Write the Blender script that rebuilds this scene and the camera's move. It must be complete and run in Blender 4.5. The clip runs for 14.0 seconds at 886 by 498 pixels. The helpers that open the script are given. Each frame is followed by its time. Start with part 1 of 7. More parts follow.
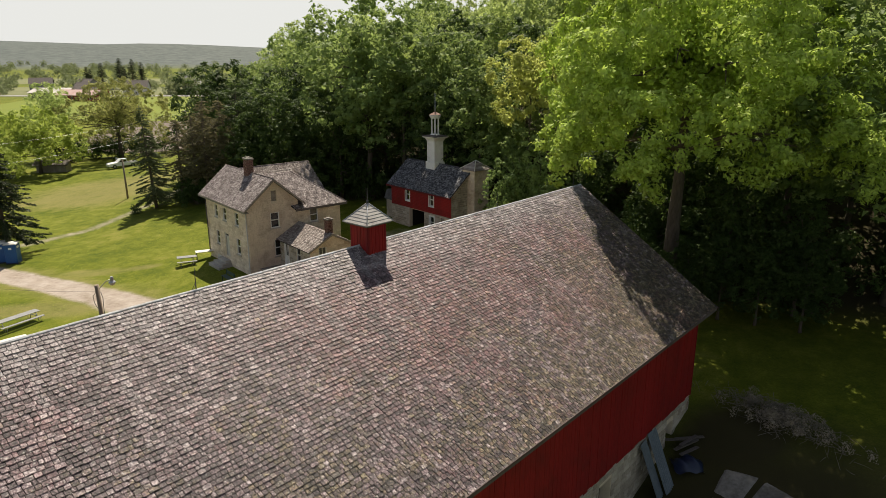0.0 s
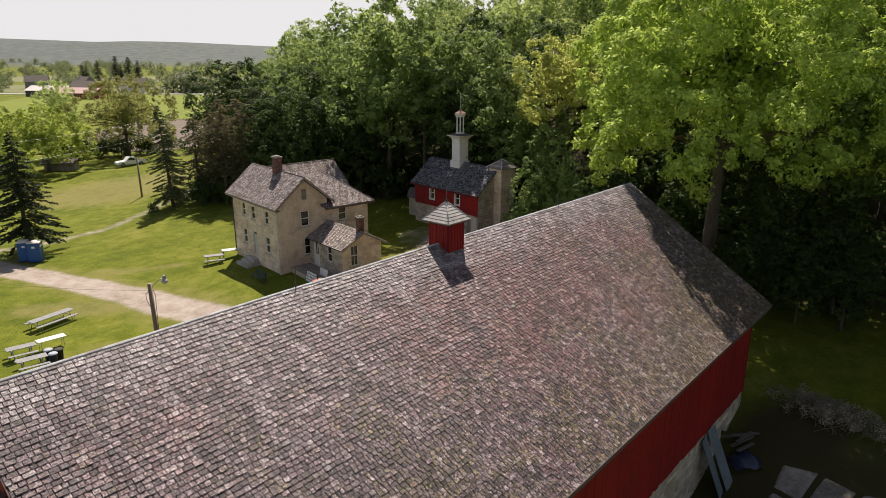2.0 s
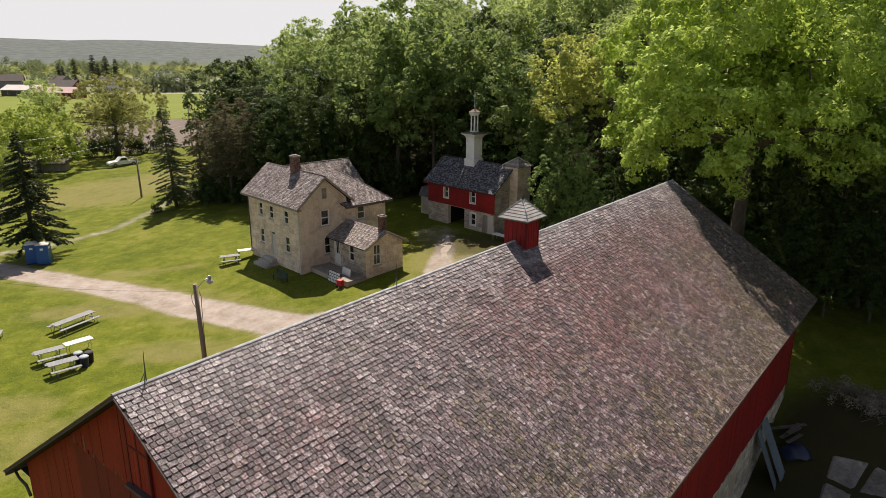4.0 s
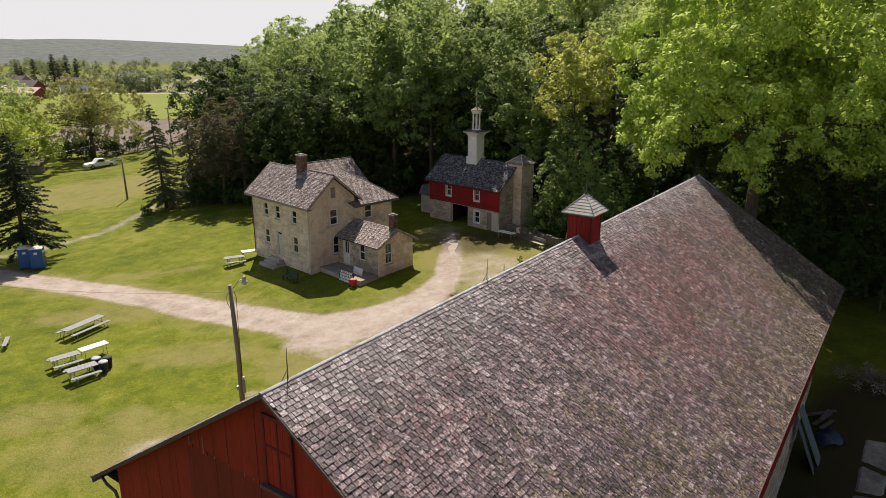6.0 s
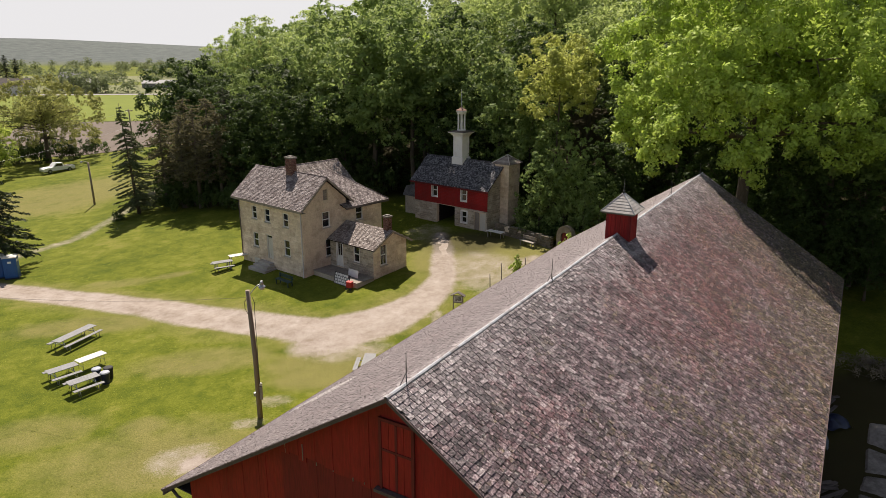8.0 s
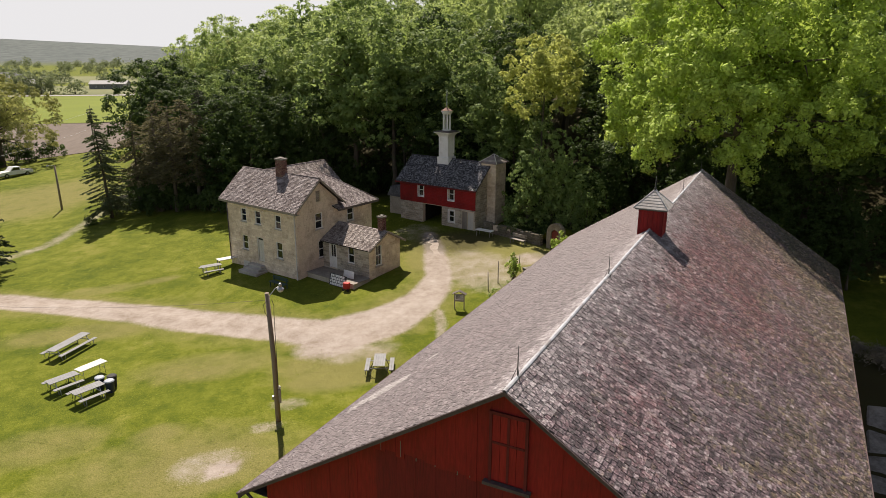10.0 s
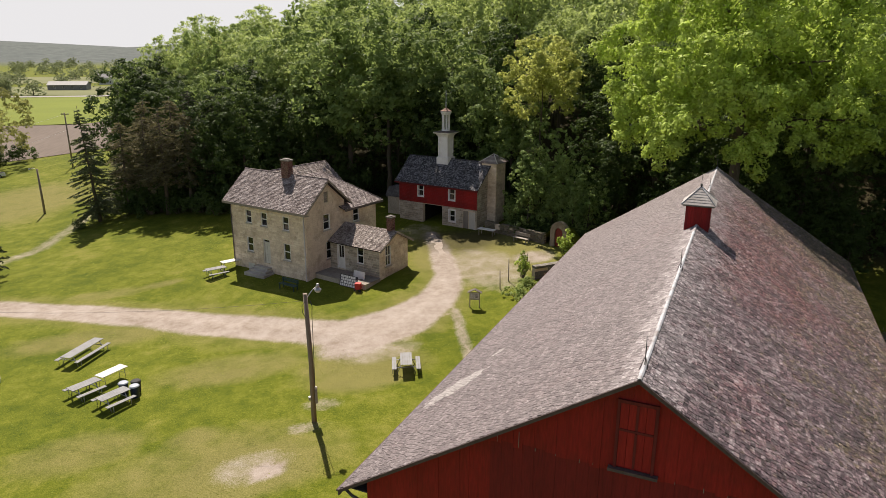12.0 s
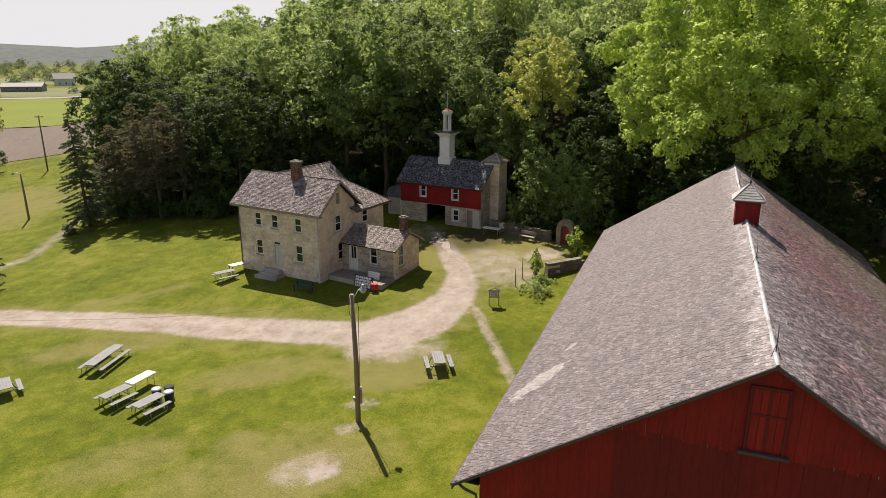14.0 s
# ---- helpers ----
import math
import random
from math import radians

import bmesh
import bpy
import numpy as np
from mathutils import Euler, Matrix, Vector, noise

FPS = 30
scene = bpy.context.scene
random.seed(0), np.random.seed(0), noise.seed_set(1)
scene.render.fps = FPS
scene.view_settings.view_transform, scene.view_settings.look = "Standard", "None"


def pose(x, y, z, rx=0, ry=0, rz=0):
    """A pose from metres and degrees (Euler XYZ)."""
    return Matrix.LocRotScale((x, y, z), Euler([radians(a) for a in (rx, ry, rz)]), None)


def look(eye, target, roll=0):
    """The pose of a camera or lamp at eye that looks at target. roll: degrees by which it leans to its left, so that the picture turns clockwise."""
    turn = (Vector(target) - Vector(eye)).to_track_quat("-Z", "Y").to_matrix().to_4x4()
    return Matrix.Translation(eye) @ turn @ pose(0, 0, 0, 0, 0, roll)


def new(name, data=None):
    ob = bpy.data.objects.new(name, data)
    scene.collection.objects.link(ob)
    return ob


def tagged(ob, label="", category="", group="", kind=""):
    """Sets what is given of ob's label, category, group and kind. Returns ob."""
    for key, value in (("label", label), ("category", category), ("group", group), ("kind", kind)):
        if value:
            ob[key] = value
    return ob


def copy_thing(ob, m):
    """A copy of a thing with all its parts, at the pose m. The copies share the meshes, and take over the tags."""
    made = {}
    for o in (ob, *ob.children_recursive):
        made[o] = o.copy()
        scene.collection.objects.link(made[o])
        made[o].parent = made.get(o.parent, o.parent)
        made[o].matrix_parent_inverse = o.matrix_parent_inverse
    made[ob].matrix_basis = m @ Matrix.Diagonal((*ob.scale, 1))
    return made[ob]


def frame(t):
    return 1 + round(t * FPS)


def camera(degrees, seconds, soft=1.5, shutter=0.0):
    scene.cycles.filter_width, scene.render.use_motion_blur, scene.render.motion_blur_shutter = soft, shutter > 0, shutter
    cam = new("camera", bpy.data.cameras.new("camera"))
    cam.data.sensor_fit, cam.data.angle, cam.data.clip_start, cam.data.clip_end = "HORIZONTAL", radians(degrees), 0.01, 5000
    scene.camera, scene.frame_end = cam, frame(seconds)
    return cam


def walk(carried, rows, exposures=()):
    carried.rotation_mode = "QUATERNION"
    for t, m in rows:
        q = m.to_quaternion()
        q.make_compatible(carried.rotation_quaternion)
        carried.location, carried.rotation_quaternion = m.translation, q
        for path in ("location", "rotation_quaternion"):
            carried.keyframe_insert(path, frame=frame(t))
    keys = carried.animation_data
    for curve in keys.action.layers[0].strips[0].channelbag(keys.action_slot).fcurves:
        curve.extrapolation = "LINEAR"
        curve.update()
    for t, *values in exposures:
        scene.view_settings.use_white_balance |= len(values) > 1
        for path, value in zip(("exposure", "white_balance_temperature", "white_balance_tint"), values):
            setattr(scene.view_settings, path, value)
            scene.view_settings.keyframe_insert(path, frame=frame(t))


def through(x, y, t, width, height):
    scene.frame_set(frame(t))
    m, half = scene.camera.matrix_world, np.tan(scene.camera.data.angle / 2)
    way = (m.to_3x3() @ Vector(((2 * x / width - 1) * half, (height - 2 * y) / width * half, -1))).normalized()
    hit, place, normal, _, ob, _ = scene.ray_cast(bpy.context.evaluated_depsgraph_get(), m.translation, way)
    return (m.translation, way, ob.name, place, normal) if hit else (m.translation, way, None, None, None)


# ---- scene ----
cam = camera(66.7, 14.0, soft=0.8)
METRES, EYE, TILT, LEAN, TURN = 26.0, 19.5, -16.0, 0.0, 0.0
ROWS = [
    (0.0, 0.0, 0.0, 0.0, 0.0, 0.0, -0.0),
    (0.5, -0.0281, -0.001, -0.0013, -0.06, -0.02, -0.03),
    (1.0, -0.0589, -0.0019, -0.0011, -0.12, -0.04, -0.06),
    (1.5, -0.0915, -0.004, -0.0008, -0.29, -0.09, -0.05),
    (2.0, -0.126, -0.005, -0.0006, -0.58, -0.12, 0.03),
    (2.5, -0.1611, -0.0051, -0.0004, -0.89, -0.15, 0.12),
    (3.0, -0.198, -0.0055, -0.0, -1.28, -0.17, 0.21),
    (5.5, -0.3809, -0.0012, -0.0057, -4.52, -0.3, 1.16),
    (6.0, -0.4179, 0.0015, -0.0046, -5.23, -0.32, 1.37),
    (6.5, -0.4531, 0.004, -0.0028, -6.05, -0.35, 1.63),
    (7.0, -0.4866, 0.0062, -0.0009, -7.08, -0.38, 1.92),
    (7.5, -0.5197, 0.0082, 0.0005, -8.15, -0.42, 2.2),
    (8.0, -0.5525, 0.0105, 0.0018, -9.17, -0.47, 2.48),
    (10.5, -0.7181, 0.0266, 0.0079, -13.87, -0.71, 3.72),
    (11.0, -0.754, 0.0319, 0.0096, -14.65, -0.75, 3.93),
    (11.5, -0.7909, 0.0365, 0.0106, -15.35, -0.79, 4.1),
    (12.0, -0.8294, 0.0415, 0.0126, -16.05, -0.83, 4.25),
    (12.5, -0.87, 0.0471, 0.015, -16.8, -0.89, 4.44),
    (13.0, -0.9116, 0.0545, 0.0189, -17.55, -0.96, 4.66),
    (13.5, -0.9531, 0.0645, 0.0218, -18.34, -1.01, 4.9),
    (14.0, -0.9935, 0.0734, 0.0243, -19.27, -1.09, 5.18),
]
walk(cam, [(t, pose(0, 0, EYE, TILT, LEAN, TURN) @ pose(METRES * x, METRES * y, METRES * z, 90 + pitch, roll, yaw)) for t, x, y, z, yaw, pitch, roll in ROWS],
     exposures=((0.0, 0.85, 6640, 9), (0.5, 0.85, 6560, 11.5), (1.0, 0.85, 6500, 13.5), (2.0, 0.85, 6480, 15), (14.0, 0.85, 6480, 15)))

# ---------------------------------------------------------------- light
SUN_ELEVATION, SUN_AZIMUTH = 53.5, -2.5      # degrees; the sun stands ahead, over +y
world = bpy.data.worlds.new("sky")
scene.world = world
world.use_nodes = True
wn = world.node_tree.nodes
sky = wn.new("ShaderNodeTexSky")
sky.sky_type, sky.sun_disc = "NISHITA", False
sky.sun_elevation, sky.sun_rotation = radians(SUN_ELEVATION), radians(SUN_AZIMUTH)
sky.air_density, sky.dust_density, sky.ozone_density = 1.0, 0.25, 1.0
wn["Background"].inputs["Strength"].default_value = 0.062
# thin summer haze takes part of the colour out of the sky
haze = wn.new("ShaderNodeHueSaturation")
haze.inputs["Saturation"].default_value = 0.5
world.node_tree.links.new(sky.outputs[0], haze.inputs["Color"])
veil = wn.new("ShaderNodeMix")
veil.data_type, veil.blend_type = "RGBA", "DARKEN"
veil.inputs[0].default_value, veil.inputs[7].default_value = 1.0, (7.25, 7.3, 7.15, 1)
world.node_tree.links.new(haze.outputs[0], veil.inputs[6])
world.node_tree.links.new(veil.outputs[2], wn["Background"].inputs["Color"])
sun = new("sun", bpy.data.lights.new("sun", "SUN"))
sun.data.energy, sun.data.angle, sun.data.color = 5.0, radians(0.6), (1.0, 0.90, 0.75)
az, el = radians(SUN_AZIMUTH), radians(SUN_ELEVATION)
sun.matrix_world = look((0, 0, 60), Vector((0, 0, 60)) - Vector((math.sin(az) * math.cos(el), math.cos(az) * math.cos(el), math.sin(el))))

# ---------------------------------------------------------------- materials
def shader(name):
    m = bpy.data.materials.new(name)
    m.use_nodes = True
    return m, m.node_tree.nodes, m.node_tree.links, m.node_tree.nodes["Principled BSDF"]


def ramp(nodes, stops):
    r = nodes.new("ShaderNodeValToRGB")
    while len(r.color_ramp.elements) < len(stops):
        r.color_ramp.elements.new(0.5)
    for e, (p, c) in zip(r.color_ramp.elements, stops):
        e.position, e.color = p, (*c, 1)
    return r


def noise_node(nodes, links, coord, scale, detail=5.0, rough=0.6):
    n = nodes.new("ShaderNodeTexNoise")
    n.inputs["Scale"].default_value, n.inputs["Detail"].default_value, n.inputs["Roughness"].default_value = scale, detail, rough
    links.new(coord, n.inputs["Vector"])
    return n


def mix(nodes, links, fac, a, b, mode="MIX"):
    n = nodes.new("ShaderNodeMix")
    n.data_type, n.blend_type = "RGBA", mode
    for sock, v in ((n.inputs[0], fac), (n.inputs[6], a), (n.inputs[7], b)):
        if isinstance(v, (int, float)):
            sock.default_value = v
        elif isinstance(v, tuple):
            sock.default_value = (*v, 1)
        else:
            links.new(v, sock)
    return n.outputs[2]


def math_node(nodes, links, op, a, b=0.0, clamp=False):
    n = nodes.new("ShaderNodeMath")
    n.operation, n.use_clamp = op, clamp
    for sock, v in ((n.inputs[0], a), (n.inputs[1], b)):
        if isinstance(v, (int, float)):
            sock.default_value = v
        else:
            links.new(v, sock)
    return n.outputs[0]


def surface(name, stops, fine=30.0, coarse=1.2, rough=0.85, bump=0.3, dist=0.02, stain=None, stain_scale=0.4, stain_amount=0.6,
            vary=None, vary_amount=0.0, stretch=(1, 1, 1), metal=0.0, spec=0.3):
    """Colour from noise at two scales, stains, fine relief; vary: 'object' or 'island' shifts the tone piece by piece."""
    m, n, l, p = shader(name)
    tc = n.new("ShaderNodeTexCoord")
    mp = n.new("ShaderNodeMapping")
    mp.inputs["Scale"].default_value = stretch
    geo = n.new("ShaderNodeNewGeometry")
    l.new(geo.outputs["Position"] if vary != "object" else tc.outputs["Object"], mp.inputs["Vector"])
    co = mp.outputs[0]
    a, b = noise_node(n, l, co, fine), noise_node(n, l, co, coarse, 3)
    t = math_node(n, l, "ADD", math_node(n, l, "MULTIPLY", a.outputs[0], 0.55), math_node(n, l, "MULTIPLY", b.outputs[0], 0.45))
    if vary:
        rnd = n.new("ShaderNodeObjectInfo").outputs["Random"] if vary == "object" else geo.outputs["Random Per Island"]
        t = math_node(n, l, "ADD", t, math_node(n, l, "MULTIPLY", math_node(n, l, "SUBTRACT", rnd, 0.5), vary_amount))
    r = ramp(n, stops)
    l.new(t, r.inputs[0])
    colour = r.outputs[0]
    if stain:
        s = noise_node(n, l, geo.outputs["Position"], stain_scale, 4)
        sr = ramp(n, [(0.48, (0, 0, 0)), (0.68, (1, 1, 1))])
        l.new(s.outputs[0], sr.inputs[0])
        colour = mix(n, l, math_node(n, l, "MULTIPLY", sr.outputs[0], stain_amount), colour, stain)
    l.new(colour, p.inputs["Base Color"])
    p.inputs["Roughness"].default_value, p.inputs["Metallic"].default_value = rough, metal
    p.inputs["Specular IOR Level"].default_value = spec
    if bump:
        bn = n.new("ShaderNodeBump")
        bn.inputs["Strength"].default_value, bn.inputs["Distance"].default_value = bump, dist
        l.new(a.outputs[0], bn.inputs["Height"])
        l.new(bn.outputs[0], p.inputs["Normal"])
    return m


def leaf_material(name, dark, light, through=0.28, glow=None):
    """Thin leaves: a diffuse face and some light passing through; tone varies leaf by leaf, spray by spray and tree by tree."""
    m, n, l, p = shader(name)
    geo, info = n.new("ShaderNodeNewGeometry"), n.new("ShaderNodeObjectInfo")
    spray = noise_node(n, l, geo.outputs["Position"], 0.55, 3, 0.6)
    t = math_node(n, l, "ADD", math_node(n, l, "MULTIPLY", geo.outputs["Random Per Island"], 0.45), math_node(n, l, "MULTIPLY", info.outputs["Random"], 0.3))
    t = math_node(n, l, "ADD", t, math_node(n, l, "MULTIPLY", math_node(n, l, "SUBTRACT", spray.outputs[0], 0.36), 0.9))
    r = ramp(n, [(0.0, dark), (1.0, light)])
    l.new(t, r.inputs[0])
    l.new(r.outputs[0], p.inputs["Base Color"])
    p.inputs["Roughness"].default_value, p.inputs["Specular IOR Level"].default_value = 0.62, 0.12
    glow = glow or (light[0] * 1.5, light[1] * 1.55, light[2] * 0.9)
    tr = n.new("ShaderNodeBsdfTranslucent")
    l.new(mix(n, l, 0.5, r.outputs[0], glow), tr.inputs["Color"])
    mx = n.new("ShaderNodeMixShader")
    mx.inputs[0].default_value = through
    l.new(p.outputs[0], mx.inputs[1])
    l.new(tr.outputs[0], mx.inputs[2])
    l.new(mx.outputs[0], n["Material Output"].inputs[0])
    return m


def plain(name, colour, rough=0.5, metal=0.0, spec=0.4, fine=18.0, wear=0.18):
    c = tuple(max(0.0, v * (1 - wear)) for v in colour)
    d = tuple(min(1.0, v * (1 + wear)) for v in colour)
    return surface(name, [(0.3, c), (0.7, d)], fine=fine, coarse=2.0, rough=rough, metal=metal, bump=0.08, dist=0.005, spec=spec)


def glass_material():
    m, n, l, p = shader("window_glass")
    p.inputs["Base Color"].default_value = (0.012, 0.014, 0.016, 1)
    p.inputs["Roughness"].default_value, p.inputs["Specular IOR Level"].default_value = 0.06, 0.6
    return m


BARN_NEAR, BARN_ALONG, BARN_RIGHT = np.array((-13.44, 12.91)), np.array((0.654, 0.7565)), np.array((0.7565, -0.654))
SHINGLE_STOPS = [(0.14, (0.010, 0.008, 0.009)), (0.40, (0.062, 0.042, 0.049)), (0.62, (0.154, 0.108, 0.120)), (0.88, (0.43, 0.365, 0.37))]
DRY_STOPS = [(0.14, (0.030, 0.025, 0.027)), (0.40, (0.082, 0.066, 0.069)), (0.62, (0.140, 0.117, 0.120)), (0.88, (0.34, 0.305, 0.31))]


def shingle_material(name, vary, moss=1.0):
    """Weathered shingles: grey and mauve tabs, red and ochre ones gathered in drifts, grain and pale flecks on each."""
    m, n, l, p = shader(name)
    geo, info = n.new("ShaderNodeNewGeometry"), n.new("ShaderNodeObjectInfo")
    rnd = info.outputs["Random"] if vary == "object" else geo.outputs["Random Per Island"]
    pos = geo.outputs["Position"]
    yard_side = moss > 0.5

    def again(k):
        return math_node(n, l, "FRACT", math_node(n, l, "MULTIPLY", rnd, k))

    def shifted(scale, k, detail=5, rough=0.65):
        mp = n.new("ShaderNodeMapping")
        mp.inputs["Location"].default_value = (k * 31, k * 17, k * 7)
        l.new(pos, mp.inputs["Vector"])
        return noise_node(n, l, mp.outputs[0], scale, detail, rough).outputs[0]

    def level(v, lo, hi):
        r = ramp(n, [(lo, (0, 0, 0)), (hi, (1, 1, 1))])
        l.new(v, r.inputs[0])
        return r.outputs[0]

    def toned(stops):
        r = ramp(n, stops)
        l.new(t, r.inputs[0])
        return r.outputs[0]

    grain, blotch = noise_node(n, l, pos, 17.0, 5, 0.7), shifted(0.9, 1)
    t = math_node(n, l, "ADD", math_node(n, l, "MULTIPLY", math_node(n, l, "SUBTRACT", rnd, 0.5), 0.34 if yard_side else 0.24), 0.44 if yard_side else 0.51)
    t = math_node(n, l, "ADD", t, math_node(n, l, "MULTIPLY", math_node(n, l, "SUBTRACT", grain.outputs[0], 0.5), 2.0 if yard_side else 1.3))
    t = math_node(n, l, "ADD", t, math_node(n, l, "MULTIPLY", math_node(n, l, "SUBTRACT", blotch, 0.5), 0.5 if yard_side else 0.22))
    col = toned(SHINGLE_STOPS if yard_side else DRY_STOPS)
    # along: metres from the near gable; right: metres from the ridge over the yard
    sep = n.new("ShaderNodeSeparateXYZ")
    l.new(pos, sep.inputs[0])
    sx, sy = math_node(n, l, "SUBTRACT", sep.outputs[0], BARN_NEAR[0]), math_node(n, l, "SUBTRACT", sep.outputs[1], BARN_NEAR[1])
    along = math_node(n, l, "ADD", math_node(n, l, "MULTIPLY", sx, BARN_ALONG[0]), math_node(n, l, "MULTIPLY", sy, BARN_ALONG[1]))
    right = math_node(n, l, "ADD", math_node(n, l, "MULTIPLY", sx, BARN_RIGHT[0]), math_node(n, l, "MULTIPLY", sy, BARN_RIGHT[1]))
    # ochre lichen low down and towards the far end: whole tabs and flecks
    mask = math_node(n, l, "ADD", math_node(n, l, "MULTIPLY", along, 0.014), math_node(n, l, "MULTIPLY", right, 0.055))
    mask = math_node(n, l, "ADD", mask, math_node(n, l, "MULTIPLY", math_node(n, l, "SUBTRACT", shifted(0.6, 2), 0.5), 1.6))
    mask = math_node(n, l, "ADD", mask, math_node(n, l, "MULTIPLY", math_node(n, l, "SUBTRACT", again(7.31), 0.5), 0.55))
    mask = math_node(n, l, "ADD", mask, math_node(n, l, "MULTIPLY", math_node(n, l, "SUBTRACT", shifted(9, 3), 0.5), 1.5))
    col = mix(n, l, math_node(n, l, "MULTIPLY", level(mask, 0.42, 0.76), 0.72 * moss), col, toned([(0.15, (0.014, 0.012, 0.005)), (0.45, (0.085, 0.066, 0.026)), (0.85, (0.30, 0.25, 0.12))]))
    # red drifts: a broad one over the middle, others scattered
    da, dr = math_node(n, l, "MULTIPLY", math_node(n, l, "SUBTRACT", along, 18.5), 0.09), math_node(n, l, "MULTIPLY", math_node(n, l, "SUBTRACT", right, 3.0), 0.24)
    d2 = math_node(n, l, "ADD", math_node(n, l, "MULTIPLY", da, da), math_node(n, l, "MULTIPLY", dr, dr))
    near_patch = math_node(n, l, "MULTIPLY", math_node(n, l, "SUBTRACT", 1.0, d2, True), 0.24)
    drift = math_node(n, l, "ADD", math_node(n, l, "ADD", math_node(n, l, "MULTIPLY", shifted(0.30, 4, 4), 0.8), near_patch), math_node(n, l, "MULTIPLY", math_node(n, l, "SUBTRACT", again(13.7), 0.5), 0.14))
    drift = math_node(n, l, "ADD", drift, math_node(n, l, "MULTIPLY", math_node(n, l, "SUBTRACT", shifted(6, 5), 0.5), 0.5))
    col = mix(n, l, math_node(n, l, "MULTIPLY", level(drift, 0.42, 0.70), 0.80 * moss), col, toned([(0.15, (0.020, 0.006, 0.007)), (0.45, (0.105, 0.038, 0.042)), (0.85, (0.29, 0.14, 0.14))]))
    # bleached tabs and runs below the ridge, single pale and blackened tabs
    away = math_node(n, l, "ABSOLUTE", right)
    edge = math_node(n, l, "SUBTRACT", 1.0, math_node(n, l, "MULTIPLY", away, 0.42 if yard_side else 0.9), True)
    worn = math_node(n, l, "ADD", edge, math_node(n, l, "MULTIPLY", math_node(n, l, "SUBTRACT", shifted(1.3, 9), 0.5), 1.5))
    worn = math_node(n, l, "ADD", worn, math_node(n, l, "MULTIPLY", math_node(n, l, "SUBTRACT", again(31.3), 0.5), 0.5))
    pale = toned([(0.2, (0.10, 0.085, 0.09)), (0.5, (0.235, 0.21, 0.215)), (0.8, (0.50, 0.475, 0.475))])
    col = mix(n, l, math_node(n, l, "MULTIPLY", math_node(n, l, "MULTIPLY", level(worn, 0.35, 1.0), 0.75), math_node(n, l, "MULTIPLY", edge, 1.6, True)), col, pale)
    if yard_side:
        run = n.new("ShaderNodeCombineXYZ")
        l.new(math_node(n, l, "MULTIPLY", along, 1.5), run.inputs[0])
        l.new(math_node(n, l, "MULTIPLY", right, 0.10), run.inputs[1])
        streak = noise_node(n, l, run.outputs[0], 1.0, 4, 0.6).outputs[0]
        reach = math_node(n, l, "SUBTRACT", 1.0, math_node(n, l, "MULTIPLY", away, 0.17), True)
        col = mix(n, l, math_node(n, l, "MULTIPLY", math_node(n, l, "MULTIPLY", level(streak, 0.55, 0.66), reach), 0.55), col, pale)
        col = mix(n, l, math_node(n, l, "MULTIPLY", level(again(9.17), 0.86, 0.88), 0.3), col, pale)
        col = mix(n, l, math_node(n, l, "MULTIPLY", level(again(23.9), 0.90, 0.92), 0.35), col, (0.022, 0.017, 0.019))
    # a long bleached patch low on the lawn slope, with a small one above it
    if not yard_side:
        down = math_node(n, l, "MULTIPLY", right, -1.193)
        ragged = math_node(n, l, "ADD", math_node(n, l, "MULTIPLY", math_node(n, l, "SUBTRACT", shifted(2.2, 8), 0.5), 2.6), math_node(n, l, "MULTIPLY", math_node(n, l, "SUBTRACT", rnd, 0.5), 0.5))
        for ca, cd, long, wide in ((5.75, 8.25, 1.5, 0.62), (8.25, 7.35, 0.35, 0.24)):
            ga, gd = math_node(n, l, "SUBTRACT", along, ca), math_node(n, l, "SUBTRACT", down, cd)
            u = math_node(n, l, "SUBTRACT", math_node(n, l, "MULTIPLY", ga, 0.70 / long), math_node(n, l, "MULTIPLY", gd, 0.72 / long))
            v = math_node(n, l, "ADD", math_node(n, l, "MULTIPLY", ga, 0.72 / wide), math_node(n, l, "MULTIPLY", gd, 0.70 / wide))
            inside = math_node(n, l, "SUBTRACT", math_node(n, l, "ADD", 1.0, ragged), math_node(n, l, "ADD", math_node(n, l, "MULTIPLY", u, u), math_node(n, l, "MULTIPLY", v, v)))
            col = mix(n, l, math_node(n, l, "MULTIPLY", level(inside, 0.1, 0.45), 0.8), col, toned([(0.2, (0.19, 0.175, 0.17)), (0.8, (0.38, 0.36, 0.35))]))
    # pale flecks and black ones
    col = mix(n, l, math_node(n, l, "MULTIPLY", level(shifted(11, 6), 0.60, 0.66), 0.6 * max(moss, 0.5)), col, (0.40, 0.385, 0.36))
    black = math_node(n, l, "ADD", shifted(8, 7), math_node(n, l, "MULTIPLY", level(mask, 0.30, 0.95), 0.10 * moss))
    col = mix(n, l, math_node(n, l, "MULTIPLY", level(black, 0.60, 0.66), 0.75 * max(moss, 0.35)), col, (0.012, 0.010, 0.010))
    l.new(col, p.inputs["Base Color"])
    p.inputs["Roughness"].default_value, p.inputs["Specular IOR Level"].default_value = 0.62, 0.4
    bn = n.new("ShaderNodeBump")
    bn.inputs["Strength"].default_value, bn.inputs["Distance"].default_value = 0.8, 0.02
    l.new(grain.outputs[0], bn.inputs["Height"])
    l.new(bn.outputs[0], p.inputs["Normal"])
    return m


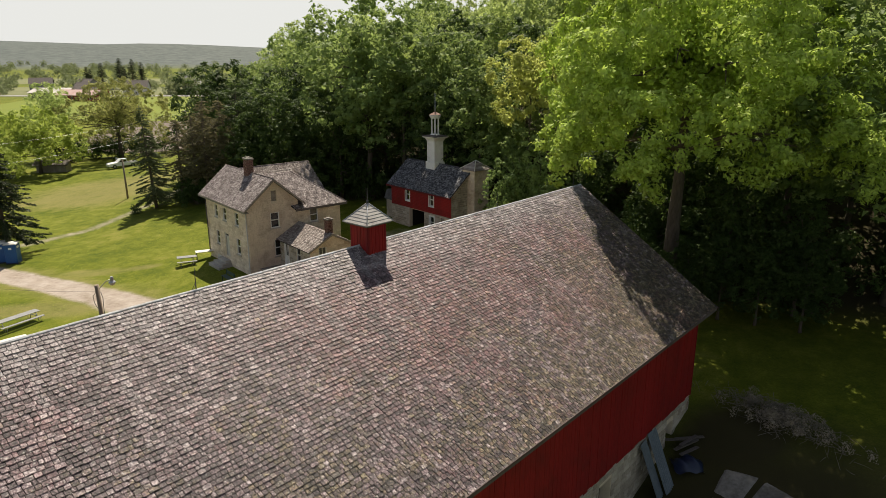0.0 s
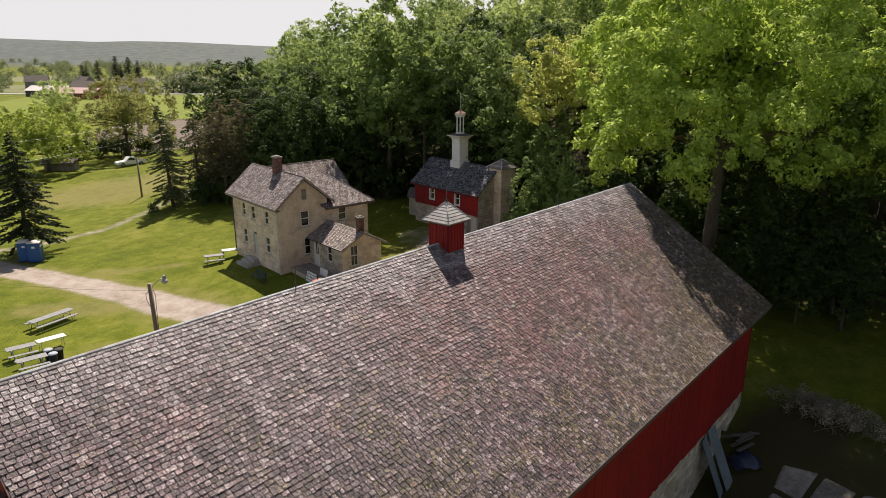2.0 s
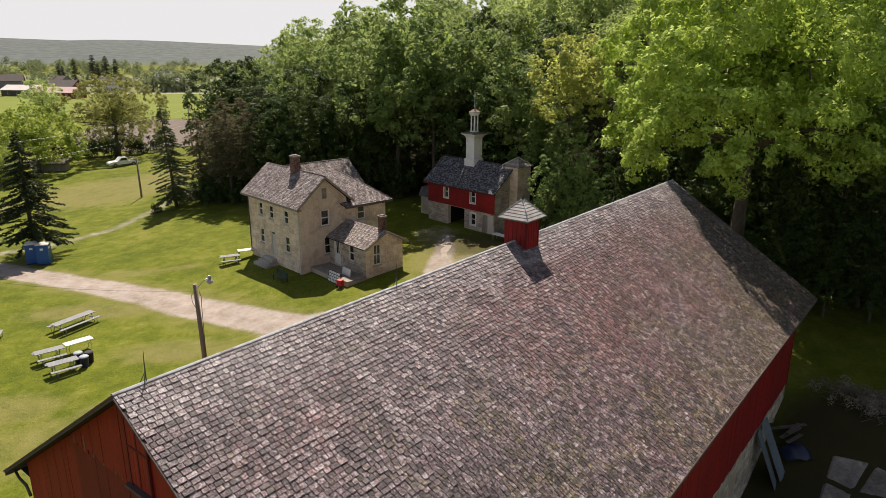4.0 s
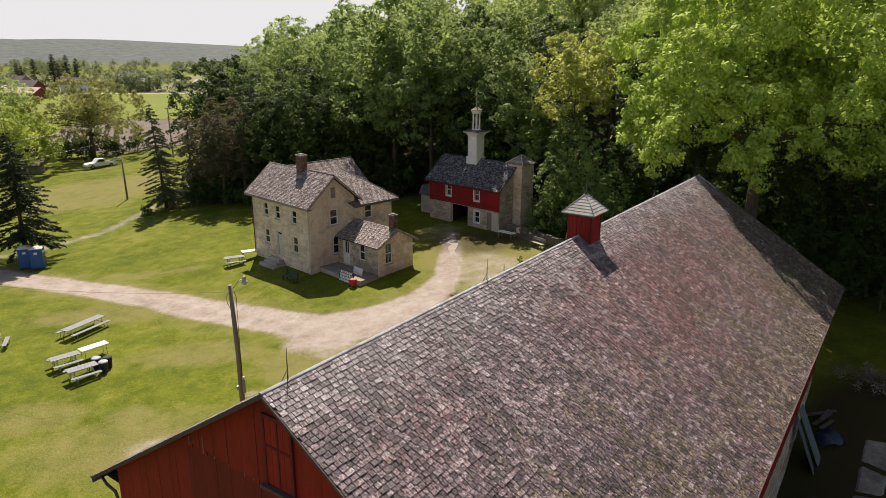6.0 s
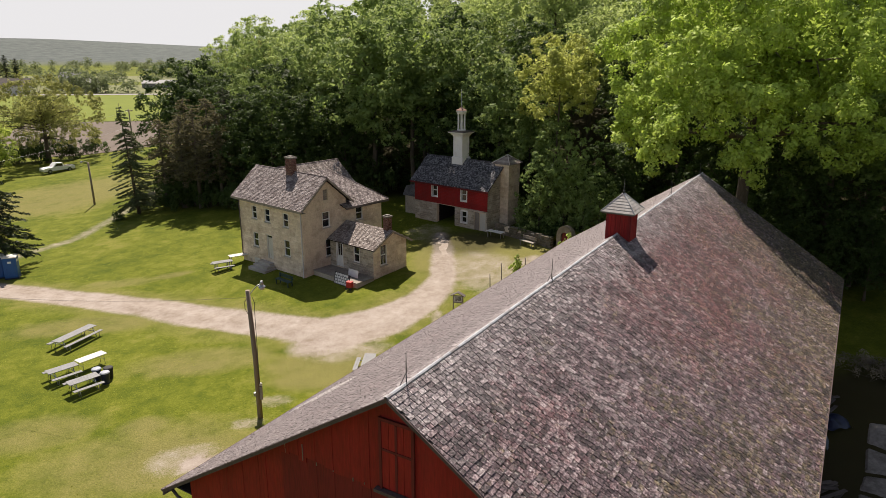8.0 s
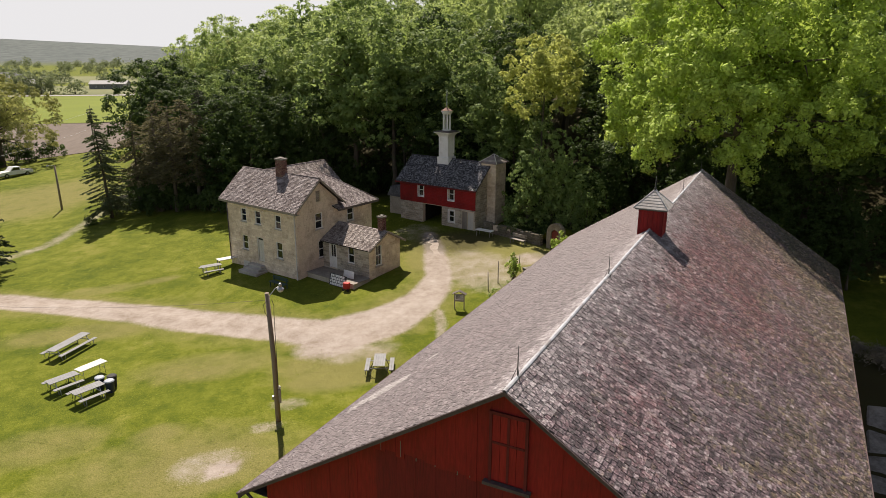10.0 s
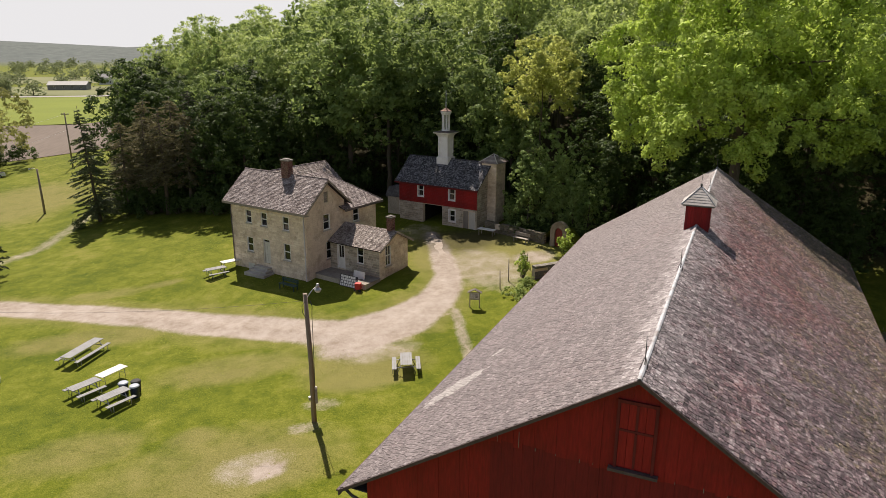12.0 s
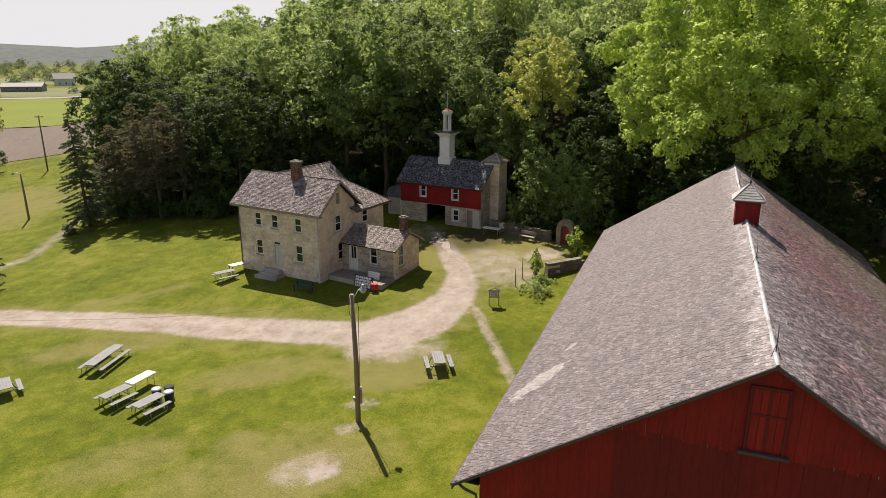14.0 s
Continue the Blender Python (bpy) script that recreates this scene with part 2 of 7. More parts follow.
def ground_material():
    """Mown grass with dry patches; bare gravel where the mesh's 'gravel' value says so."""
    m, n, l, p = shader("grass_ground")
    geo = n.new("ShaderNodeNewGeometry")
    pos = geo.outputs["Position"]
    big, mid, fine = noise_node(n, l, pos, 0.11, 4), noise_node(n, l, pos, 0.7, 5), noise_node(n, l, pos, 14.0, 6, 0.7)
    r = ramp(n, [(0.39, (0.036, 0.058, 0.004)), (0.50, (0.092, 0.110, 0.008)), (0.60, (0.172, 0.176, 0.024))])
    tuft = noise_node(n, l, pos, 3.2, 5, 0.7)
    l.new(math_node(n, l, "ADD", math_node(n, l, "ADD", math_node(n, l, "MULTIPLY", fine.outputs[0], 0.4), math_node(n, l, "MULTIPLY", mid.outputs[0], 0.24)), math_node(n, l, "ADD", math_node(n, l, "MULTIPLY", tuft.outputs[0], 0.16), math_node(n, l, "MULTIPLY", big.outputs[0], 0.2))), r.inputs[0])
    dry = n.new("ShaderNodeAttribute")
    dry.attribute_name = "dry"
    df = math_node(n, l, "ADD", math_node(n, l, "MULTIPLY", dry.outputs["Fac"], 1.1), math_node(n, l, "SUBTRACT", math_node(n, l, "ADD", math_node(n, l, "MULTIPLY", big.outputs[0], 0.9), math_node(n, l, "MULTIPLY", mid.outputs[0], 0.9)), 0.98))
    dr = ramp(n, [(0.0, (0, 0, 0)), (0.55, (1, 1, 1))])
    l.new(df, dr.inputs[0])
    straw = ramp(n, [(0.32, (0.095, 0.088, 0.024)), (0.68, (0.225, 0.20, 0.080))])
    l.new(fine.outputs[0], straw.inputs[0])
    col = mix(n, l, math_node(n, l, "MULTIPLY", dr.outputs[0], 0.75), r.outputs[0], straw.outputs[0])
    bare = n.new("ShaderNodeAttribute")
    bare.attribute_name = "gravel"
    bf = math_node(n, l, "ADD", bare.outputs["Fac"], math_node(n, l, "MULTIPLY", math_node(n, l, "SUBTRACT", mid.outputs[0], 0.5), 0.55))
    bf = math_node(n, l, "ADD", bf, math_node(n, l, "MULTIPLY", math_node(n, l, "SUBTRACT", fine.outputs[0], 0.5), 0.9))
    br = ramp(n, [(0.30, (0, 0, 0)), (0.78, (1, 1, 1))])
    l.new(bf, br.inputs[0])
    sand = ramp(n, [(0.36, (0.185, 0.148, 0.115)), (0.5, (0.275, 0.236, 0.203)), (0.64, (0.345, 0.308, 0.275))])
    l.new(math_node(n, l, "ADD", math_node(n, l, "ADD", math_node(n, l, "MULTIPLY", fine.outputs[0], 0.3), math_node(n, l, "MULTIPLY", mid.outputs[0], 0.4)), math_node(n, l, "MULTIPLY", noise_node(n, l, pos, 2.4, 5, 0.65).outputs[0], 0.3)), sand.inputs[0])
    col = mix(n, l, br.outputs[0], col, sand.outputs[0])
    # dark floor colour: wood litter, yard earth and painted-in shade
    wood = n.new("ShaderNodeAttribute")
    wood.attribute_name = "litter_and_shade"
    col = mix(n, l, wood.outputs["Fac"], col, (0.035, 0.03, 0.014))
    # the grey-blue of distance haze is part of the far woods' colour
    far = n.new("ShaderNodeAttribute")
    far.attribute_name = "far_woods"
    hazed_canopy = ramp(n, [(0.35, (0.058, 0.070, 0.068)), (0.65, (0.108, 0.122, 0.114))])
    l.new(noise_node(n, l, pos, 0.05, 6, 0.7).outputs[0], hazed_canopy.inputs[0])
    col = mix(n, l, far.outputs["Fac"], col, hazed_canopy.outputs[0])
    l.new(col, p.inputs["Base Color"])
    p.inputs["Roughness"].default_value, p.inputs["Specular IOR Level"].default_value = 0.95, 0.1
    bn = n.new("ShaderNodeBump")
    bn.inputs["Strength"].default_value, bn.inputs["Distance"].default_value = 0.6, 0.05
    l.new(fine.outputs[0], bn.inputs["Height"])
    l.new(bn.outputs[0], p.inputs["Normal"])
    return m


M = {
    "ground": ground_material(),
    "gravel": surface("gravel_track", [(0.36, (0.19, 0.168, 0.148)), (0.5, (0.27, 0.243, 0.218)), (0.64, (0.37, 0.34, 0.31))], fine=12, coarse=0.45, rough=0.95, bump=0.6, dist=0.03, stain=(0.20, 0.175, 0.10), stain_scale=0.5, stain_amount=0.5),
    "plough": surface("ploughed_earth", [(0.3, (0.085, 0.066, 0.052)), (0.7, (0.145, 0.118, 0.098))], fine=1.5, coarse=0.05, rough=1, bump=0.3, stretch=(1, 0.1, 1)),
    "crop": surface("young_crop", [(0.3, (0.094, 0.122, 0.008)), (0.7, (0.142, 0.172, 0.014))], fine=2, coarse=0.04, rough=1),
    "stubble": surface("pale_hay_meadow", [(0.3, (0.095, 0.108, 0.040)), (0.7, (0.160, 0.162, 0.075))], fine=0.6, coarse=0.02, rough=1),
    "roof_grey": surface("weathered_grey_metal_roof", [(0.3, (0.17, 0.17, 0.17)), (0.7, (0.25, 0.25, 0.25))], fine=1.5, coarse=0.2, rough=0.7),
    "siding_grey": surface("grey_siding", [(0.3, (0.16, 0.16, 0.155)), (0.7, (0.24, 0.24, 0.235))], fine=1.5, coarse=0.3, rough=0.8),
    "tar": surface("asphalt", [(0.3, (0.20, 0.19, 0.18)), (0.7, (0.30, 0.29, 0.28))], fine=3, coarse=0.1, rough=0.9),
    "shingle": shingle_material("weathered_shingle", "island"),
    "shingle_clean": shingle_material("weathered_shingle_dry", "island", 0.22),
    "shingle_piece": shingle_material("weathered_shingle_piece", "object"),
    "house_shingle": surface("wood_shake", [(0.24, (0.070, 0.056, 0.056)), (0.5, (0.200, 0.168, 0.164)), (0.78, (0.39, 0.35, 0.34))], fine=20, coarse=1.5, rough=0.9, vary="island", vary_amount=0.4, stain=(0.11, 0.085, 0.08), stain_scale=0.9),
    "ell_shingle": surface("bleached_sunlit_shake", [(0.24, (0.085, 0.068, 0.062)), (0.5, (0.235, 0.200, 0.185)), (0.78, (0.42, 0.38, 0.355))], fine=20, coarse=1.5, rough=0.9, vary="island", vary_amount=0.4, stain=(0.13, 0.10, 0.09), stain_scale=0.8),
    "grey_shingle": surface("slate_grey_shingle", [(0.26, (0.030, 0.030, 0.036)), (0.5, (0.085, 0.085, 0.096)), (0.75, (0.25, 0.25, 0.265))], fine=24, coarse=1.5, rough=0.85, vary="island", vary_amount=0.5),
    "underlay": surface("dark_underlay", [(0.3, (0.014, 0.011, 0.011)), (0.7, (0.034, 0.027, 0.026))], fine=20, bump=0.2),
    "ridge": surface("ridge_metal", [(0.3, (0.24, 0.25, 0.27)), (0.5, (0.37, 0.385, 0.415)), (0.7, (0.50, 0.52, 0.56))], fine=7, coarse=1.3, rough=0.7, metal=0.0, bump=0.2, stain=(0.20, 0.17, 0.16), stain_scale=2.2, stain_amount=0.8),
    "rake": surface("grey_brown_rake_paint", [(0.3, (0.055, 0.036, 0.036)), (0.7, (0.125, 0.090, 0.088))], fine=16, coarse=1.5, rough=0.8),
    "casing_red": surface("old_casing_paint", [(0.3, (0.075, 0.010, 0.010)), (0.7, (0.16, 0.020, 0.019))], fine=16, coarse=1.5, rough=0.8, stretch=(1, 1, 0.2)),
    "patch": surface("bleached_patch", [(0.3, (0.24, 0.225, 0.215)), (0.7, (0.42, 0.40, 0.385))], fine=14, coarse=2.5, rough=0.9, stain=(0.20, 0.17, 0.16), stain_scale=3.0),
    "red": surface("barn_red_paint", [(0.25, (0.130, 0.006, 0.006)), (0.5, (0.245, 0.010, 0.010)), (0.75, (0.36, 0.020, 0.017))], fine=22, coarse=0.9, rough=0.7, stretch=(1, 1, 0.12), vary="island", vary_amount=0.2, stain=(0.10, 0.012, 0.010), stain_scale=0.5, stain_amount=0.45),
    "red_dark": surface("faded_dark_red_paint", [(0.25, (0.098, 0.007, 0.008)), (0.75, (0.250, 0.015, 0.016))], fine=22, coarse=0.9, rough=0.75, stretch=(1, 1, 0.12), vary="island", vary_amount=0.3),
    "stone": surface("cream_limestone", [(0.25, (0.46, 0.365, 0.275)), (0.5, (0.66, 0.55, 0.425)), (0.75, (0.79, 0.70, 0.57))], fine=9, coarse=0.9, rough=0.92, bump=0.5, dist=0.03, vary="island", vary_amount=0.24, stain=(0.33, 0.25, 0.18), stain_scale=1.0, stain_amount=0.6),
    "moss_stone": surface("mossy_brown_stone", [(0.25, (0.065, 0.055, 0.035)), (0.5, (0.125, 0.105, 0.075)), (0.75, (0.22, 0.19, 0.15))], fine=9, coarse=0.9, rough=0.95, bump=0.5, dist=0.03, vary="island", vary_amount=0.4, stain=(0.06, 0.07, 0.025), stain_scale=0.8, stain_amount=0.6),
    "mortar": surface("pale_mortar", [(0.3, (0.50, 0.42, 0.31)), (0.7, (0.66, 0.57, 0.44))], fine=20, rough=0.95),
    "grey_stone": surface("grey_limestone", [(0.25, (0.25, 0.215, 0.17)), (0.5, (0.39, 0.345, 0.28)), (0.75, (0.52, 0.47, 0.395))], fine=9, coarse=0.9, rough=0.92, bump=0.5, dist=0.03, vary="island", vary_amount=0.4, stain=(0.2, 0.17, 0.13)),
    "cellar_stone": surface("brown_cellar_stone", [(0.25, (0.14, 0.115, 0.08)), (0.5, (0.24, 0.20, 0.145)), (0.75, (0.36, 0.31, 0.24))], fine=8, coarse=0.9, rough=0.95, bump=0.5, dist=0.03, stain=(0.09, 0.075, 0.05), stain_scale=1.2),
    "brick": surface("red_brown_brick", [(0.25, (0.075, 0.036, 0.030)), (0.75, (0.19, 0.090, 0.072))], fine=18, rough=0.9, vary="island", vary_amount=0.4),
    "concrete": surface("worn_concrete", [(0.3, (0.30, 0.28, 0.25)), (0.7, (0.46, 0.44, 0.40))], fine=10, coarse=0.7, rough=0.92, stain=(0.22, 0.2, 0.17)),
    "yard_concrete": surface("dirty_concrete", [(0.3, (0.10, 0.092, 0.08)), (0.7, (0.27, 0.25, 0.225))], fine=6, coarse=0.9, rough=0.95, stain=(0.06, 0.05, 0.04), stain_scale=1.1),
    "white": surface("white_paint", [(0.3, (0.62, 0.61, 0.58)), (0.7, (0.80, 0.79, 0.77))], fine=14, coarse=1.1, rough=0.6, bump=0.1, stain=(0.50, 0.48, 0.44), stain_scale=1.4, stain_amount=0.4),
    "dull_white": surface("weathered_white_paint", [(0.3, (0.45, 0.43, 0.38)), (0.7, (0.62, 0.60, 0.55))], fine=14, rough=0.7, bump=0.15),
    "glass": glass_material(),
    # near-black stand-in for the shade of rooms, bays and recesses
    "dark": plain("shade_black", (0.015, 0.012, 0.010), 0.9),
    "old_wood": surface("weathered_grey_wood", [(0.3, (0.17, 0.145, 0.12)), (0.7, (0.33, 0.30, 0.26))], fine=30, coarse=2, rough=0.9, stretch=(1, 1, 0.2), vary="island", vary_amount=0.3),
    "table_wood": surface("silvered_table_boards", [(0.3, (0.13, 0.13, 0.13)), (0.7, (0.235, 0.24, 0.245))], fine=30, coarse=2, rough=0.75, vary="island", vary_amount=0.25),
    "pole_wood": surface("pole_timber", [(0.3, (0.15, 0.115, 0.085)), (0.7, (0.27, 0.22, 0.17))], fine=25, coarse=1.5, rough=0.9, stretch=(1, 1, 0.1)),
    "trim_dark": surface("dark_weathered_trim", [(0.3, (0.06, 0.05, 0.047)), (0.7, (0.14, 0.12, 0.11))], fine=20, rough=0.85),
    "steel": plain("galvanised_steel", (0.35, 0.36, 0.37), 0.45, 0.7),
    "iron": plain("dark_iron", (0.06, 0.06, 0.06), 0.6, 0.4),
    "blue": plain("blue_plastic", (0.015, 0.085, 0.26), 0.45),
    "lid": plain("grey_blue_lid", (0.26, 0.29, 0.34), 0.55),
    "navy": plain("dark_blue_plastic", (0.012, 0.02, 0.05), 0.4),
    "green_paint": plain("dark_green_paint", (0.02, 0.05, 0.045), 0.6),
    "red_plastic": plain("bright_red_plastic", (0.45, 0.03, 0.025), 0.45),
    "door_red": plain("brick_red_door_paint", (0.17, 0.022, 0.016), 0.6),
    "ink": plain("black_lettering", (0.02, 0.02, 0.025), 0.6),
    "tyre": plain("tyre_rubber", (0.02, 0.02, 0.02), 0.8),
    "car_white": plain("white_car_paint", (0.72, 0.73, 0.74), 0.3, 0, 0.5),
    # faded red, paled further for the haze across the valley
    "roof_red": surface("faded_hazed_red_metal_roof", [(0.3, (0.36, 0.22, 0.20)), (0.7, (0.50, 0.36, 0.34))], fine=1.5, coarse=0.2, rough=0.6),
    "roof_pale": surface("pale_metal_roof", [(0.3, (0.42, 0.38, 0.36)), (0.7, (0.58, 0.54, 0.52))], fine=1.5, coarse=0.2, rough=0.6),
    "siding": surface("pale_siding", [(0.3, (0.48, 0.48, 0.46)), (0.7, (0.62, 0.62, 0.60))], fine=1.5, coarse=0.3, rough=0.7),
    "rust": surface("rusted_sheet", [(0.3, (0.10, 0.055, 0.042)), (0.7, (0.24, 0.145, 0.115))], fine=14, coarse=2.0, rough=0.85),
    "tin": surface("grey_corrugated_tin", [(0.3, (0.07, 0.09, 0.11)), (0.7, (0.14, 0.165, 0.195))], fine=8, rough=0.5, metal=0.4),
    "bark": surface("furrowed_bark", [(0.3, (0.050, 0.040, 0.030)), (0.7, (0.135, 0.11, 0.085))], fine=9, coarse=1.2, rough=0.95, bump=0.8, dist=0.05, stretch=(1, 1, 0.25)),
    "leaf": leaf_material("broad_leaves", (0.045, 0.085, 0.024), (0.285, 0.38, 0.12), 0.42, (0.40, 0.50, 0.15)),
    "leaf_mid": leaf_material("pale_green_leaves", (0.070, 0.115, 0.030), (0.50, 0.59, 0.21), 0.46, (0.58, 0.68, 0.22)),
    "leaf_bright": leaf_material("bright_green_leaves", (0.026, 0.060, 0.008), (0.57, 0.71, 0.145), 0.33, (0.66, 0.84, 0.14)),
    "leaf_yellow": leaf_material("yellow_green_leaves", (0.19, 0.22, 0.05), (0.56, 0.59, 0.18), 0.54, (0.70, 0.74, 0.20)),
    "leaf_brown": leaf_material("olive_brown_leaves", (0.085, 0.085, 0.022), (0.26, 0.235, 0.075), 0.45, (0.42, 0.38, 0.11)),
    "needle": leaf_material("dark_needles", (0.016, 0.028, 0.012), (0.055, 0.075, 0.030), 0.2, (0.06, 0.08, 0.03)),
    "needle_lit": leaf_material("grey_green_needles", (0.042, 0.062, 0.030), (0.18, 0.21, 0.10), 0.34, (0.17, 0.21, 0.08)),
    "needle_brown": leaf_material("brownish_needles", (0.050, 0.050, 0.026), (0.24, 0.22, 0.115), 0.32, (0.22, 0.20, 0.08)),
    # greyed and paled to carry the haze over the valley
    "far_leaf_hazed": leaf_material("hazed_distant_leaves", (0.11, 0.135, 0.072), (0.25, 0.28, 0.15), 0.4, (0.34, 0.40, 0.17)),
    "leaf_hang": leaf_material("blue_green_leaves", (0.030, 0.062, 0.020), (0.33, 0.44, 0.14), 0.38, (0.40, 0.52, 0.15)),
    "leaf_ash": leaf_material("budding_ash_leaves", (0.092, 0.100, 0.030), (0.32, 0.33, 0.110), 0.5, (0.46, 0.47, 0.14)),
    "dry_leaf": leaf_material("dry_grey_leaves", (0.13, 0.105, 0.075), (0.42, 0.36, 0.28), 0.2, (0.22, 0.17, 0.12)),
    # darker than the other leaves, so the wood's shade sits in the colour
    "leaf_shade": leaf_material("deep_green_shade_leaves", (0.014, 0.028, 0.009), (0.085, 0.13, 0.036), 0.3, (0.13, 0.20, 0.04)),
    "leaf_soft": leaf_material("soft_yellow_green_leaves", (0.15, 0.20, 0.04), (0.36, 0.44, 0.09), 0.5, (0.52, 0.60, 0.12)),
    "twig": surface("dry_brush", [(0.3, (0.10, 0.085, 0.07)), (0.7, (0.22, 0.19, 0.16))], fine=12, rough=0.95),
    "grass_blade": leaf_material("rough_grass", (0.12, 0.15, 0.02), (0.26, 0.27, 0.06), 0.55),
}


# ---------------------------------------------------------------- mesh tools
def box(bm, x0, x1, y0, y1, z0, z1, m=None, bevel=0.0):
    """An axis-aligned block, moved by m."""
    vs = [bm.verts.new((m @ Vector(c)) if m else c) for c in ((x0, y0, z0), (x1, y0, z0), (x1, y1, z0), (x0, y1, z0), (x0, y0, z1), (x1, y0, z1), (x1, y1, z1), (x0, y1, z1))]
    fs = [bm.faces.new([vs[i] for i in q]) for q in ((3, 2, 1, 0), (4, 5, 6, 7), (0, 1, 5, 4), (1, 2, 6, 5), (2, 3, 7, 6), (3, 0, 4, 7))]
    if bevel:
        bmesh.ops.bevel(bm, geom=list({e for f in fs for e in f.edges}), offset=bevel, segments=1, affect="EDGES")
    return vs


def prism(bm, outline, thick, m=None):
    """A flat outline (x, z) pushed along y by thick."""
    a = [bm.verts.new((m @ Vector((x, 0, z))) if m else (x, 0, z)) for x, z in outline]
    b = [bm.verts.new((m @ Vector((x, thick, z))) if m else (x, thick, z)) for x, z in outline]
    bm.faces.new(a), bm.faces.new(b[::-1])
    for i in range(len(a)):
        j = (i + 1) % len(a)
        bm.faces.new((a[j], a[i], b[i], b[j]))


def tube(bm, path, radii, sides=8, cap=True):
    """A round tube along points."""
    rings = []
    for i, p in enumerate(path):
        p = Vector(p)
        d = (Vector(path[min(i + 1, len(path) - 1)]) - Vector(path[max(i - 1, 0)])).normalized()
        side = d.cross(Vector((0.31, 0.95, 0.11))).normalized()
        up = d.cross(side)
        r = radii[i] if isinstance(radii, (list, tuple)) else radii
        rings.append([bm.verts.new(p + r * (math.cos(k * math.tau / sides) * side + math.sin(k * math.tau / sides) * up)) for k in range(sides)])
    for a, b in zip(rings, rings[1:]):
        for k in range(sides):
            f = bm.faces.new((a[k], a[(k + 1) % sides], b[(k + 1) % sides], b[k]))
            f.smooth = True
    if cap:
        bm.faces.new(rings[0][::-1]), bm.faces.new(rings[-1])


def lathe(bm, profile, sides=16, centre=(0, 0), turn=0.0):
    """A turned form; profile rows of (radius, z)."""
    rings = [[bm.verts.new((centre[0] + r * math.cos(turn + k * math.tau / sides), centre[1] + r * math.sin(turn + k * math.tau / sides), z)) for k in range(sides)] for r, z in profile]
    for a, b in zip(rings, rings[1:]):
        for k in range(sides):
            bm.faces.new((a[k], a[(k + 1) % sides], b[(k + 1) % sides], b[k]))
    bm.faces.new(rings[0][::-1]), bm.faces.new(rings[-1])


def to_mesh(name, bm, material):
    me = bpy.data.meshes.new(name)
    bmesh.ops.recalc_face_normals(bm, faces=bm.faces)
    bm.to_mesh(me)
    bm.free()
    me.materials.append(material)
    return me


def part(name, bm, material, parent=None, label="", m=None):
    """One mesh object under its thing or part."""
    me = bm if isinstance(bm, bpy.types.Mesh) else to_mesh(name, bm, material)
    ob = new(name, me)
    if parent is not None:
        ob.parent = parent
    if m is not None:
        ob.matrix_basis = m
    if label:
        ob["label"] = label
    return ob


def thing(name, m=None, label="", category="", group="", kind=""):
    ob = new(name)
    ob.empty_display_size = 0.2
    if m is not None:
        ob.matrix_basis = m
    return tagged(ob, label, category, group, kind)


def raw_mesh(name, verts, faces, material, smooth=False):
    """A mesh from numpy arrays of vertices and equal-sided faces."""
    verts, faces = np.asarray(verts, np.float32), np.asarray(faces, np.int32)
    me = bpy.data.meshes.new(name)
    me.vertices.add(len(verts))
    me.vertices.foreach_set("co", verts.ravel())
    k = faces.shape[1]
    me.loops.add(faces.size)
    me.loops.foreach_set("vertex_index", faces.ravel())
    me.polygons.add(len(faces))
    me.polygons.foreach_set("loop_start", np.arange(0, faces.size, k, dtype=np.int32))
    me.polygons.foreach_set("use_smooth", np.full(len(faces), smooth))
    me.update(calc_edges=True)
    me.materials.append(material)
    return me


def smooth_step(a, b, x):
    t = np.clip((np.asarray(x, float) - a) / (b - a), 0, 1)
    return t * t * (3 - 2 * t)


# ---------------------------------------------------------------- the lie of the land
BARN_LENGTH, BARN_HALF, RIDGE_Z, EAVE_Z = 32.4, 8.15, 12.55, 7.25


def ground_z(x, y):
    """The height of the ground: a lawn that rises to a wooded hill, a lower yard beside the barn, a valley and far hills."""
    x, y = np.asarray(x, float), np.asarray(y, float)
    s = 0.8 * x + 0.6 * y
    near = np.clip(s - 12, 0, 32) * 0.083 * smooth_step(-75, -25, x)
    left = -0.05 * np.clip(-x - 20, 0, 50)
    h = np.minimum(s - 46, x + 46 - 0.1 * np.clip(y - 127, 0, None) - 0.5 * np.clip(y - 260, 0, None))
    h = np.clip(h, 0, None)
    hill = 34 * (1 - np.exp(-h * 0.40 / 34))
    a = (x - BARN_NEAR[0]) * BARN_ALONG[0] + (y - BARN_NEAR[1]) * BARN_ALONG[1]
    w = (x - BARN_NEAR[0]) * BARN_RIGHT[0] + (y - BARN_NEAR[1]) * BARN_RIGHT[1]
    yard = smooth_step(3, 7, w) * (1 - smooth_step(24, 33, a)) * (1 - smooth_step(26, 40, w))
    z = near + left + hill
    z = z * (1 - yard) - 0.9 * yard
    d = np.hypot(x, y)
    far = smooth_step(1300, 2300, d) * (55 + 12 * np.sin(x / 310.0) + 9 * np.sin(x / 130.0 + 1.3))
    roll = 0.05 * np.sin(x * 0.7 + 1.1 * np.sin(y * 0.31)) * np.cos(y * 0.53) * (1 - smooth_step(60, 120, d))
    return z + far + roll


def gz(x, y):
    return float(ground_z(x, y))


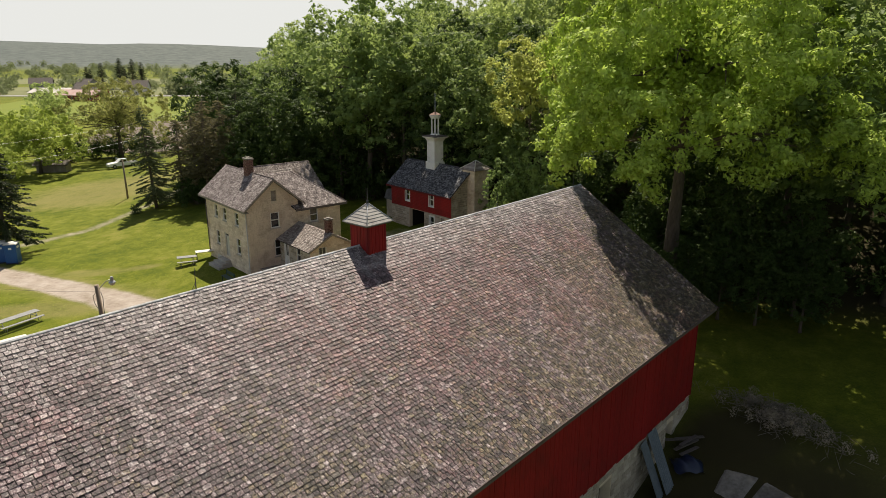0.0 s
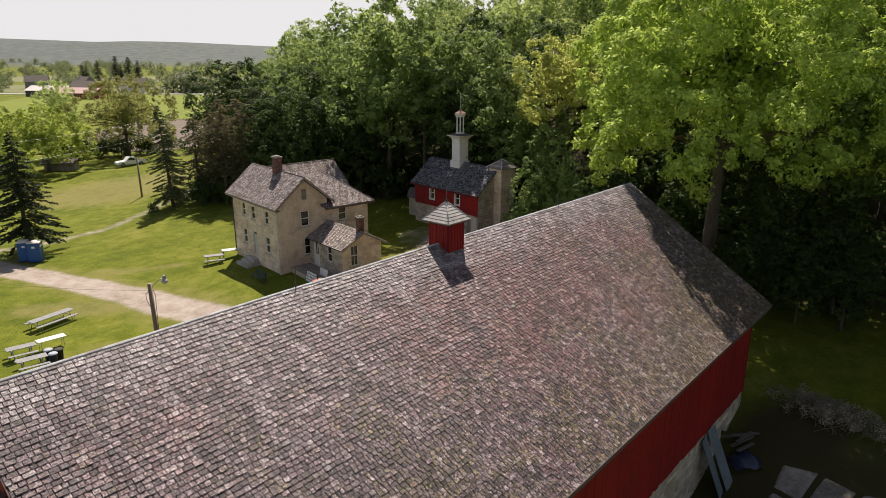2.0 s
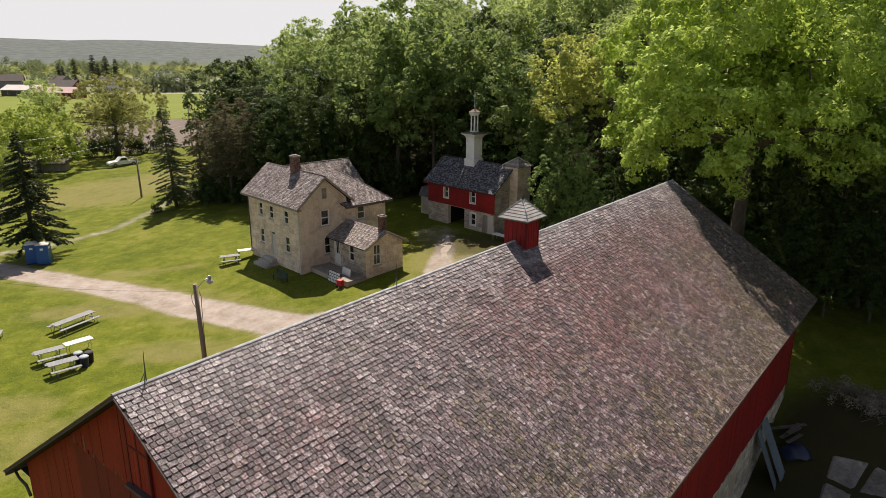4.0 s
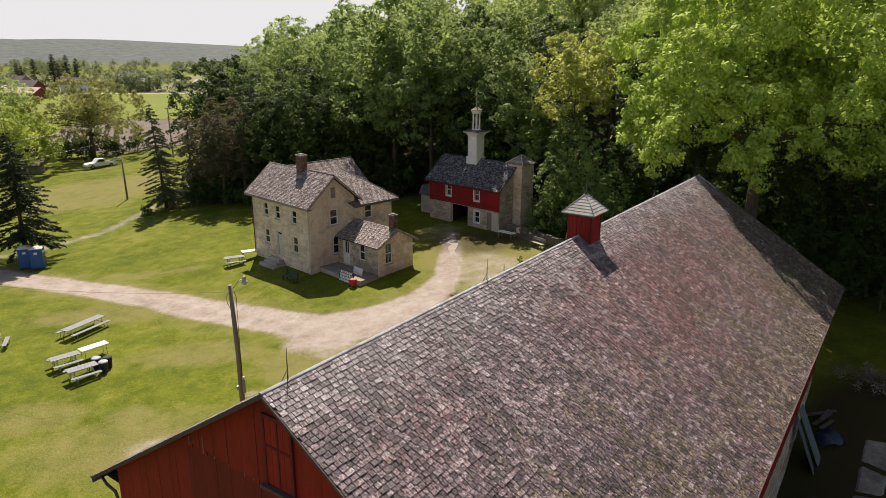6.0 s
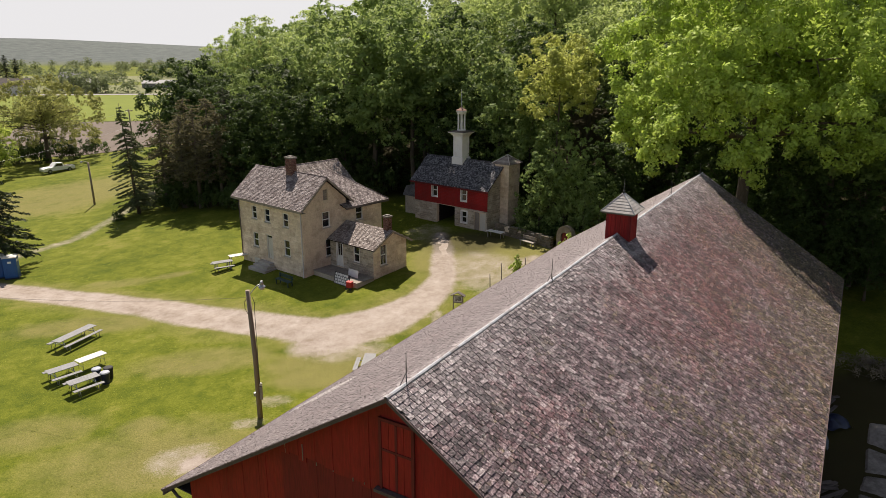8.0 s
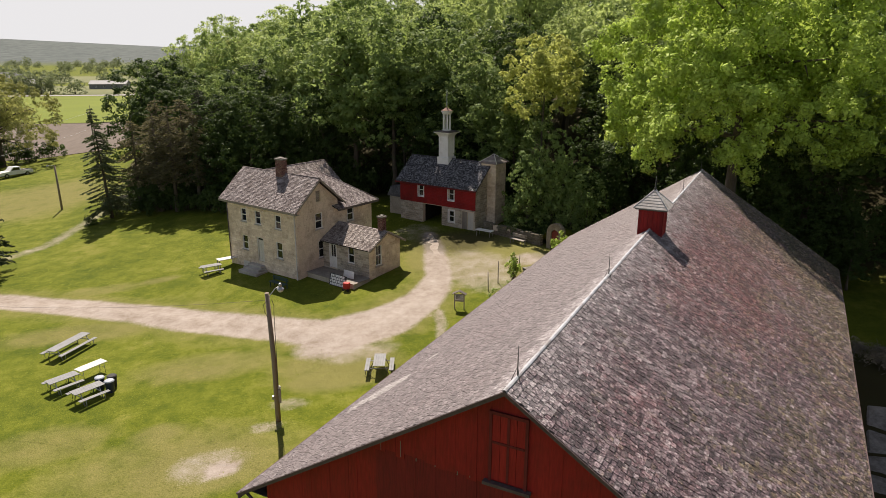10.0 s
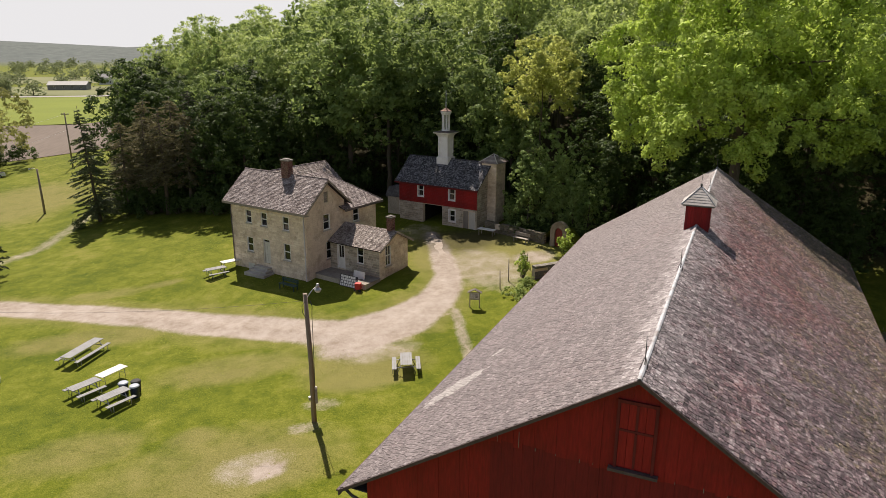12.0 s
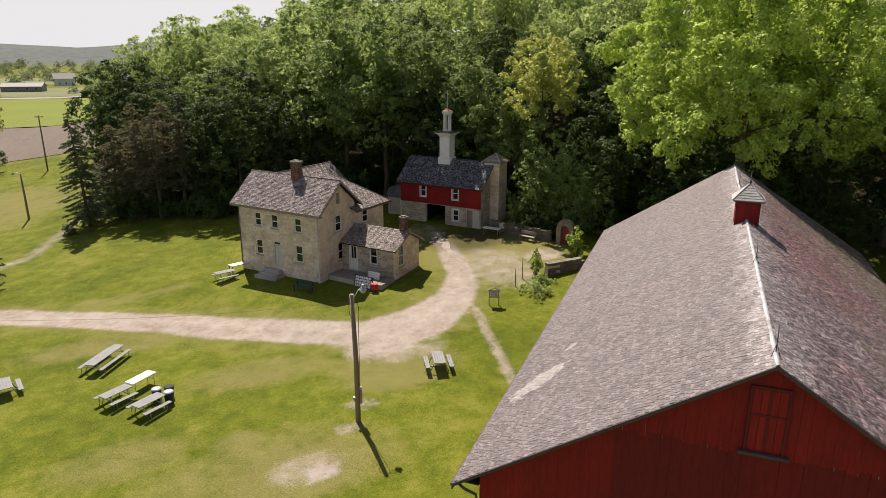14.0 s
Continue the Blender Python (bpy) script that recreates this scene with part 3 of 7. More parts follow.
# ---------------------------------------------------------------- ground, drive, fields
DRIVE = [(-75, 79.5, 1.3), (-60, 71.9, 1.3), (-48.5, 65.8, 1.35), (-42.2, 62.1, 1.35), (-37.7, 59.6, 1.3), (-33.4, 57.1, 1.35), (-29.1, 54.5, 1.5), (-25.1, 51.6, 1.75), (-21.2, 49.1, 1.55), (-17.5, 46.9, 1.6), (-15.5, 45.7, 2.0), (-13.5, 45.6, 2.5), (-11.3, 46.3, 2.3), (-8.7, 48.1, 1.7), (-6.8, 50.4, 1.35), (-5.4, 53.4, 0.95), (-4.8, 57.1, 0.9), (-4.1, 61.5, 0.7), (-3.8, 64.5, 0.5)]
LANE = [(-75, 66, 1.0), (-55, 70, 1.0), (-47.6, 75, 1.0), (-43.5, 80.5, 0.9), (-41.8, 87, 0.8), (-40.2, 96, 0.8), (-38, 112, 0.9), (-37, 135, 0.9)]
FOOTPATH = [(-7.0, 46.6, 0.38), (-7.9, 41.5, 0.36), (-8.7, 36.6, 0.36), (-9.4, 31.5, 0.36)]


def line_mask(x, y, line, soft):
    """1 on a track, 0 away from it; soft is the width of the worn border."""
    best = np.full(np.shape(x), 1e9)
    for (x0, y0, r0), (x1, y1, r1) in zip(line, line[1:]):
        dx, dy = x1 - x0, y1 - y0
        t = np.clip(((x - x0) * dx + (y - y0) * dy) / (dx * dx + dy * dy), 0, 1)
        best = np.minimum(best, np.hypot(x - x0 - t * dx, y - y0 - t * dy) - (r0 + t * (r1 - r0)))
    return 1 - smooth_step(-soft * 0.5, soft, best)


def blob(x, y, cx, cy, rx, ry):
    return 1 - smooth_step(0.35, 1.0, np.hypot((x - cx) / rx, (y - cy) / ry))


def spread(lo, hi, step, reach, grow):
    mid = list(np.arange(lo, hi + 0.001, step))
    out, d = [], step
    while not out or out[-1] < reach:
        d *= grow
        out.append((out[-1] if out else hi) + d)
    inn, d = [], step
    while not inn or inn[-1] > -reach:
        d *= grow
        inn.append((inn[-1] if inn else lo) - d)
    return np.array(inn[::-1] + mid + out)


def edge_distance(x, y):
    """How far a place lies beyond the edge of the wood (negative: open ground)."""
    line = [(-44, 128), (-39, 97), (-33, 88), (-24, 82.5), (-12, 82), (-5, 79.5), (1.5, 76), (6.5, 68.5), (9, 61.5), (14, 53), (19, 46), (27, 40), (37, 33), (46, 14), (50, -20)]
    x, y = np.asarray(x, float), np.asarray(y, float)
    best = np.full(np.shape(x), 1e9)
    for (x0, y0), (x1, y1) in zip(line, line[1:]):
        dx, dy = x1 - x0, y1 - y0
        t = np.clip(((x - x0) * dx + (y - y0) * dy) / (dx * dx + dy * dy), 0, 1)
        best = np.minimum(best, np.hypot(x - x0 - t * dx, y - y0 - t * dy))
    beyond = (x > line[0][0]) & (y > np.interp(x, [p[0] for p in line], [p[1] for p in line]))
    return best * np.where(beyond, 1.0, -1.0)


def build_ground():
    xs, ys = spread(-62, 46, 0.5, 4600, 1.13), spread(4, 112, 0.5, 4600, 1.13)
    gx, gy = np.meshgrid(xs, ys)
    x, y = gx.ravel(), gy.ravel()
    z = ground_z(x, y)
    nx, ny = len(xs), len(ys)
    i = (np.arange(ny - 1)[:, None] * nx + np.arange(nx - 1)[None]).ravel()
    me = raw_mesh("ground", np.stack((x, y, z), 1), np.stack((i, i + 1, i + nx + 1, i + nx), 1), M["ground"], True)
    gravel = np.maximum.reduce([line_mask(x, y, DRIVE, 0.9), 0.5 * line_mask(x, y, LANE, 1.4), 0.66 * line_mask(x, y, FOOTPATH, 0.45), 0.52 * blob(x, y, -22.2, 31.4, 3.3, 2.3), 0.95 * blob(x, y, -21.6, 30.9, 1.5, 1.1), 0.80 * blob(x, y, -15.2, 43.5, 4.2, 2.3), 0.50 * blob(x, y, -13.6, 42.2, 4.6, 2.2), 0.55 * blob(x, y, -19.5, 34.3, 1.6, 1.0), 0.5 * blob(x, y, -18.2, 36.6, 2.0, 1.2),
                                0.56 * blob(x, y, -1.8, 54.0, 5.0, 8.5), 0.72 * blob(x, y, 3.0, 54.6, 3.4, 2.2), 0.42 * blob(x, y, -5.0, 65.5, 4, 5)])
    crown = line_mask(x, y, [(px, py, 0.05) for px, py, pr in DRIVE[:6]], 0.45)
    gravel = gravel * (1 - 0.42 * crown)
    dry = np.maximum.reduce([0.5 * blob(x, y, -24, 32, 9, 5), 0.8 * blob(x, y, -22.6, 31.4, 5.5, 3.6), 0.65 * blob(x, y, -15, 41, 6, 4), 0.6 * blob(x, y, -33, 52, 9, 3), 0.6 * line_mask(x, y, DRIVE, 3.5), 0.85 * line_mask(x, y, [(-66, 98.5, 1.4), (-55.4, 104.3, 1.5), (-46, 108, 1.0)], 2.0), 0.55 * blob(x, y, -55, 108, 18, 20), 0.95 * blob(x, y, -1, 57, 9, 9), 0.45 * blob(x, y, -34, 62, 5, 2), 0.5 * blob(x, y, -23, 43, 7, 3), 0.7 * blob(x, y, -23.2, 42.3, 2.6, 1.2), 0.6 * blob(x, y, -25.2, 35.2, 2.2, 1.6), 0.55 * blob(x, y, -29.3, 62.5, 2.6, 1.0), 0.65 * blob(x, y, -15.5, 39.0, 4.5, 2.2), 0.5 * blob(x, y, -31, 36, 5, 3)])
    # bare yard earth; the faint second blob colours in the trees' shade
    earth_and_shade = np.maximum(0.97 * blob(x, y, 13.0, 23.0, 14, 12), 0.15 * blob(x, y, 24.0, 38.0, 13, 10))
    earth_and_shade = np.maximum(earth_and_shade, 0.97 * blob(x, y, 14.6, 29.6, 5.0, 4.2))
    # shade before the carriage house, put into the ground as dark soil colour
    earth_and_shade = np.maximum(earth_and_shade, 0.72 * blob(x, y, -1.4, 61.6, 6.0, 4.6))
    litter_and_shade = np.maximum(earth_and_shade, smooth_step(-1.5, 3.0, edge_distance(x, y)) * (1 - smooth_step(250, 320, np.hypot(x, y))))
    for name, v in (("gravel", gravel), ("dry", dry), ("litter_and_shade", litter_and_shade), ("far_woods", smooth_step(1250, 1500, np.hypot(x, y)))):
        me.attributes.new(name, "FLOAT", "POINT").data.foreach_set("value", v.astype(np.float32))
    tagged(new("ground", me), "mown green lawn with dry patches rising to a wooded hill", "ground", kind="structure")


def ribbon(name, line, lift, material, ragged, steps=6):
    """A track laid on the ground, with an uneven edge."""
    rng = random.Random(len(line))
    pts = []
    for (x0, y0, r0), (x1, y1, r1) in zip(line, line[1:]):
        for k in range(steps):
            t = k / steps
            pts.append((x0 + t * (x1 - x0), y0 + t * (y1 - y0), r0 + t * (r1 - r0)))
    pts.append(line[-1])
    rows = []
    for i, (x, y, r) in enumerate(pts):
        a, b = pts[max(i - 1, 0)], pts[min(i + 1, len(pts) - 1)]
        d = Vector((b[0] - a[0], b[1] - a[1])).normalized()
        l, q = r * 0.5 + rng.uniform(-ragged, ragged), r * 0.86 + rng.uniform(-ragged, ragged)
        rows.append([(x - d.y * o, y + d.x * o) for o in (l, l * 0.5, 0, -q * 0.5, -q)])
    vs = [(x, y, gz(x, y) + (lift if 0 < k < 4 else -0.03)) for row in rows for k, (x, y) in enumerate(row)]
    fs = [(i * 5 + k, (i + 1) * 5 + k, (i + 1) * 5 + k + 1, i * 5 + k + 1) for i in range(len(rows) - 1) for k in range(4)]
    me = raw_mesh(name, vs, fs, material, True)
    me.attributes.new("gravel", "FLOAT", "POINT").data.foreach_set("value", np.full(len(vs), 1.1, np.float32))
    return new(name, me)


def field(name, x0, x1, y0, y1, lift, material, label, n=14):
    gx, gy = np.meshgrid(np.linspace(x0, x1, n), np.linspace(y0, y1, n))
    gx = gx - 0.22 * (gy - y0)
    v = np.stack((gx.ravel(), gy.ravel(), ground_z(gx.ravel(), gy.ravel()) + lift), 1)
    i = (np.arange(n - 1)[:, None] * n + np.arange(n - 1)[None]).ravel()
    tagged(new(name, raw_mesh(name, v, np.stack((i, i + 1, i + n + 1, i + n), 1), material)), label, "field", kind="structure")


build_ground()
tagged(ribbon("road", DRIVE, 0.03, M["ground"], 0.32), "pale sandy gravel farm drive curving across the lawn", "gravel drive", kind="structure")
field("ploughed_field", -92, -34, 158, 238, 0.10, M["plough"], "bare brown ploughed field beyond the lawn")
field("crop_field", -190, 10, 239, 386, 0.10, M["crop"], "flat bright green field of young crop")
field("hay_meadow", -420, 60, 404, 505, 0.10, M["stubble"], "pale olive hay meadow beyond the highway")
field("far_meadow", -520, 40, 560, 700, 0.10, M["stubble"], "pale far meadow across the valley")
field("highway", -420, 60, 389, 399, 0.12, M["tar"], "pale grey country highway across the valley")

# ---------------------------------------------------------------- shingles, walls, windows
def shingle_arrays(length, slope, exposure, width, rng, keep=None, thick=1.0):
    """Overlapping shingles on a plane: x along the eave, y down the slope, z out of it. Returns vertices (n, 8, 3) and centres."""
    out = []
    rows = int(slope / exposure) + 1
    for r in range(rows):
        x = -rng.random() * width
        while x < length:
            w = width * rng.choice((0.66, 0.8, 0.92, 1.0, 1.06, 1.2, 1.42)) * rng.uniform(0.95, 1.05)
            a, b = max(x, 0.0), min(x + w - 0.021, length)
            if b - a > 0.05:
                top = r * exposure - 0.02
                low = min((r + 1) * exposure + rng.uniform(-0.010, 0.010), slope + 0.03)
                if low > top + 0.03:
                    out.append((a, b, top, low, thick * rng.choice((0.024, 0.028, 0.032, 0.038, 0.046)), rng.uniform(-0.008, 0.008)))
            x += w
    q = np.array(out)
    if keep is not None:
        q = q[keep((q[:, 0] + q[:, 1]) / 2, (q[:, 2] + q[:, 3]) / 2)]
    a, b, t, l, h, k = q.T
    z0 = np.zeros_like(a)
    v = np.stack([np.stack(c, 1) for c in ((a, t, z0), (b, t, z0), (b, l + k, z0), (a, l, z0), (a, t, z0 + 0.004), (b, t, z0 + 0.004), (b, l + k, h), (a, l, h - 0.003))], 1)
    return v


SHINGLE_FACES = np.array(((4, 7, 6, 5), (7, 3, 2, 6), (4, 0, 3, 7), (5, 6, 2, 1)))


def shingles(name, origin, along, down, length, slope, material, parent, exposure=0.19, width=0.28, seed=1, keep=None, label="", thick=1.0):
    """A field of shingles as one joined mesh under its roof, in the parent's frame."""
    v = shingle_arrays(length, slope, exposure, width, random.Random(seed), keep, thick)
    o, ax, ay = (np.array(c, float) for c in (origin, along, down))
    n = np.cross(ay, ax)
    n = n if n[2] > 0 else -n
    w = o + v[..., :1] * ax + v[..., 1:2] * ay + v[..., 2:] * n
    f = (np.arange(len(v)) * 8)[:, None, None] + SHINGLE_FACES[None]
    ob = new(name, raw_mesh(name, w.reshape(-1, 3), f.reshape(-1, 4), material))
    ob.parent = parent
    return tagged(ob, label, kind="stuff")


def slab(bm, corners, thick):
    """A plate under a planar outline given in order, thickened downwards."""
    top = [bm.verts.new(c) for c in corners]
    low = [bm.verts.new((c[0], c[1], c[2] - thick)) for c in corners]
    bm.faces.new(top), bm.faces.new(low[::-1])
    for i in range(len(top)):
        j = (i + 1) % len(top)
        bm.faces.new((top[i], low[i], low[j], top[j]))


def pierced(bm, x0, x1, z0, z1, thick, openings, m=None):
    """A wall in the xz plane from y=0 to y=thick with openings (x0, x1, z0, z1) cut through it."""
    xs = sorted({x0, x1, *[v for o in openings for v in o[:2]]})
    zs = sorted({z0, z1, *[v for o in openings for v in o[2:]]})
    for a, b in zip(xs, xs[1:]):
        run = None
        for c, d in zip(zs, zs[1:]):
            hole = any(o[0] <= (a + b) / 2 <= o[1] and o[2] <= (c + d) / 2 <= o[3] for o in openings)
            if not hole:
                box(bm, a, b, 0, thick, c, d, m)


def stones(x0, x1, z0, z1, openings, rng, course=0.21, length=0.46, top=None):
    """Ashlar blocks (x0, x1, z0, z1) in courses, clear of the openings."""
    out, z = [], z0
    while z < z1 - 0.06:
        h = min(course * rng.uniform(0.85, 1.15), z1 - z)
        lo, hi = x0, x1
        if top:
            lo, hi = top(z + h)
        cuts = sorted([(max(o[0] - 0.02, lo), min(o[1] + 0.02, hi)) for o in openings if o[2] - 0.02 < z + h and o[3] + 0.02 > z])
        spans, c = [], lo
        for a, b in cuts:
            if a > c:
                spans.append((c, a))
            c = max(c, b)
        spans.append((c, hi))
        for a, b in spans:
            x = a
            while x < b - 0.04:
                w = min(length * rng.uniform(0.5, 1.5), b - x)
                if b - x - w < 0.12:
                    w = b - x
                out.append((x + 0.008, x + w - 0.008, z + 0.008, z + h - 0.008))
                x += w
        z += h
    return out


def stone_block(bm, s, proud, m, rng):
    x0, x1, z0, z1 = s
    c = 0.012
    p = proud * rng.uniform(0.5, 1.3)
    back = [bm.verts.new(m @ Vector(q)) for q in ((x0, 0, z0), (x1, 0, z0), (x1, 0, z1), (x0, 0, z1))]
    front = [bm.verts.new(m @ Vector(q)) for q in ((x0 + c, -p, z0 + c), (x1 - c, -p, z0 + c), (x1 - c, -p, z1 - c), (x0 + c, -p, z1 - c))]
    bm.faces.new(front)
    for i in range(4):
        j = (i + 1) % 4
        bm.faces.new((back[i], back[j], front[j], front[i]))


def stone_facing(name, blocks, m, material, parent, label="", proud=0.02, seed=3):
    bm, rng = bmesh.new(), random.Random(seed)
    for s in blocks:
        stone_block(bm, s, proud, m, rng)
    ob = part(name, bm, material, parent, label)
    return tagged(ob, kind="stuff")


BLOCK_MESHES = {}


def stone_pieces(blocks, m, material, parent):
    """Blocks as pieces of their own, on shared meshes scaled to length."""
    if material.name not in BLOCK_MESHES:
        made = []
        for k in range(5):
            bm = bmesh.new()
            stone_block(bm, (-0.5, 0.5, -0.5, 0.5), 0.02, Matrix.Identity(4), random.Random(k))
            made.append(to_mesh("stone_block", bm, material))
        BLOCK_MESHES[material.name] = made
    for i, (x0, x1, z0, z1) in enumerate(blocks):
        ob = new("stone_block", BLOCK_MESHES[material.name][i % 5])
        ob.parent = parent
        ob.matrix_basis = m @ Matrix.Translation(((x0 + x1) / 2, 0, (z0 + z1) / 2)) @ Matrix.Diagonal((x1 - x0, 1, z1 - z0, 1))


def window(parent, m, o, frame_mat="white", sill="concrete", deep=0.16, bars=0, w=0.068):
    """A double-hung sash window in the opening o: casing, two panes, bars, sill."""
    x0, x1, z0, z1 = o
    bm = bmesh.new()
    for b in ((x0, x0 + w, z0, z1), (x1 - w, x1, z0, z1), (x0 + w, x1 - w, z1 - w, z1), (x0 + w, x1 - w, z0, z0 + w)):
        box(bm, b[0], b[1], 0.02, deep, b[2], b[3], m)
    mid = (z0 + z1) / 2
    box(bm, x0 + w, x1 - w, 0.05, deep - 0.02, mid - 0.035, mid + 0.035, m)
    for k in range(bars):
        xc = x0 + w + (x1 - x0 - 2 * w) * (k + 1) / (bars + 1)
        box(bm, xc - 0.014, xc + 0.014, 0.06, deep - 0.03, z0 + w, mid - 0.035, m), box(bm, xc - 0.014, xc + 0.014, 0.06, deep - 0.03, mid + 0.035, z1 - w, m)
    win = part("window", bm, M[frame_mat], parent)
    for a, b in ((z0 + w, mid - 0.035), (mid + 0.035, z1 - w)):
        bm = bmesh.new()
        box(bm, x0 + w, x1 - w, deep - 0.05, deep - 0.035, a, b, m)
        part("pane", bm, M["glass"], win)
    bm = bmesh.new()
    box(bm, x0 - 0.08, x1 + 0.08, -0.07, 0.12, z0 - 0.10, z0 - 0.004, m)
    part("sill", bm, M[sill], win)
    return win


# ---------------------------------------------------------------- the barn
def build_barn():
    m = Matrix(((BARN_ALONG[0], -BARN_RIGHT[0], 0, BARN_NEAR[0]), (BARN_ALONG[1], -BARN_RIGHT[1], 0, BARN_NEAR[1]), (0, 0, 1, 0), (0, 0, 0, 1)))
    barn = thing("barn", m, "long red wooden barn with a weathered shingle roof, stone base", "barn")
    L, H, zr, ze = BARN_LENGTH, BARN_HALF, RIDGE_Z, EAVE_Z
    slope = math.hypot(H, zr - ze)
    dy, dz = H / slope, (zr - ze) / slope
    near_x, far_x, wall = 0.42, L - 0.42, 7.42
    bm = bmesh.new()
    for s in (1, -1):
        slab(bm, [(0, 0, zr - 0.012), (0, s * H, ze - 0.012), (L, s * H, ze - 0.012), (L, 0, zr - 0.012)], 0.10)
    part("roof", bm, M["underlay"], barn, "dark roof deck under the shingles")
    # pieces near the gable on the yard slope; the rest joined
    px, py = 3.45, 2.07
    rng = random.Random(11)
    for s, nm in ((1, "roof_shingles"), (-1, "roof_shingles")):
        keep = (lambda cx, cy: ~((cx < px) & (cy < py))) if s < 0 else None
        shingles(nm, (0, 0, zr), (1, 0, 0), (0, s * dy, -dz), L, slope, M["shingle" if s < 0 else "shingle_clean"], barn, 0.138, 0.176, 5 + s, keep, "mossy grey-brown and reddish shingles, some chipped" if s < 0 else "smooth bleached grey-brown shingles", 0.82 if s < 0 else 0.5)
    v = shingle_arrays(L, slope, 0.138, 0.176, random.Random(4), lambda cx, cy: (cx < px) & (cy < py), 0.82)
    kinds = []
    for k in range(6):
        q = v[k * 37].copy()
        q = q - q.mean(0) * (1, 1, 0)
        q[:, 0] /= np.ptp(q[:, 0])
        kinds.append(raw_mesh("shingle", q, SHINGLE_FACES, M["shingle_piece"]))
    plane = Matrix(((1, 0, 0, 0), (0, -dy, -dz, 0), (0, -dz, dy, zr), (0, 0, 0, 1)))
    for i, q in enumerate(v):
        ob = new("shingle", kinds[i % 6])
        ob.parent = barn
        c = q.mean(0)
        ob.matrix_basis = plane @ Matrix.Translation((c[0], c[1], 0)) @ Matrix.Diagonal((np.ptp(q[:, 0]), 1, 1, 1))
    # ridge strip: short bent metal lengths
    rng = random.Random(2)
    x = -0.02
    while x < L:
        w = min(rng.uniform(2.2, 3.0), L + 0.02 - x)
        bm = bmesh.new()
        t = rng.uniform(0, 0.005)
        pitch = (zr - ze) / H
        rows = []
        for k in range(9):
            xx = x + (w - 0.012) * k / 8
            wr, wl = 0.046 + rng.uniform(-0.006, 0.006), 0.056 + rng.uniform(-0.010, 0.010)
            rows.append([bm.verts.new((xx, yy, zr + 0.035 + t - abs(yy) * pitch + lift)) for yy, lift in ((-wr, -0.03), (-wr, 0.0), (-0.012, 0.004), (0.012, 0.004), (wl * 0.6, rng.uniform(-0.004, 0.006)), (wl, 0.0), (wl, -0.03))])
        for p, q in zip(rows, rows[1:]):
            for i in range(6):
                bm.faces.new((p[i], p[i + 1], q[i + 1], q[i]))
        part("ridge_cap", bm, M["ridge"], barn, "pale grey metal ridge strip")
        x += w
    # rakes, eave boards, gutter edge
    for xe in (0.0, L):
        for s in (1, -1):
            bm = bmesh.new()
            o = -0.035 if xe == 0 else 0.005
            for d0, d1, t0, t1 in ((0.0, 0.045, o, o + 0.03), (0.045, 0.115, o + 0.02, o + 0.05)):
                q = [(xe + t0, 0, zr - d0), (xe + t0, s * H, ze - d0), (xe + t0, s * H, ze - d1), (xe + t0, 0, zr - d1)]
                a = [bm.verts.new(c) for c in q]
                b = [bm.verts.new((c[0] + t1 - t0, c[1], c[2])) for c in q]
                bm.faces.new(a), bm.faces.new(b[::-1])
                for i in range(4):
                    bm.faces.new((a[i], a[(i + 1) % 4], b[(i + 1) % 4], b[i]))
            part("rake_board", bm, M["rake"], barn, "dark weathered rake board")
    for s in (1, -1):
        bm = bmesh.new()
        box(bm, 0.0, L, s * (H + 0.005) - 0.02, s * (H + 0.005) + 0.02, ze - 0.20, ze - 0.03)
        part("fascia", bm, M["trim_dark"], barn)
        bm = bmesh.new()
        box(bm, -0.02, L + 0.02, min(s * (H + 0.025), s * (H + 0.06)), max(s * (H + 0.025), s * (H + 0.06)), ze - 0.05, ze + 0.0)
        part("drip_edge", bm, M["rake"], barn, "grey weathered eave strip")
        bm = bmesh.new()
        slab(bm, [(near_x, s * (wall + 0.03), ze - 0.16), (near_x, s * H, ze - 0.16), (far_x, s * H, ze - 0.16), (far_x, s * (wall + 0.03), ze - 0.16)], 0.03)
        part("soffit", bm, M["trim_dark"], barn)
    # bent brackets under the near eaves
    for s in (1, -1):
        bm = bmesh.new()
        tube(bm, [(0.25, s * (H - 0.08), ze - 0.12), (0.25, s * (H - 0.3), ze - 0.28), (0.3, s * (wall + 0.08), ze - 0.42), (0.35, s * (wall + 0.04), ze - 0.8)], 0.045, 6)
        part("bracket", bm, M["trim_dark"], barn)
    # near gable: upper boards lap over the lower ones
    def roof_under(y):
        return zr - 0.13 - abs(y) * (zr - ze) / H
    rng = random.Random(8)
    lap = 9.95
    y = -wall
    while y < wall - 0.01:
        w = min(rng.uniform(0.24, 0.34), wall - y)
        yc = y + w / 2
        for upper in (True, False):
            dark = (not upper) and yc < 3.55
            z0 = lap - rng.uniform(-0.02, 0.14) if upper else -0.4
            bulge = rng.uniform(-0.008, 0.010)
            x0 = near_x - (0.055 if upper else 0.02) + bulge
            pts = []
            ya, yb = y + 0.0015, y + w - 0.0015
            za, zb = roof_under(ya), roof_under(yb)
            if not upper:
                za, zb = min(za, lap + 0.04), min(zb, lap + 0.04)
            if min(za, zb) <= z0 + 0.02:
                continue
            tops = [(ya, za)] + ([(0.0, roof_under(0))] if upper and ya < 0 < yb else []) + [(yb, zb)]
            out = [(ya, z0), *tops, (yb, z0)]
            bm = bmesh.new()
            a = [bm.verts.new((x0, p, q)) for p, q in out]
            b = [bm.verts.new((x0 + 0.025, p, q)) for p, q in out]
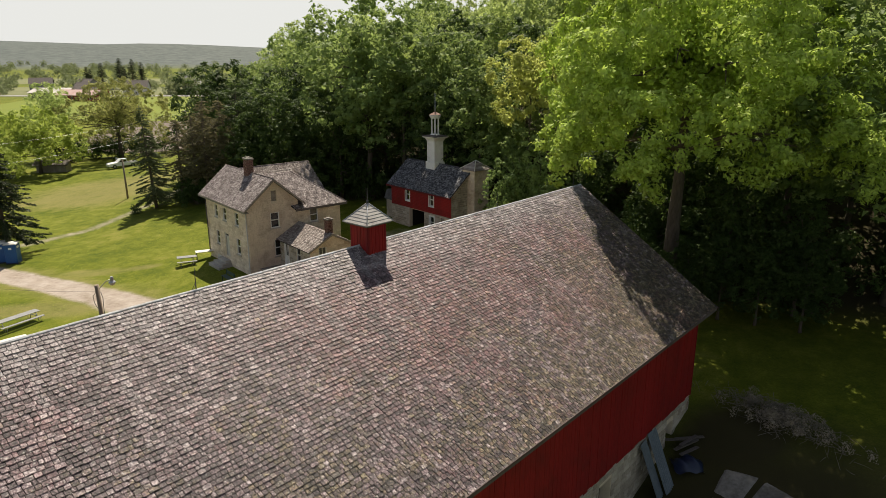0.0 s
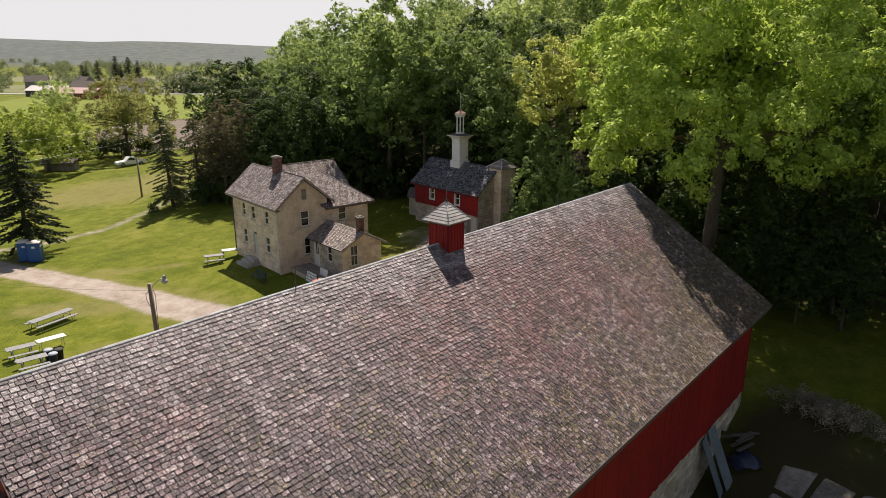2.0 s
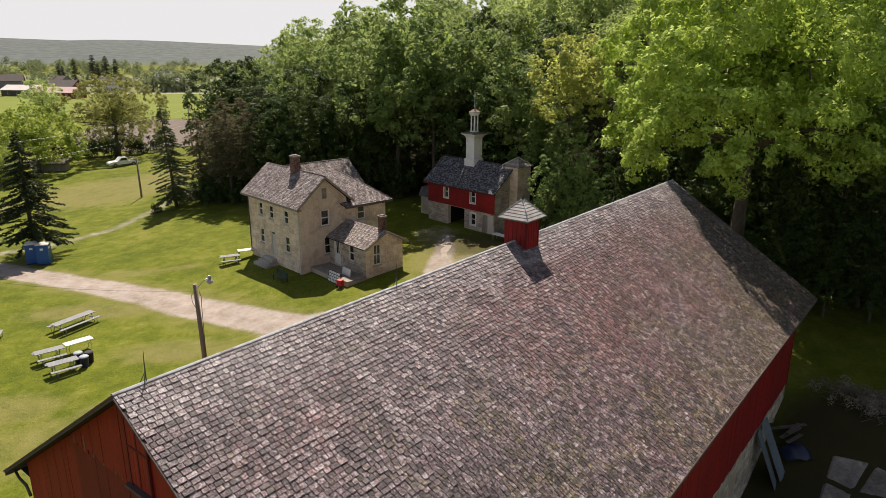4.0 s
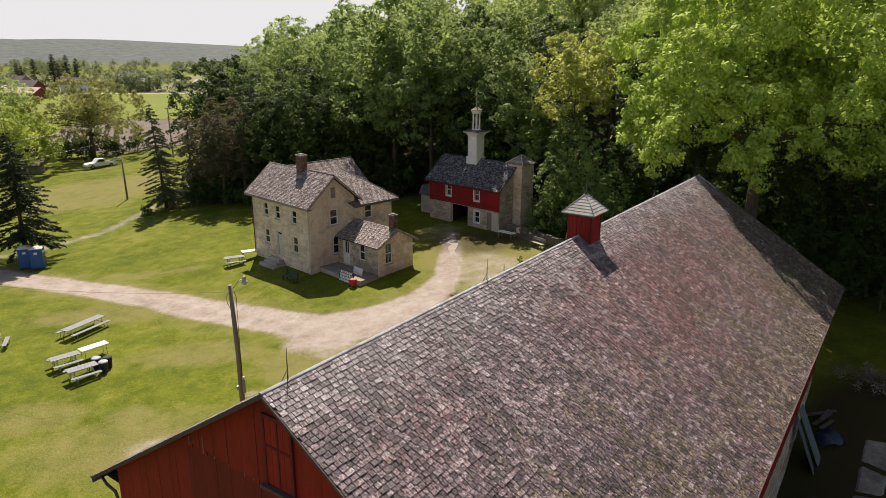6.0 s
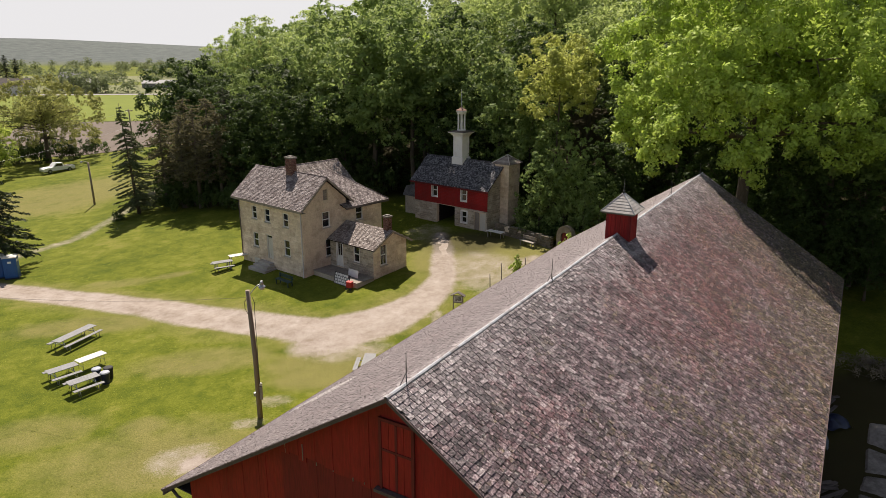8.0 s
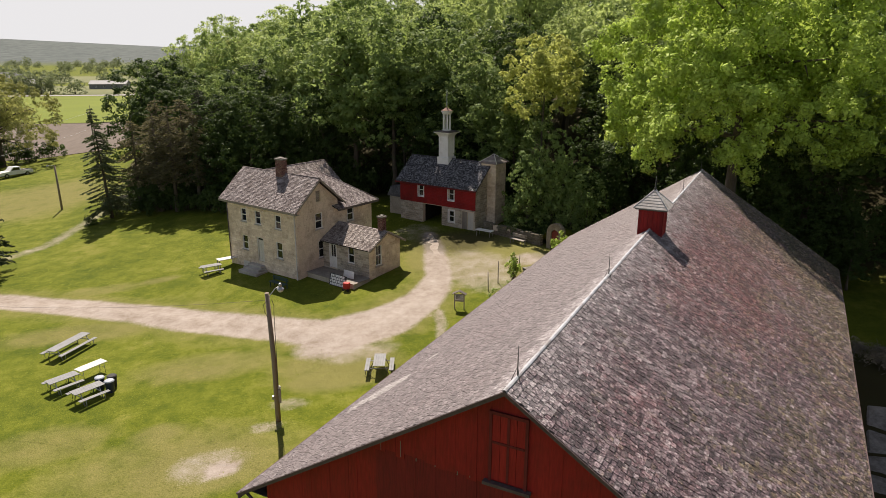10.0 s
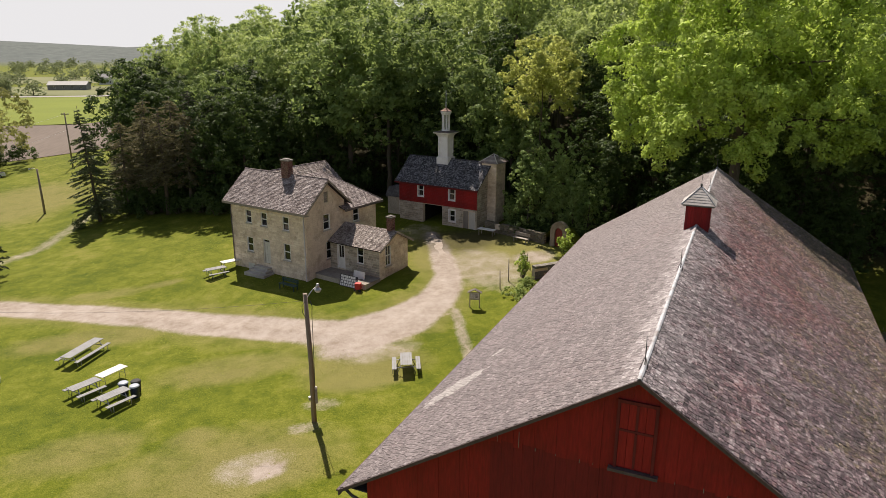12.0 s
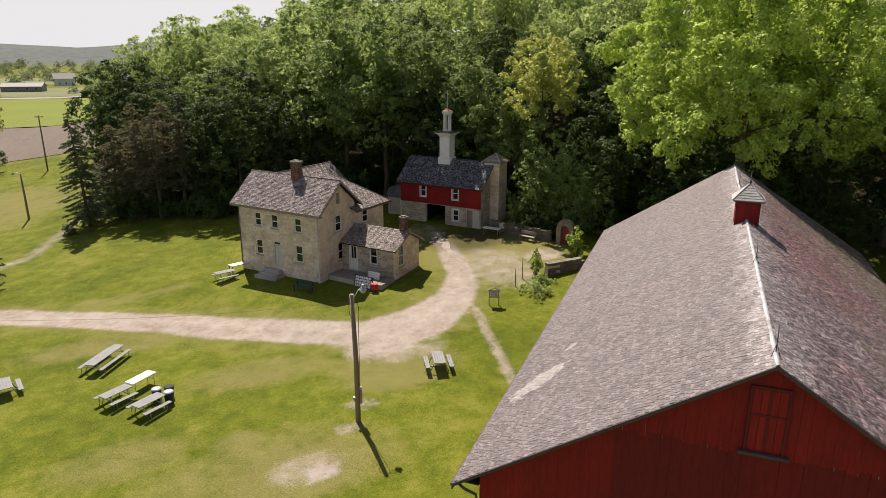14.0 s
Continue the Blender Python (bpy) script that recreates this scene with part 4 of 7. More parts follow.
            bm.faces.new(a), bm.faces.new(b[::-1])
            for i in range(len(a)):
                bm.faces.new((a[i], a[(i + 1) % len(a)], b[(i + 1) % len(b)], b[i]))
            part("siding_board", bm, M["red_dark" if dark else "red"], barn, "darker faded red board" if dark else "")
        y += w
    # walls behind the boards
    bm = bmesh.new()
    for xa, xb in ((near_x + 0.04, near_x + 0.2), (far_x - 0.2, far_x)):
        out = [(-wall, -1.2), (-wall, roof_under(wall)), (0, roof_under(0)), (wall, roof_under(wall)), (wall, -1.2)]
        a = [bm.verts.new((xa, p, q)) for p, q in out]
        b = [bm.verts.new((xb, p, q)) for p, q in out]
        bm.faces.new(a), bm.faces.new(b[::-1])
        for i in range(5):
            bm.faces.new((a[i], a[(i + 1) % 5], b[(i + 1) % 5], b[i]))
    box(bm, near_x + 0.2, far_x - 0.2, wall - 0.15, wall, -0.6, ze - 0.16)
    box(bm, near_x + 0.2, far_x - 0.2, -wall, -wall + 0.15, 2.3, ze - 0.16)
    part("wall", bm, M["red_dark"], barn)
    # long side boards over the yard
    x = near_x
    while x < far_x - 0.01:
        w = min(rng.uniform(0.25, 0.36), far_x - x)
        bm = bmesh.new()
        o = rng.uniform(0.0, 0.012)
        box(bm, x + 0.005, x + w - 0.005, -wall - 0.03 - o, -wall - 0.004, 2.3 - rng.uniform(0, 0.12), ze - 0.17)
        part("siding_board", bm, M["red"], barn)
        x += w
    bm = bmesh.new()
    box(bm, far_x - 0.02, far_x + 0.03, -wall - 0.06, -wall + 0.1, 2.2, ze - 0.17), box(bm, far_x, far_x + 0.03, -wall, wall, 2.2, ze - 0.4)
    part("corner_board", bm, M["red_dark"], barn)
    # hay hatch in the near gable
    bm = bmesh.new()
    x1 = near_x - 0.06
    for k in range(4):
        box(bm, x1 - 0.035, x1 - 0.005, -0.40 + k * 0.2 + 0.005, -0.2 + k * 0.2 - 0.005, 10.05, 11.72)
    hatch = part("hatch_door", bm, M["red"], barn, "closed red board hatch")
    for b in ((-0.47, -0.40, 10.0, 11.81), (0.40, 0.47, 10.0, 11.81), (-0.40, 0.40, 11.73, 11.81)):
        bm = bmesh.new()
        box(bm, x1 - 0.05, x1, b[0], b[1], b[2], b[3])
        part("casing", bm, M["casing_red"], hatch)
    bm = bmesh.new()
    box(bm, x1 - 0.14, x1, -0.58, 0.58, 9.92, 10.0)
    part("sill", bm, M["rake"], hatch, "dark weathered plank sill")
    bm = bmesh.new()
    box(bm, x1 - 0.05, x1 - 0.036, -0.39, 0.39, 11.0, 11.06)
    part("batten", bm, M["casing_red"], hatch)
    bm = bmesh.new()
    box(bm, x1 - 0.05, x1 - 0.036, -0.03, 0.03, 10.06, 10.99), box(bm, x1 - 0.05, x1 - 0.036, -0.03, 0.03, 11.07, 11.72)
    part("muntin", bm, M["casing_red"], hatch)
    # pale nail and weather streaks along the lap of the boards
    for k in range(26):
        yy = -6.6 + k * 0.5 + rng.uniform(-0.16, 0.16)
        if roof_under(yy) < lap + 0.2:
            continue
        long = rng.random() < 0.12
        bm = bmesh.new()
        zt = lap - 0.03 + (rng.uniform(0.3, 0.75) if long else rng.uniform(0.0, 0.05))
        wd = 0.006 if long else rng.uniform(0.006, 0.014)
        box(bm, near_x - 0.072, near_x - 0.050, yy - 0.6 * wd, yy + 0.6 * wd, lap - 0.06 - rng.uniform(0, 0.06), min(zt, roof_under(yy) - 0.05))
        part("weather_strip", bm, M["old_wood"], barn, "thin pale sliver at the board lap")
    # stone lower storey on the yard side, with openings between piers
    bm = bmesh.new()
    holes = [(2.0, 5.0, -2, 1.9), (7.0, 10.0, -2, 1.9), (12.0, 15.2, -2, 1.9), (17.0, 20.4, -2, 2.0), (22.2, 23.3, -2, 1.7), (29.2, 30.0, 0.2, 1.6)]
    mm = Matrix.Translation((0, -wall + 0.02, 0))
    pierced(bm, near_x, far_x, -1.6, 2.3, 0.5, holes, mm)
    part("stone_wall", bm, M["mortar"], barn, "pale rough limestone foundation wall")
    stone_facing("ashlar_facing", stones(near_x, far_x, -1.5, 2.22, holes, random.Random(5), 0.28, 0.5), mm, M["grey_stone"], barn, "rough pale limestone blocks", 0.03)
    # dark sheet behind the openings, in place of the lower storey's shade
    bm = bmesh.new()
    box(bm, near_x + 0.3, far_x - 0.3, -wall + 2.5, -wall + 2.6, -1.4, 2.3)
    part("shade_backing", bm, M["dark"], barn)
    # lightning rods on the ridge
    for x, h in ((0.75, 0.75), (8.9, 0.72), (24.5, 0.72), (31.6, 0.7)):
        bm = bmesh.new()
        tube(bm, [(x, 0, zr), (x, 0, zr + h * 0.6), (x + 0.02, 0.01, zr + h)], [0.014, 0.012, 0.005], 6)
        tube(bm, [(x - 0.12, 0.1, zr - 0.05), (x, 0, zr + h * 0.35)], 0.009, 5), tube(bm, [(x - 0.12, -0.1, zr - 0.05), (x, 0, zr + h * 0.35)], 0.009, 5)
        part("lightning_rod", bm, M["iron"], barn, "thin dark lightning rod")
    # cupola: louvred red box with a shingled pyramid roof
    cx = 16.15
    bm = bmesh.new()
    s = 0.47
    box(bm, cx - s, cx + s, -s, s, zr - 0.75, zr + 0.88, bevel=0.01)
    cup = part("cupola", bm, M["red"], barn, "square red wooden cupola astride the ridge")
    for a in range(4):
        r = Matrix.Translation((cx, 0, 0)) @ Matrix.Rotation(a * math.pi / 2, 4, "Z")
        for k in range(5):
            bm = bmesh.new()
            box(bm, s, s + 0.018, -s + 0.02 + k * 0.184, -s + 0.18 + k * 0.184, zr - 0.45, zr + 0.86, r)
            part("board", bm, M["red"], cup)
        for e in (-1, 1):
            bm = bmesh.new()
            box(bm, s - 0.01, s + 0.03, e * (s - 0.04) - 0.04, e * (s - 0.04) + 0.04, zr - 0.5, zr + 0.87, r)
            part("corner_board", bm, M["red_dark"], cup)
    e, z0, z1 = 0.68, zr + 0.86, zr + 1.55
    bm = bmesh.new()
    box(bm, cx - e + 0.05, cx + e - 0.05, -e + 0.05, e - 0.05, z0 - 0.06, z0)
    part("eaves_board", bm, M["trim_dark"], cup)
    bm = bmesh.new()
    n = 7
    for k in range(n):
        a, b = e * (1 - k / n), e * (1 - (k + 1) / n)
        za, zb = z0 + (z1 - z0) * k / n, z0 + (z1 - z0) * (k + 1) / n
        lathe(bm, [(a * 1.414 + 0.015, za - 0.005), (a * 1.414 + 0.015, za + 0.028), (max(b * 1.414, 0.02), zb + 0.02)], 4, (cx, 0), math.pi / 4)
    part("cupola_roof", bm, M["patch"], cup, "faded mossy shingle pyramid")
    for k in range(4):
        c, d = math.cos(math.pi / 4 + k * math.pi / 2), math.sin(math.pi / 4 + k * math.pi / 2)
        bm = bmesh.new()
        tube(bm, [(cx + c * e * 1.414, d * e * 1.414, z0 + 0.03), (cx, 0, z1 + 0.04)], 0.018, 5)
        part("hip_cap", bm, M["ridge"], cup)
    bm = bmesh.new()
    tube(bm, [(cx, 0, z1), (cx, 0, z1 + 0.12), (cx, 0, z1 + 0.14), (cx, 0, z1 + 0.6)], [0.05, 0.045, 0.012, 0.006], 8)
    part("finial", bm, M["iron"], cup, "thin dark rod")
    return barn


barn = build_barn()


# ---------------------------------------------------------------- the stone house
HOUSE = pose(-16.95, 56.75, 0, 0, 0, -50.06)


def chimney(parent, x, y, z0, z1, a, b):
    bm = bmesh.new()
    rng = random.Random(int(z1 * 10))
    z = z0
    while z < z1 - 0.2:
        for side in range(4):
            lo, hi = ((x - a, x + a), (y - b, y + b))[side % 2]
            p = lo + rng.uniform(-0.1, 0.0)
            while p < hi:
                q = min(p + 0.22, hi)
                pa = max(p, lo)
                if q - pa > 0.03:
                    o = rng.uniform(0, 0.006)
                    if side == 0:
                        box(bm, pa, q - 0.012, y - b - o, y - b + 0.05, z, z + 0.068)
                    elif side == 1:
                        box(bm, x + a - 0.05, x + a + o, pa, q - 0.012, z, z + 0.068)
                    elif side == 2:
                        box(bm, pa, q - 0.012, y + b - 0.05, y + b + o, z, z + 0.068)
                    else:
                        box(bm, x - a - o, x - a + 0.05, pa, q - 0.012, z, z + 0.068)
                p += 0.22
        z += 0.08
    ch = part("chimney", bm, M["brick"], parent, "weathered red-brown brick chimney")
    bm = bmesh.new()
    box(bm, x - a + 0.012, x + a - 0.012, y - b + 0.012, y + b - 0.012, z0, z1 - 0.2)
    part("mortar_core", bm, M["mortar"], ch)
    bm = bmesh.new()
    box(bm, x - a - 0.06, x + a + 0.06, y - b - 0.06, y + b + 0.06, z1 - 0.22, z1 - 0.08, bevel=0.02), box(bm, x - a * 0.7, x + a * 0.7, y - b * 0.7, y + b * 0.7, z1 - 0.08, z1, bevel=0.015)
    part("chimney_cap", bm, M["yard_concrete"], ch, "grey mortar cap")


def roof_plane(parent, corners, material, seed, label="", exposure=0.135, width=0.135):
    """A shingled roof plane: a plate and its shingles, from eave corners a, b and the upper corners c, d (in order)."""
    bm = bmesh.new()
    slab(bm, corners, 0.09)
    part("roof", bm, M["underlay"], parent)
    a, b = Vector(corners[0]), Vector(corners[1])
    along = (b - a).normalized()
    n = (b - a).cross(Vector(corners[2]) - a).normalized()
    if n.z < 0:
        n.negate()
    up = n.cross(along)
    if up.z < 0:
        up.negate()
    uv = [((Vector(c) - a).dot(along), (Vector(c) - a).dot(up)) for c in corners]
    lo, hi = min(p[0] for p in uv), max(p[0] for p in uv)
    top = max(p[1] for p in uv)

    def inside(cx, cy):
        x, y = cx + lo, top - cy
        ok = np.ones_like(x, bool)
        area = sum(uv[i][0] * uv[(i + 1) % len(uv)][1] - uv[(i + 1) % len(uv)][0] * uv[i][1] for i in range(len(uv)))
        for i in range(len(uv)):
            (x0, y0), (x1, y1) = uv[i], uv[(i + 1) % len(uv)]
            ok &= ((x1 - x0) * (y - y0) - (y1 - y0) * (x - x0)) * area >= -1e-6
        return ok
    o = a + along * lo + up * top + n * 0.004
    shingles("roof_shingles", o, along, -up, hi - lo, top, material, parent, exposure, width, seed, inside, label)


def build_house():
    h = thing("stone_house", HOUSE, "two-storey cream limestone farmhouse with a shake roof and empty windows", "house")
    W = 9.3
    rear = 9.3
    front = [(-7.35, -6.6, 4.9, 6.1), (-5.4, -4.62, 4.88, 6.1), (-2.72, -1.95, 4.85, 6.08), (-7.4, -6.6, 2.25, 3.6), (-5.35, -4.45, 1.45, 3.72), (-2.75, -1.93, 2.2, 3.68)]
    side = [(2.15, 3.0, 4.75, 6.15), (2.4, 3.2, 2.1, 3.65), (6.05, 6.9, 4.75, 6.02), (2.35, 2.85, 7.15, 8.1)]
    I = Matrix.Identity(4)
    S = Matrix.Rotation(math.pi / 2, 4, "Z")           # the gable side: x runs back, y=0 is the face
    mf = Matrix.Translation((0, 0, 0))
    # walls
    bm = bmesh.new()
    pierced(bm, -W, 0, -0.3, 6.6, 0.4, front, mf)
    part("front_wall", bm, M["mortar"], h)
    stone_facing("ashlar_facing", stones(-W, 0, 0.0, 6.6, front, random.Random(1)), mf, M["stone"], h, "cream limestone ashlar")
    ms = S @ Matrix.Translation((0, 0, 0))
    bm = bmesh.new()
    pierced(bm, 0.4, rear, -0.3, 6.3, 0.4, side[:3], ms)
    prism(bm, [(0.0, 6.3), (0.0, 7.0), (2.3, 8.94), (2.35, 8.1), (2.35, 7.15), (2.35, 6.3)], 0.4, ms)
    prism(bm, [(2.85, 6.3), (2.85, 8.73), (4.9, 7.0), (4.9, 6.3)], 0.4, ms)
    prism(bm, [(2.35, 8.1), (2.3, 8.94), (2.45, 9.07), (2.85, 8.73), (2.85, 8.1)], 0.4, ms)
    box(bm, 2.35, 2.85, 0, 0.4, 6.3, 7.15, ms)
    bmesh.ops.remove_doubles(bm, verts=bm.verts, dist=0.002)
    part("gable_wall", bm, M["mortar"], h)
    blocks = stones(0, rear, 0.0, 6.3, side, random.Random(2))
    top = stones(0, 4.9, 6.3, 8.95, side, random.Random(6), top=lambda z: (max(0.0, (z - 6.98) * 1.18), min(4.9, 4.9 - (z - 6.98) * 1.18)))
    allb = sorted(blocks + top, key=lambda s: s[0])
    stone_pieces(allb[:300], ms, M["stone"], h)
    stone_facing("ashlar_facing", allb[300:], ms, M["stone"], h, "cream limestone ashlar")
    bm = bmesh.new()
    box(bm, -W, -W + 0.4, 0.4, rear, -0.3, 6.6), box(bm, -W, 0, rear - 0.4, rear, -0.3, 6.3)
    prism(bm, [(0.0, 6.6), (2.45, 8.9), (4.9, 6.6)], 0.4, Matrix.Translation((-W + 0.4, 0, 0)) @ S)
    prism(bm, [(-9.3, 6.3), (-6.6, 8.9), (-3.9, 6.3)], 0.3, Matrix.Translation((0, rear - 0.3, 0)))
    part("rear_wall", bm, M["stone"], h)
    # solid block coloured as the darkness of the rooms
    bm = bmesh.new()
    box(bm, -W + 1.5, -1.5, 1.5, rear - 1.5, 0, 6.0)
    part("interior_shade", bm, M["dark"], h)
    # corner stones and the downpipe
    bm = bmesh.new()
    tube(bm, [(-0.12, -0.08, 6.6), (-0.12, -0.08, 0.7), (-0.05, -0.3, 0.55)], 0.045, 8)
    part("downpipe", bm, M["dull_white"], h, "pale drainpipe at the corner")
    bm = bmesh.new()
    tube(bm, [(-W + 0.1, -0.1, 6.55), (-W + 0.1, -0.1, 0.9)], 0.045, 8)
    part("downpipe", bm, M["trim_dark"], h)
    # windows and doors
    for i, o in enumerate(front):
        if i == 4:
            continue
        window(h, mf, o)
    for i, o in enumerate(side):
        if i < 3:
            window(h, ms, o)
    bm = bmesh.new()
    for k in range(5):
        box(bm, 2.35, 2.85, 0.10, 0.14, 7.15 + k * 0.19 + 0.01, 7.15 + k * 0.19 + 0.18, ms)
    part("attic_shutter", bm, M["old_wood"], h, "weathered boarded attic opening")
    for o, mm in [(o, mf) for o in front] + [(o, ms) for o in side[:3]]:
        bm = bmesh.new()
        box(bm, o[0] - 0.15, o[1] + 0.15, -0.035, 0.1, o[3] + 0.004, o[3] + 0.24, mm)
        part("lintel", bm, M["stone"], h)
    o = front[4]
    bm = bmesh.new()
    for b in ((o[0], o[0] + 0.1, o[2], o[3]), (o[1] - 0.1, o[1], o[2], o[3]), (o[0] + 0.1, o[1] - 0.1, o[3] - 0.1, o[3]), (o[0] + 0.1, o[1] - 0.1, 3.36, 3.44)):
        box(bm, b[0], b[1], 0.03, 0.2, b[2], b[3])
    door = part("front_door", bm, M["dull_white"], h, "pale painted front door with a transom")
    bm = bmesh.new()
    box(bm, o[0] + 0.1, o[1] - 0.1, 0.12, 0.16, o[2], 3.36)
    for x0, x1, z0, z1 in ((0.18, 0.42, 0.2, 0.8), (0.48, 0.72, 0.2, 0.8), (0.18, 0.42, 0.95, 1.7), (0.48, 0.72, 0.95, 1.7)):
        box(bm, o[0] + x0, o[0] + x1, 0.10, 0.12, o[2] + z0, o[2] + z1)
    part("door_leaf", bm, M["dull_white"], door, "pale panelled door leaf")
    bm = bmesh.new()
    box(bm, o[0] + 0.1, o[1] - 0.1, 0.13, 0.145, 3.44, o[3] - 0.1)
    part("pane", bm, M["glass"], door)
    # front steps
    for k, (d, w) in enumerate(((1.35, 2.5), (0.95, 2.1), (0.55, 1.8))):
        bm = bmesh.new()
        box(bm, -5.3 - w / 2, -5.3 + w / 2, -d, -0.03, 0.2, 0.75 + k * 0.22, bevel=0.02)
        part("step", bm, M["concrete"], h, "worn pale stone step")
    bm = bmesh.new()
    box(bm, -7.4, -6.6, -0.05, 0.05, 0.6, 1.15)
    part("cellar_vent", bm, M["dull_white"], h)
    # roofs
    E, R = 6.72, 9.22
    x0, x1 = -W - 0.5, 0.52
    roof_plane(h, [(x0, -0.5, E), (x1, -0.5, E), (x1, 2.45, R), (x0, 2.45, R)], M["house_shingle"], 21, "grey-brown weathered wood shakes")
    roof_plane(h, [(x1, 5.4, E), (x0, 5.4, E), (x0, 2.45, R), (x1, 2.45, R)], M["house_shingle"], 22)
    Ce, Ct = 6.24, 8.9
    roof_plane(h, [(0.55, 4.4, Ce), (0.55, 9.75, Ce), (-4.1, 6.4, Ct), (-4.1, 2.6, Ct)], M["house_shingle"], 23)
    roof_plane(h, [(0.55, 9.75, Ce), (-8.7, 9.75, Ce), (-4.1, 6.4, Ct)], M["house_shingle"], 24)
    # this slope takes the paler shakes to show grazing sun as colour
    roof_plane(h, [(-3.6, 9.8, 6.9), (-3.6, 3.2, 6.9), (-6.6, 2.6, 9.26), (-6.6, 9.8, 9.26)], M["ell_shingle"], 25)
    roof_plane(h, [(-9.6, 3.2, 6.9), (-9.6, 9.8, 6.9), (-6.6, 9.8, 9.26), (-6.6, 2.6, 9.26)], M["house_shingle"], 26)
    for a, b in (((x0, 2.45, R + 0.02), (x1, 2.45, R + 0.02)), ((-6.6, 2.5, 9.29), (-6.6, 9.8, 9.29)), ((-4.1, 6.4, Ct + 0.02), (0.55, 9.75, Ce + 0.03))):
        bm = bmesh.new()
        tube(bm, [a, b], 0.05, 6)
        part("ridge_cap", bm, M["house_shingle"], h)
    # cornice boards
    bm = bmesh.new()
    box(bm, x0, x1, -0.54, -0.50, E - 0.20, E - 0.01), box(bm, x0, x1, -0.5, 0.0, E - 0.22, E - 0.18)
    part("cornice", bm, M["old_wood"], h, "weathered grey-brown eaves board")
    bm = bmesh.new()
    box(bm, 0.55, 0.59, 4.4, 9.75, Ce - 0.2, Ce - 0.01), box(bm, 0.0, 0.55, 4.9, 9.4, Ce - 0.22, Ce - 0.18)
    part("cornice", bm, M["trim_dark"], h)
    for s in (1, -1):
        bm = bmesh.new()
        e = 2.45 - s * 2.95
        q = [(x1 + 0.005, 2.45, R - 0.005), (x1 + 0.005, e, E - 0.005), (x1 + 0.005, e, E - 0.20), (x1 + 0.005, 2.45, R - 0.22)]
        a, b = [bm.verts.new(c) for c in q], [bm.verts.new((c[0] + 0.03, c[1], c[2])) for c in q]
        bm.faces.new(a), bm.faces.new(b[::-1])
        for i in range(4):
            bm.faces.new((a[i], a[(i + 1) % 4], b[(i + 1) % 4], b[i]))
        part("rake_board", bm, M["old_wood"], h, "weathered rake board")
    chimney(h, -4.25, 2.35, 8.6, 10.62, 0.42, 0.30)
    # kitchen ell
    ex, y0, y1 = 5.5, 2.9, 6.9
    eo = [(0.8, 1.7, 1.35, 3.55), (3.05, 3.8, 2.15, 3.6)]
    go = [(3.72, 4.5, 2.05, 3.85)]
    me = Matrix.Translation((0, y0, 0))
    bm = bmesh.new()
    pierced(bm, 0.02, ex, 0.2, 3.8, 0.35, eo, me)
    bmesh.ops.remove_doubles(bm, verts=bm.verts, dist=0.002)
    part("ell_wall", bm, M["mortar"], h)
    stone_facing("ashlar_facing", stones(0.02, ex, 0.3, 3.8, eo, random.Random(9)), me, M["grey_stone"], h, "pale limestone blocks")
    mg = Matrix.Translation((ex, 0, 0)) @ S
    bm = bmesh.new()
    pierced(bm, y0 + 0.35, y1, 0.2, 3.8, 0.35, go, mg)
    prism(bm, [(y0, 3.8), ((y0 + y1) / 2, 4.85), (y1, 3.8)], 0.35, mg)
    box(bm, 0.02, ex - 0.35, y1 - 0.35, y1, 0.2, 3.8)
    bmesh.ops.remove_doubles(bm, verts=bm.verts, dist=0.002)
    part("ell_wall", bm, M["mortar"], h)
    stone_facing("ashlar_facing", stones(y0, y1, 0.3, 3.8, go, random.Random(10)) + stones(y0, y1, 3.8, 4.75, [], random.Random(12), top=lambda z: (y0 + (z - 3.8) * 1.9, y1 - (z - 3.8) * 1.9)), mg, M["stone"], h, "pale limestone blocks")
    # the ell's unlit room, likewise a block in shade colour
    bm = bmesh.new()
    box(bm, 0.3, ex - 0.8, y0 + 0.9, y1 - 0.8, 0.3, 3.7)
    part("interior_shade", bm, M["dark"], h)
    window(h, me, eo[1])
    window(h, mg, go[0], bars=1)
    bm = bmesh.new()
    o = eo[0]
    for b in ((o[0], o[0] + 0.09, o[2], o[3]), (o[1] - 0.09, o[1], o[2], o[3]), (o[0] + 0.09, o[1] - 0.09, o[3] - 0.09, o[3])):
        box(bm, b[0], b[1], -0.02, 0.15, b[2], b[3], me)
    d2 = part("side_door", bm, M["white"], h, "white side door with a glazed upper half")
    bm = bmesh.new()
    box(bm, o[0] + 0.09, o[1] - 0.09, 0.08, 0.12, o[2], o[2] + 1.0, me), box(bm, o[0] + 0.09, o[0] + 0.2, 0.08, 0.12, o[2] + 1.0, o[3] - 0.09, me), box(bm, o[1] - 0.2, o[1] - 0.09, 0.08, 0.12, o[2] + 1.0, o[3] - 0.09, me), box(bm, 1.22, 1.28, 0.08, 0.12, o[2] + 1.0, o[3] - 0.09, me)
    part("door_leaf", bm, M["white"], d2)
    bm = bmesh.new()
    box(bm, o[0] + 0.2, o[1] - 0.2, 0.095, 0.105, o[2] + 1.0, o[3] - 0.09, me)
    part("pane", bm, M["glass"], d2)
    ym = (y0 + y1) / 2
    roof_plane(h, [(0.0, y0 - 0.35, 3.72), (ex + 0.4, y0 - 0.35, 3.72), (ex + 0.4, ym, 4.98), (0.0, ym, 4.98)], M["ell_shingle"], 31, "pale weathered shakes on the ell")
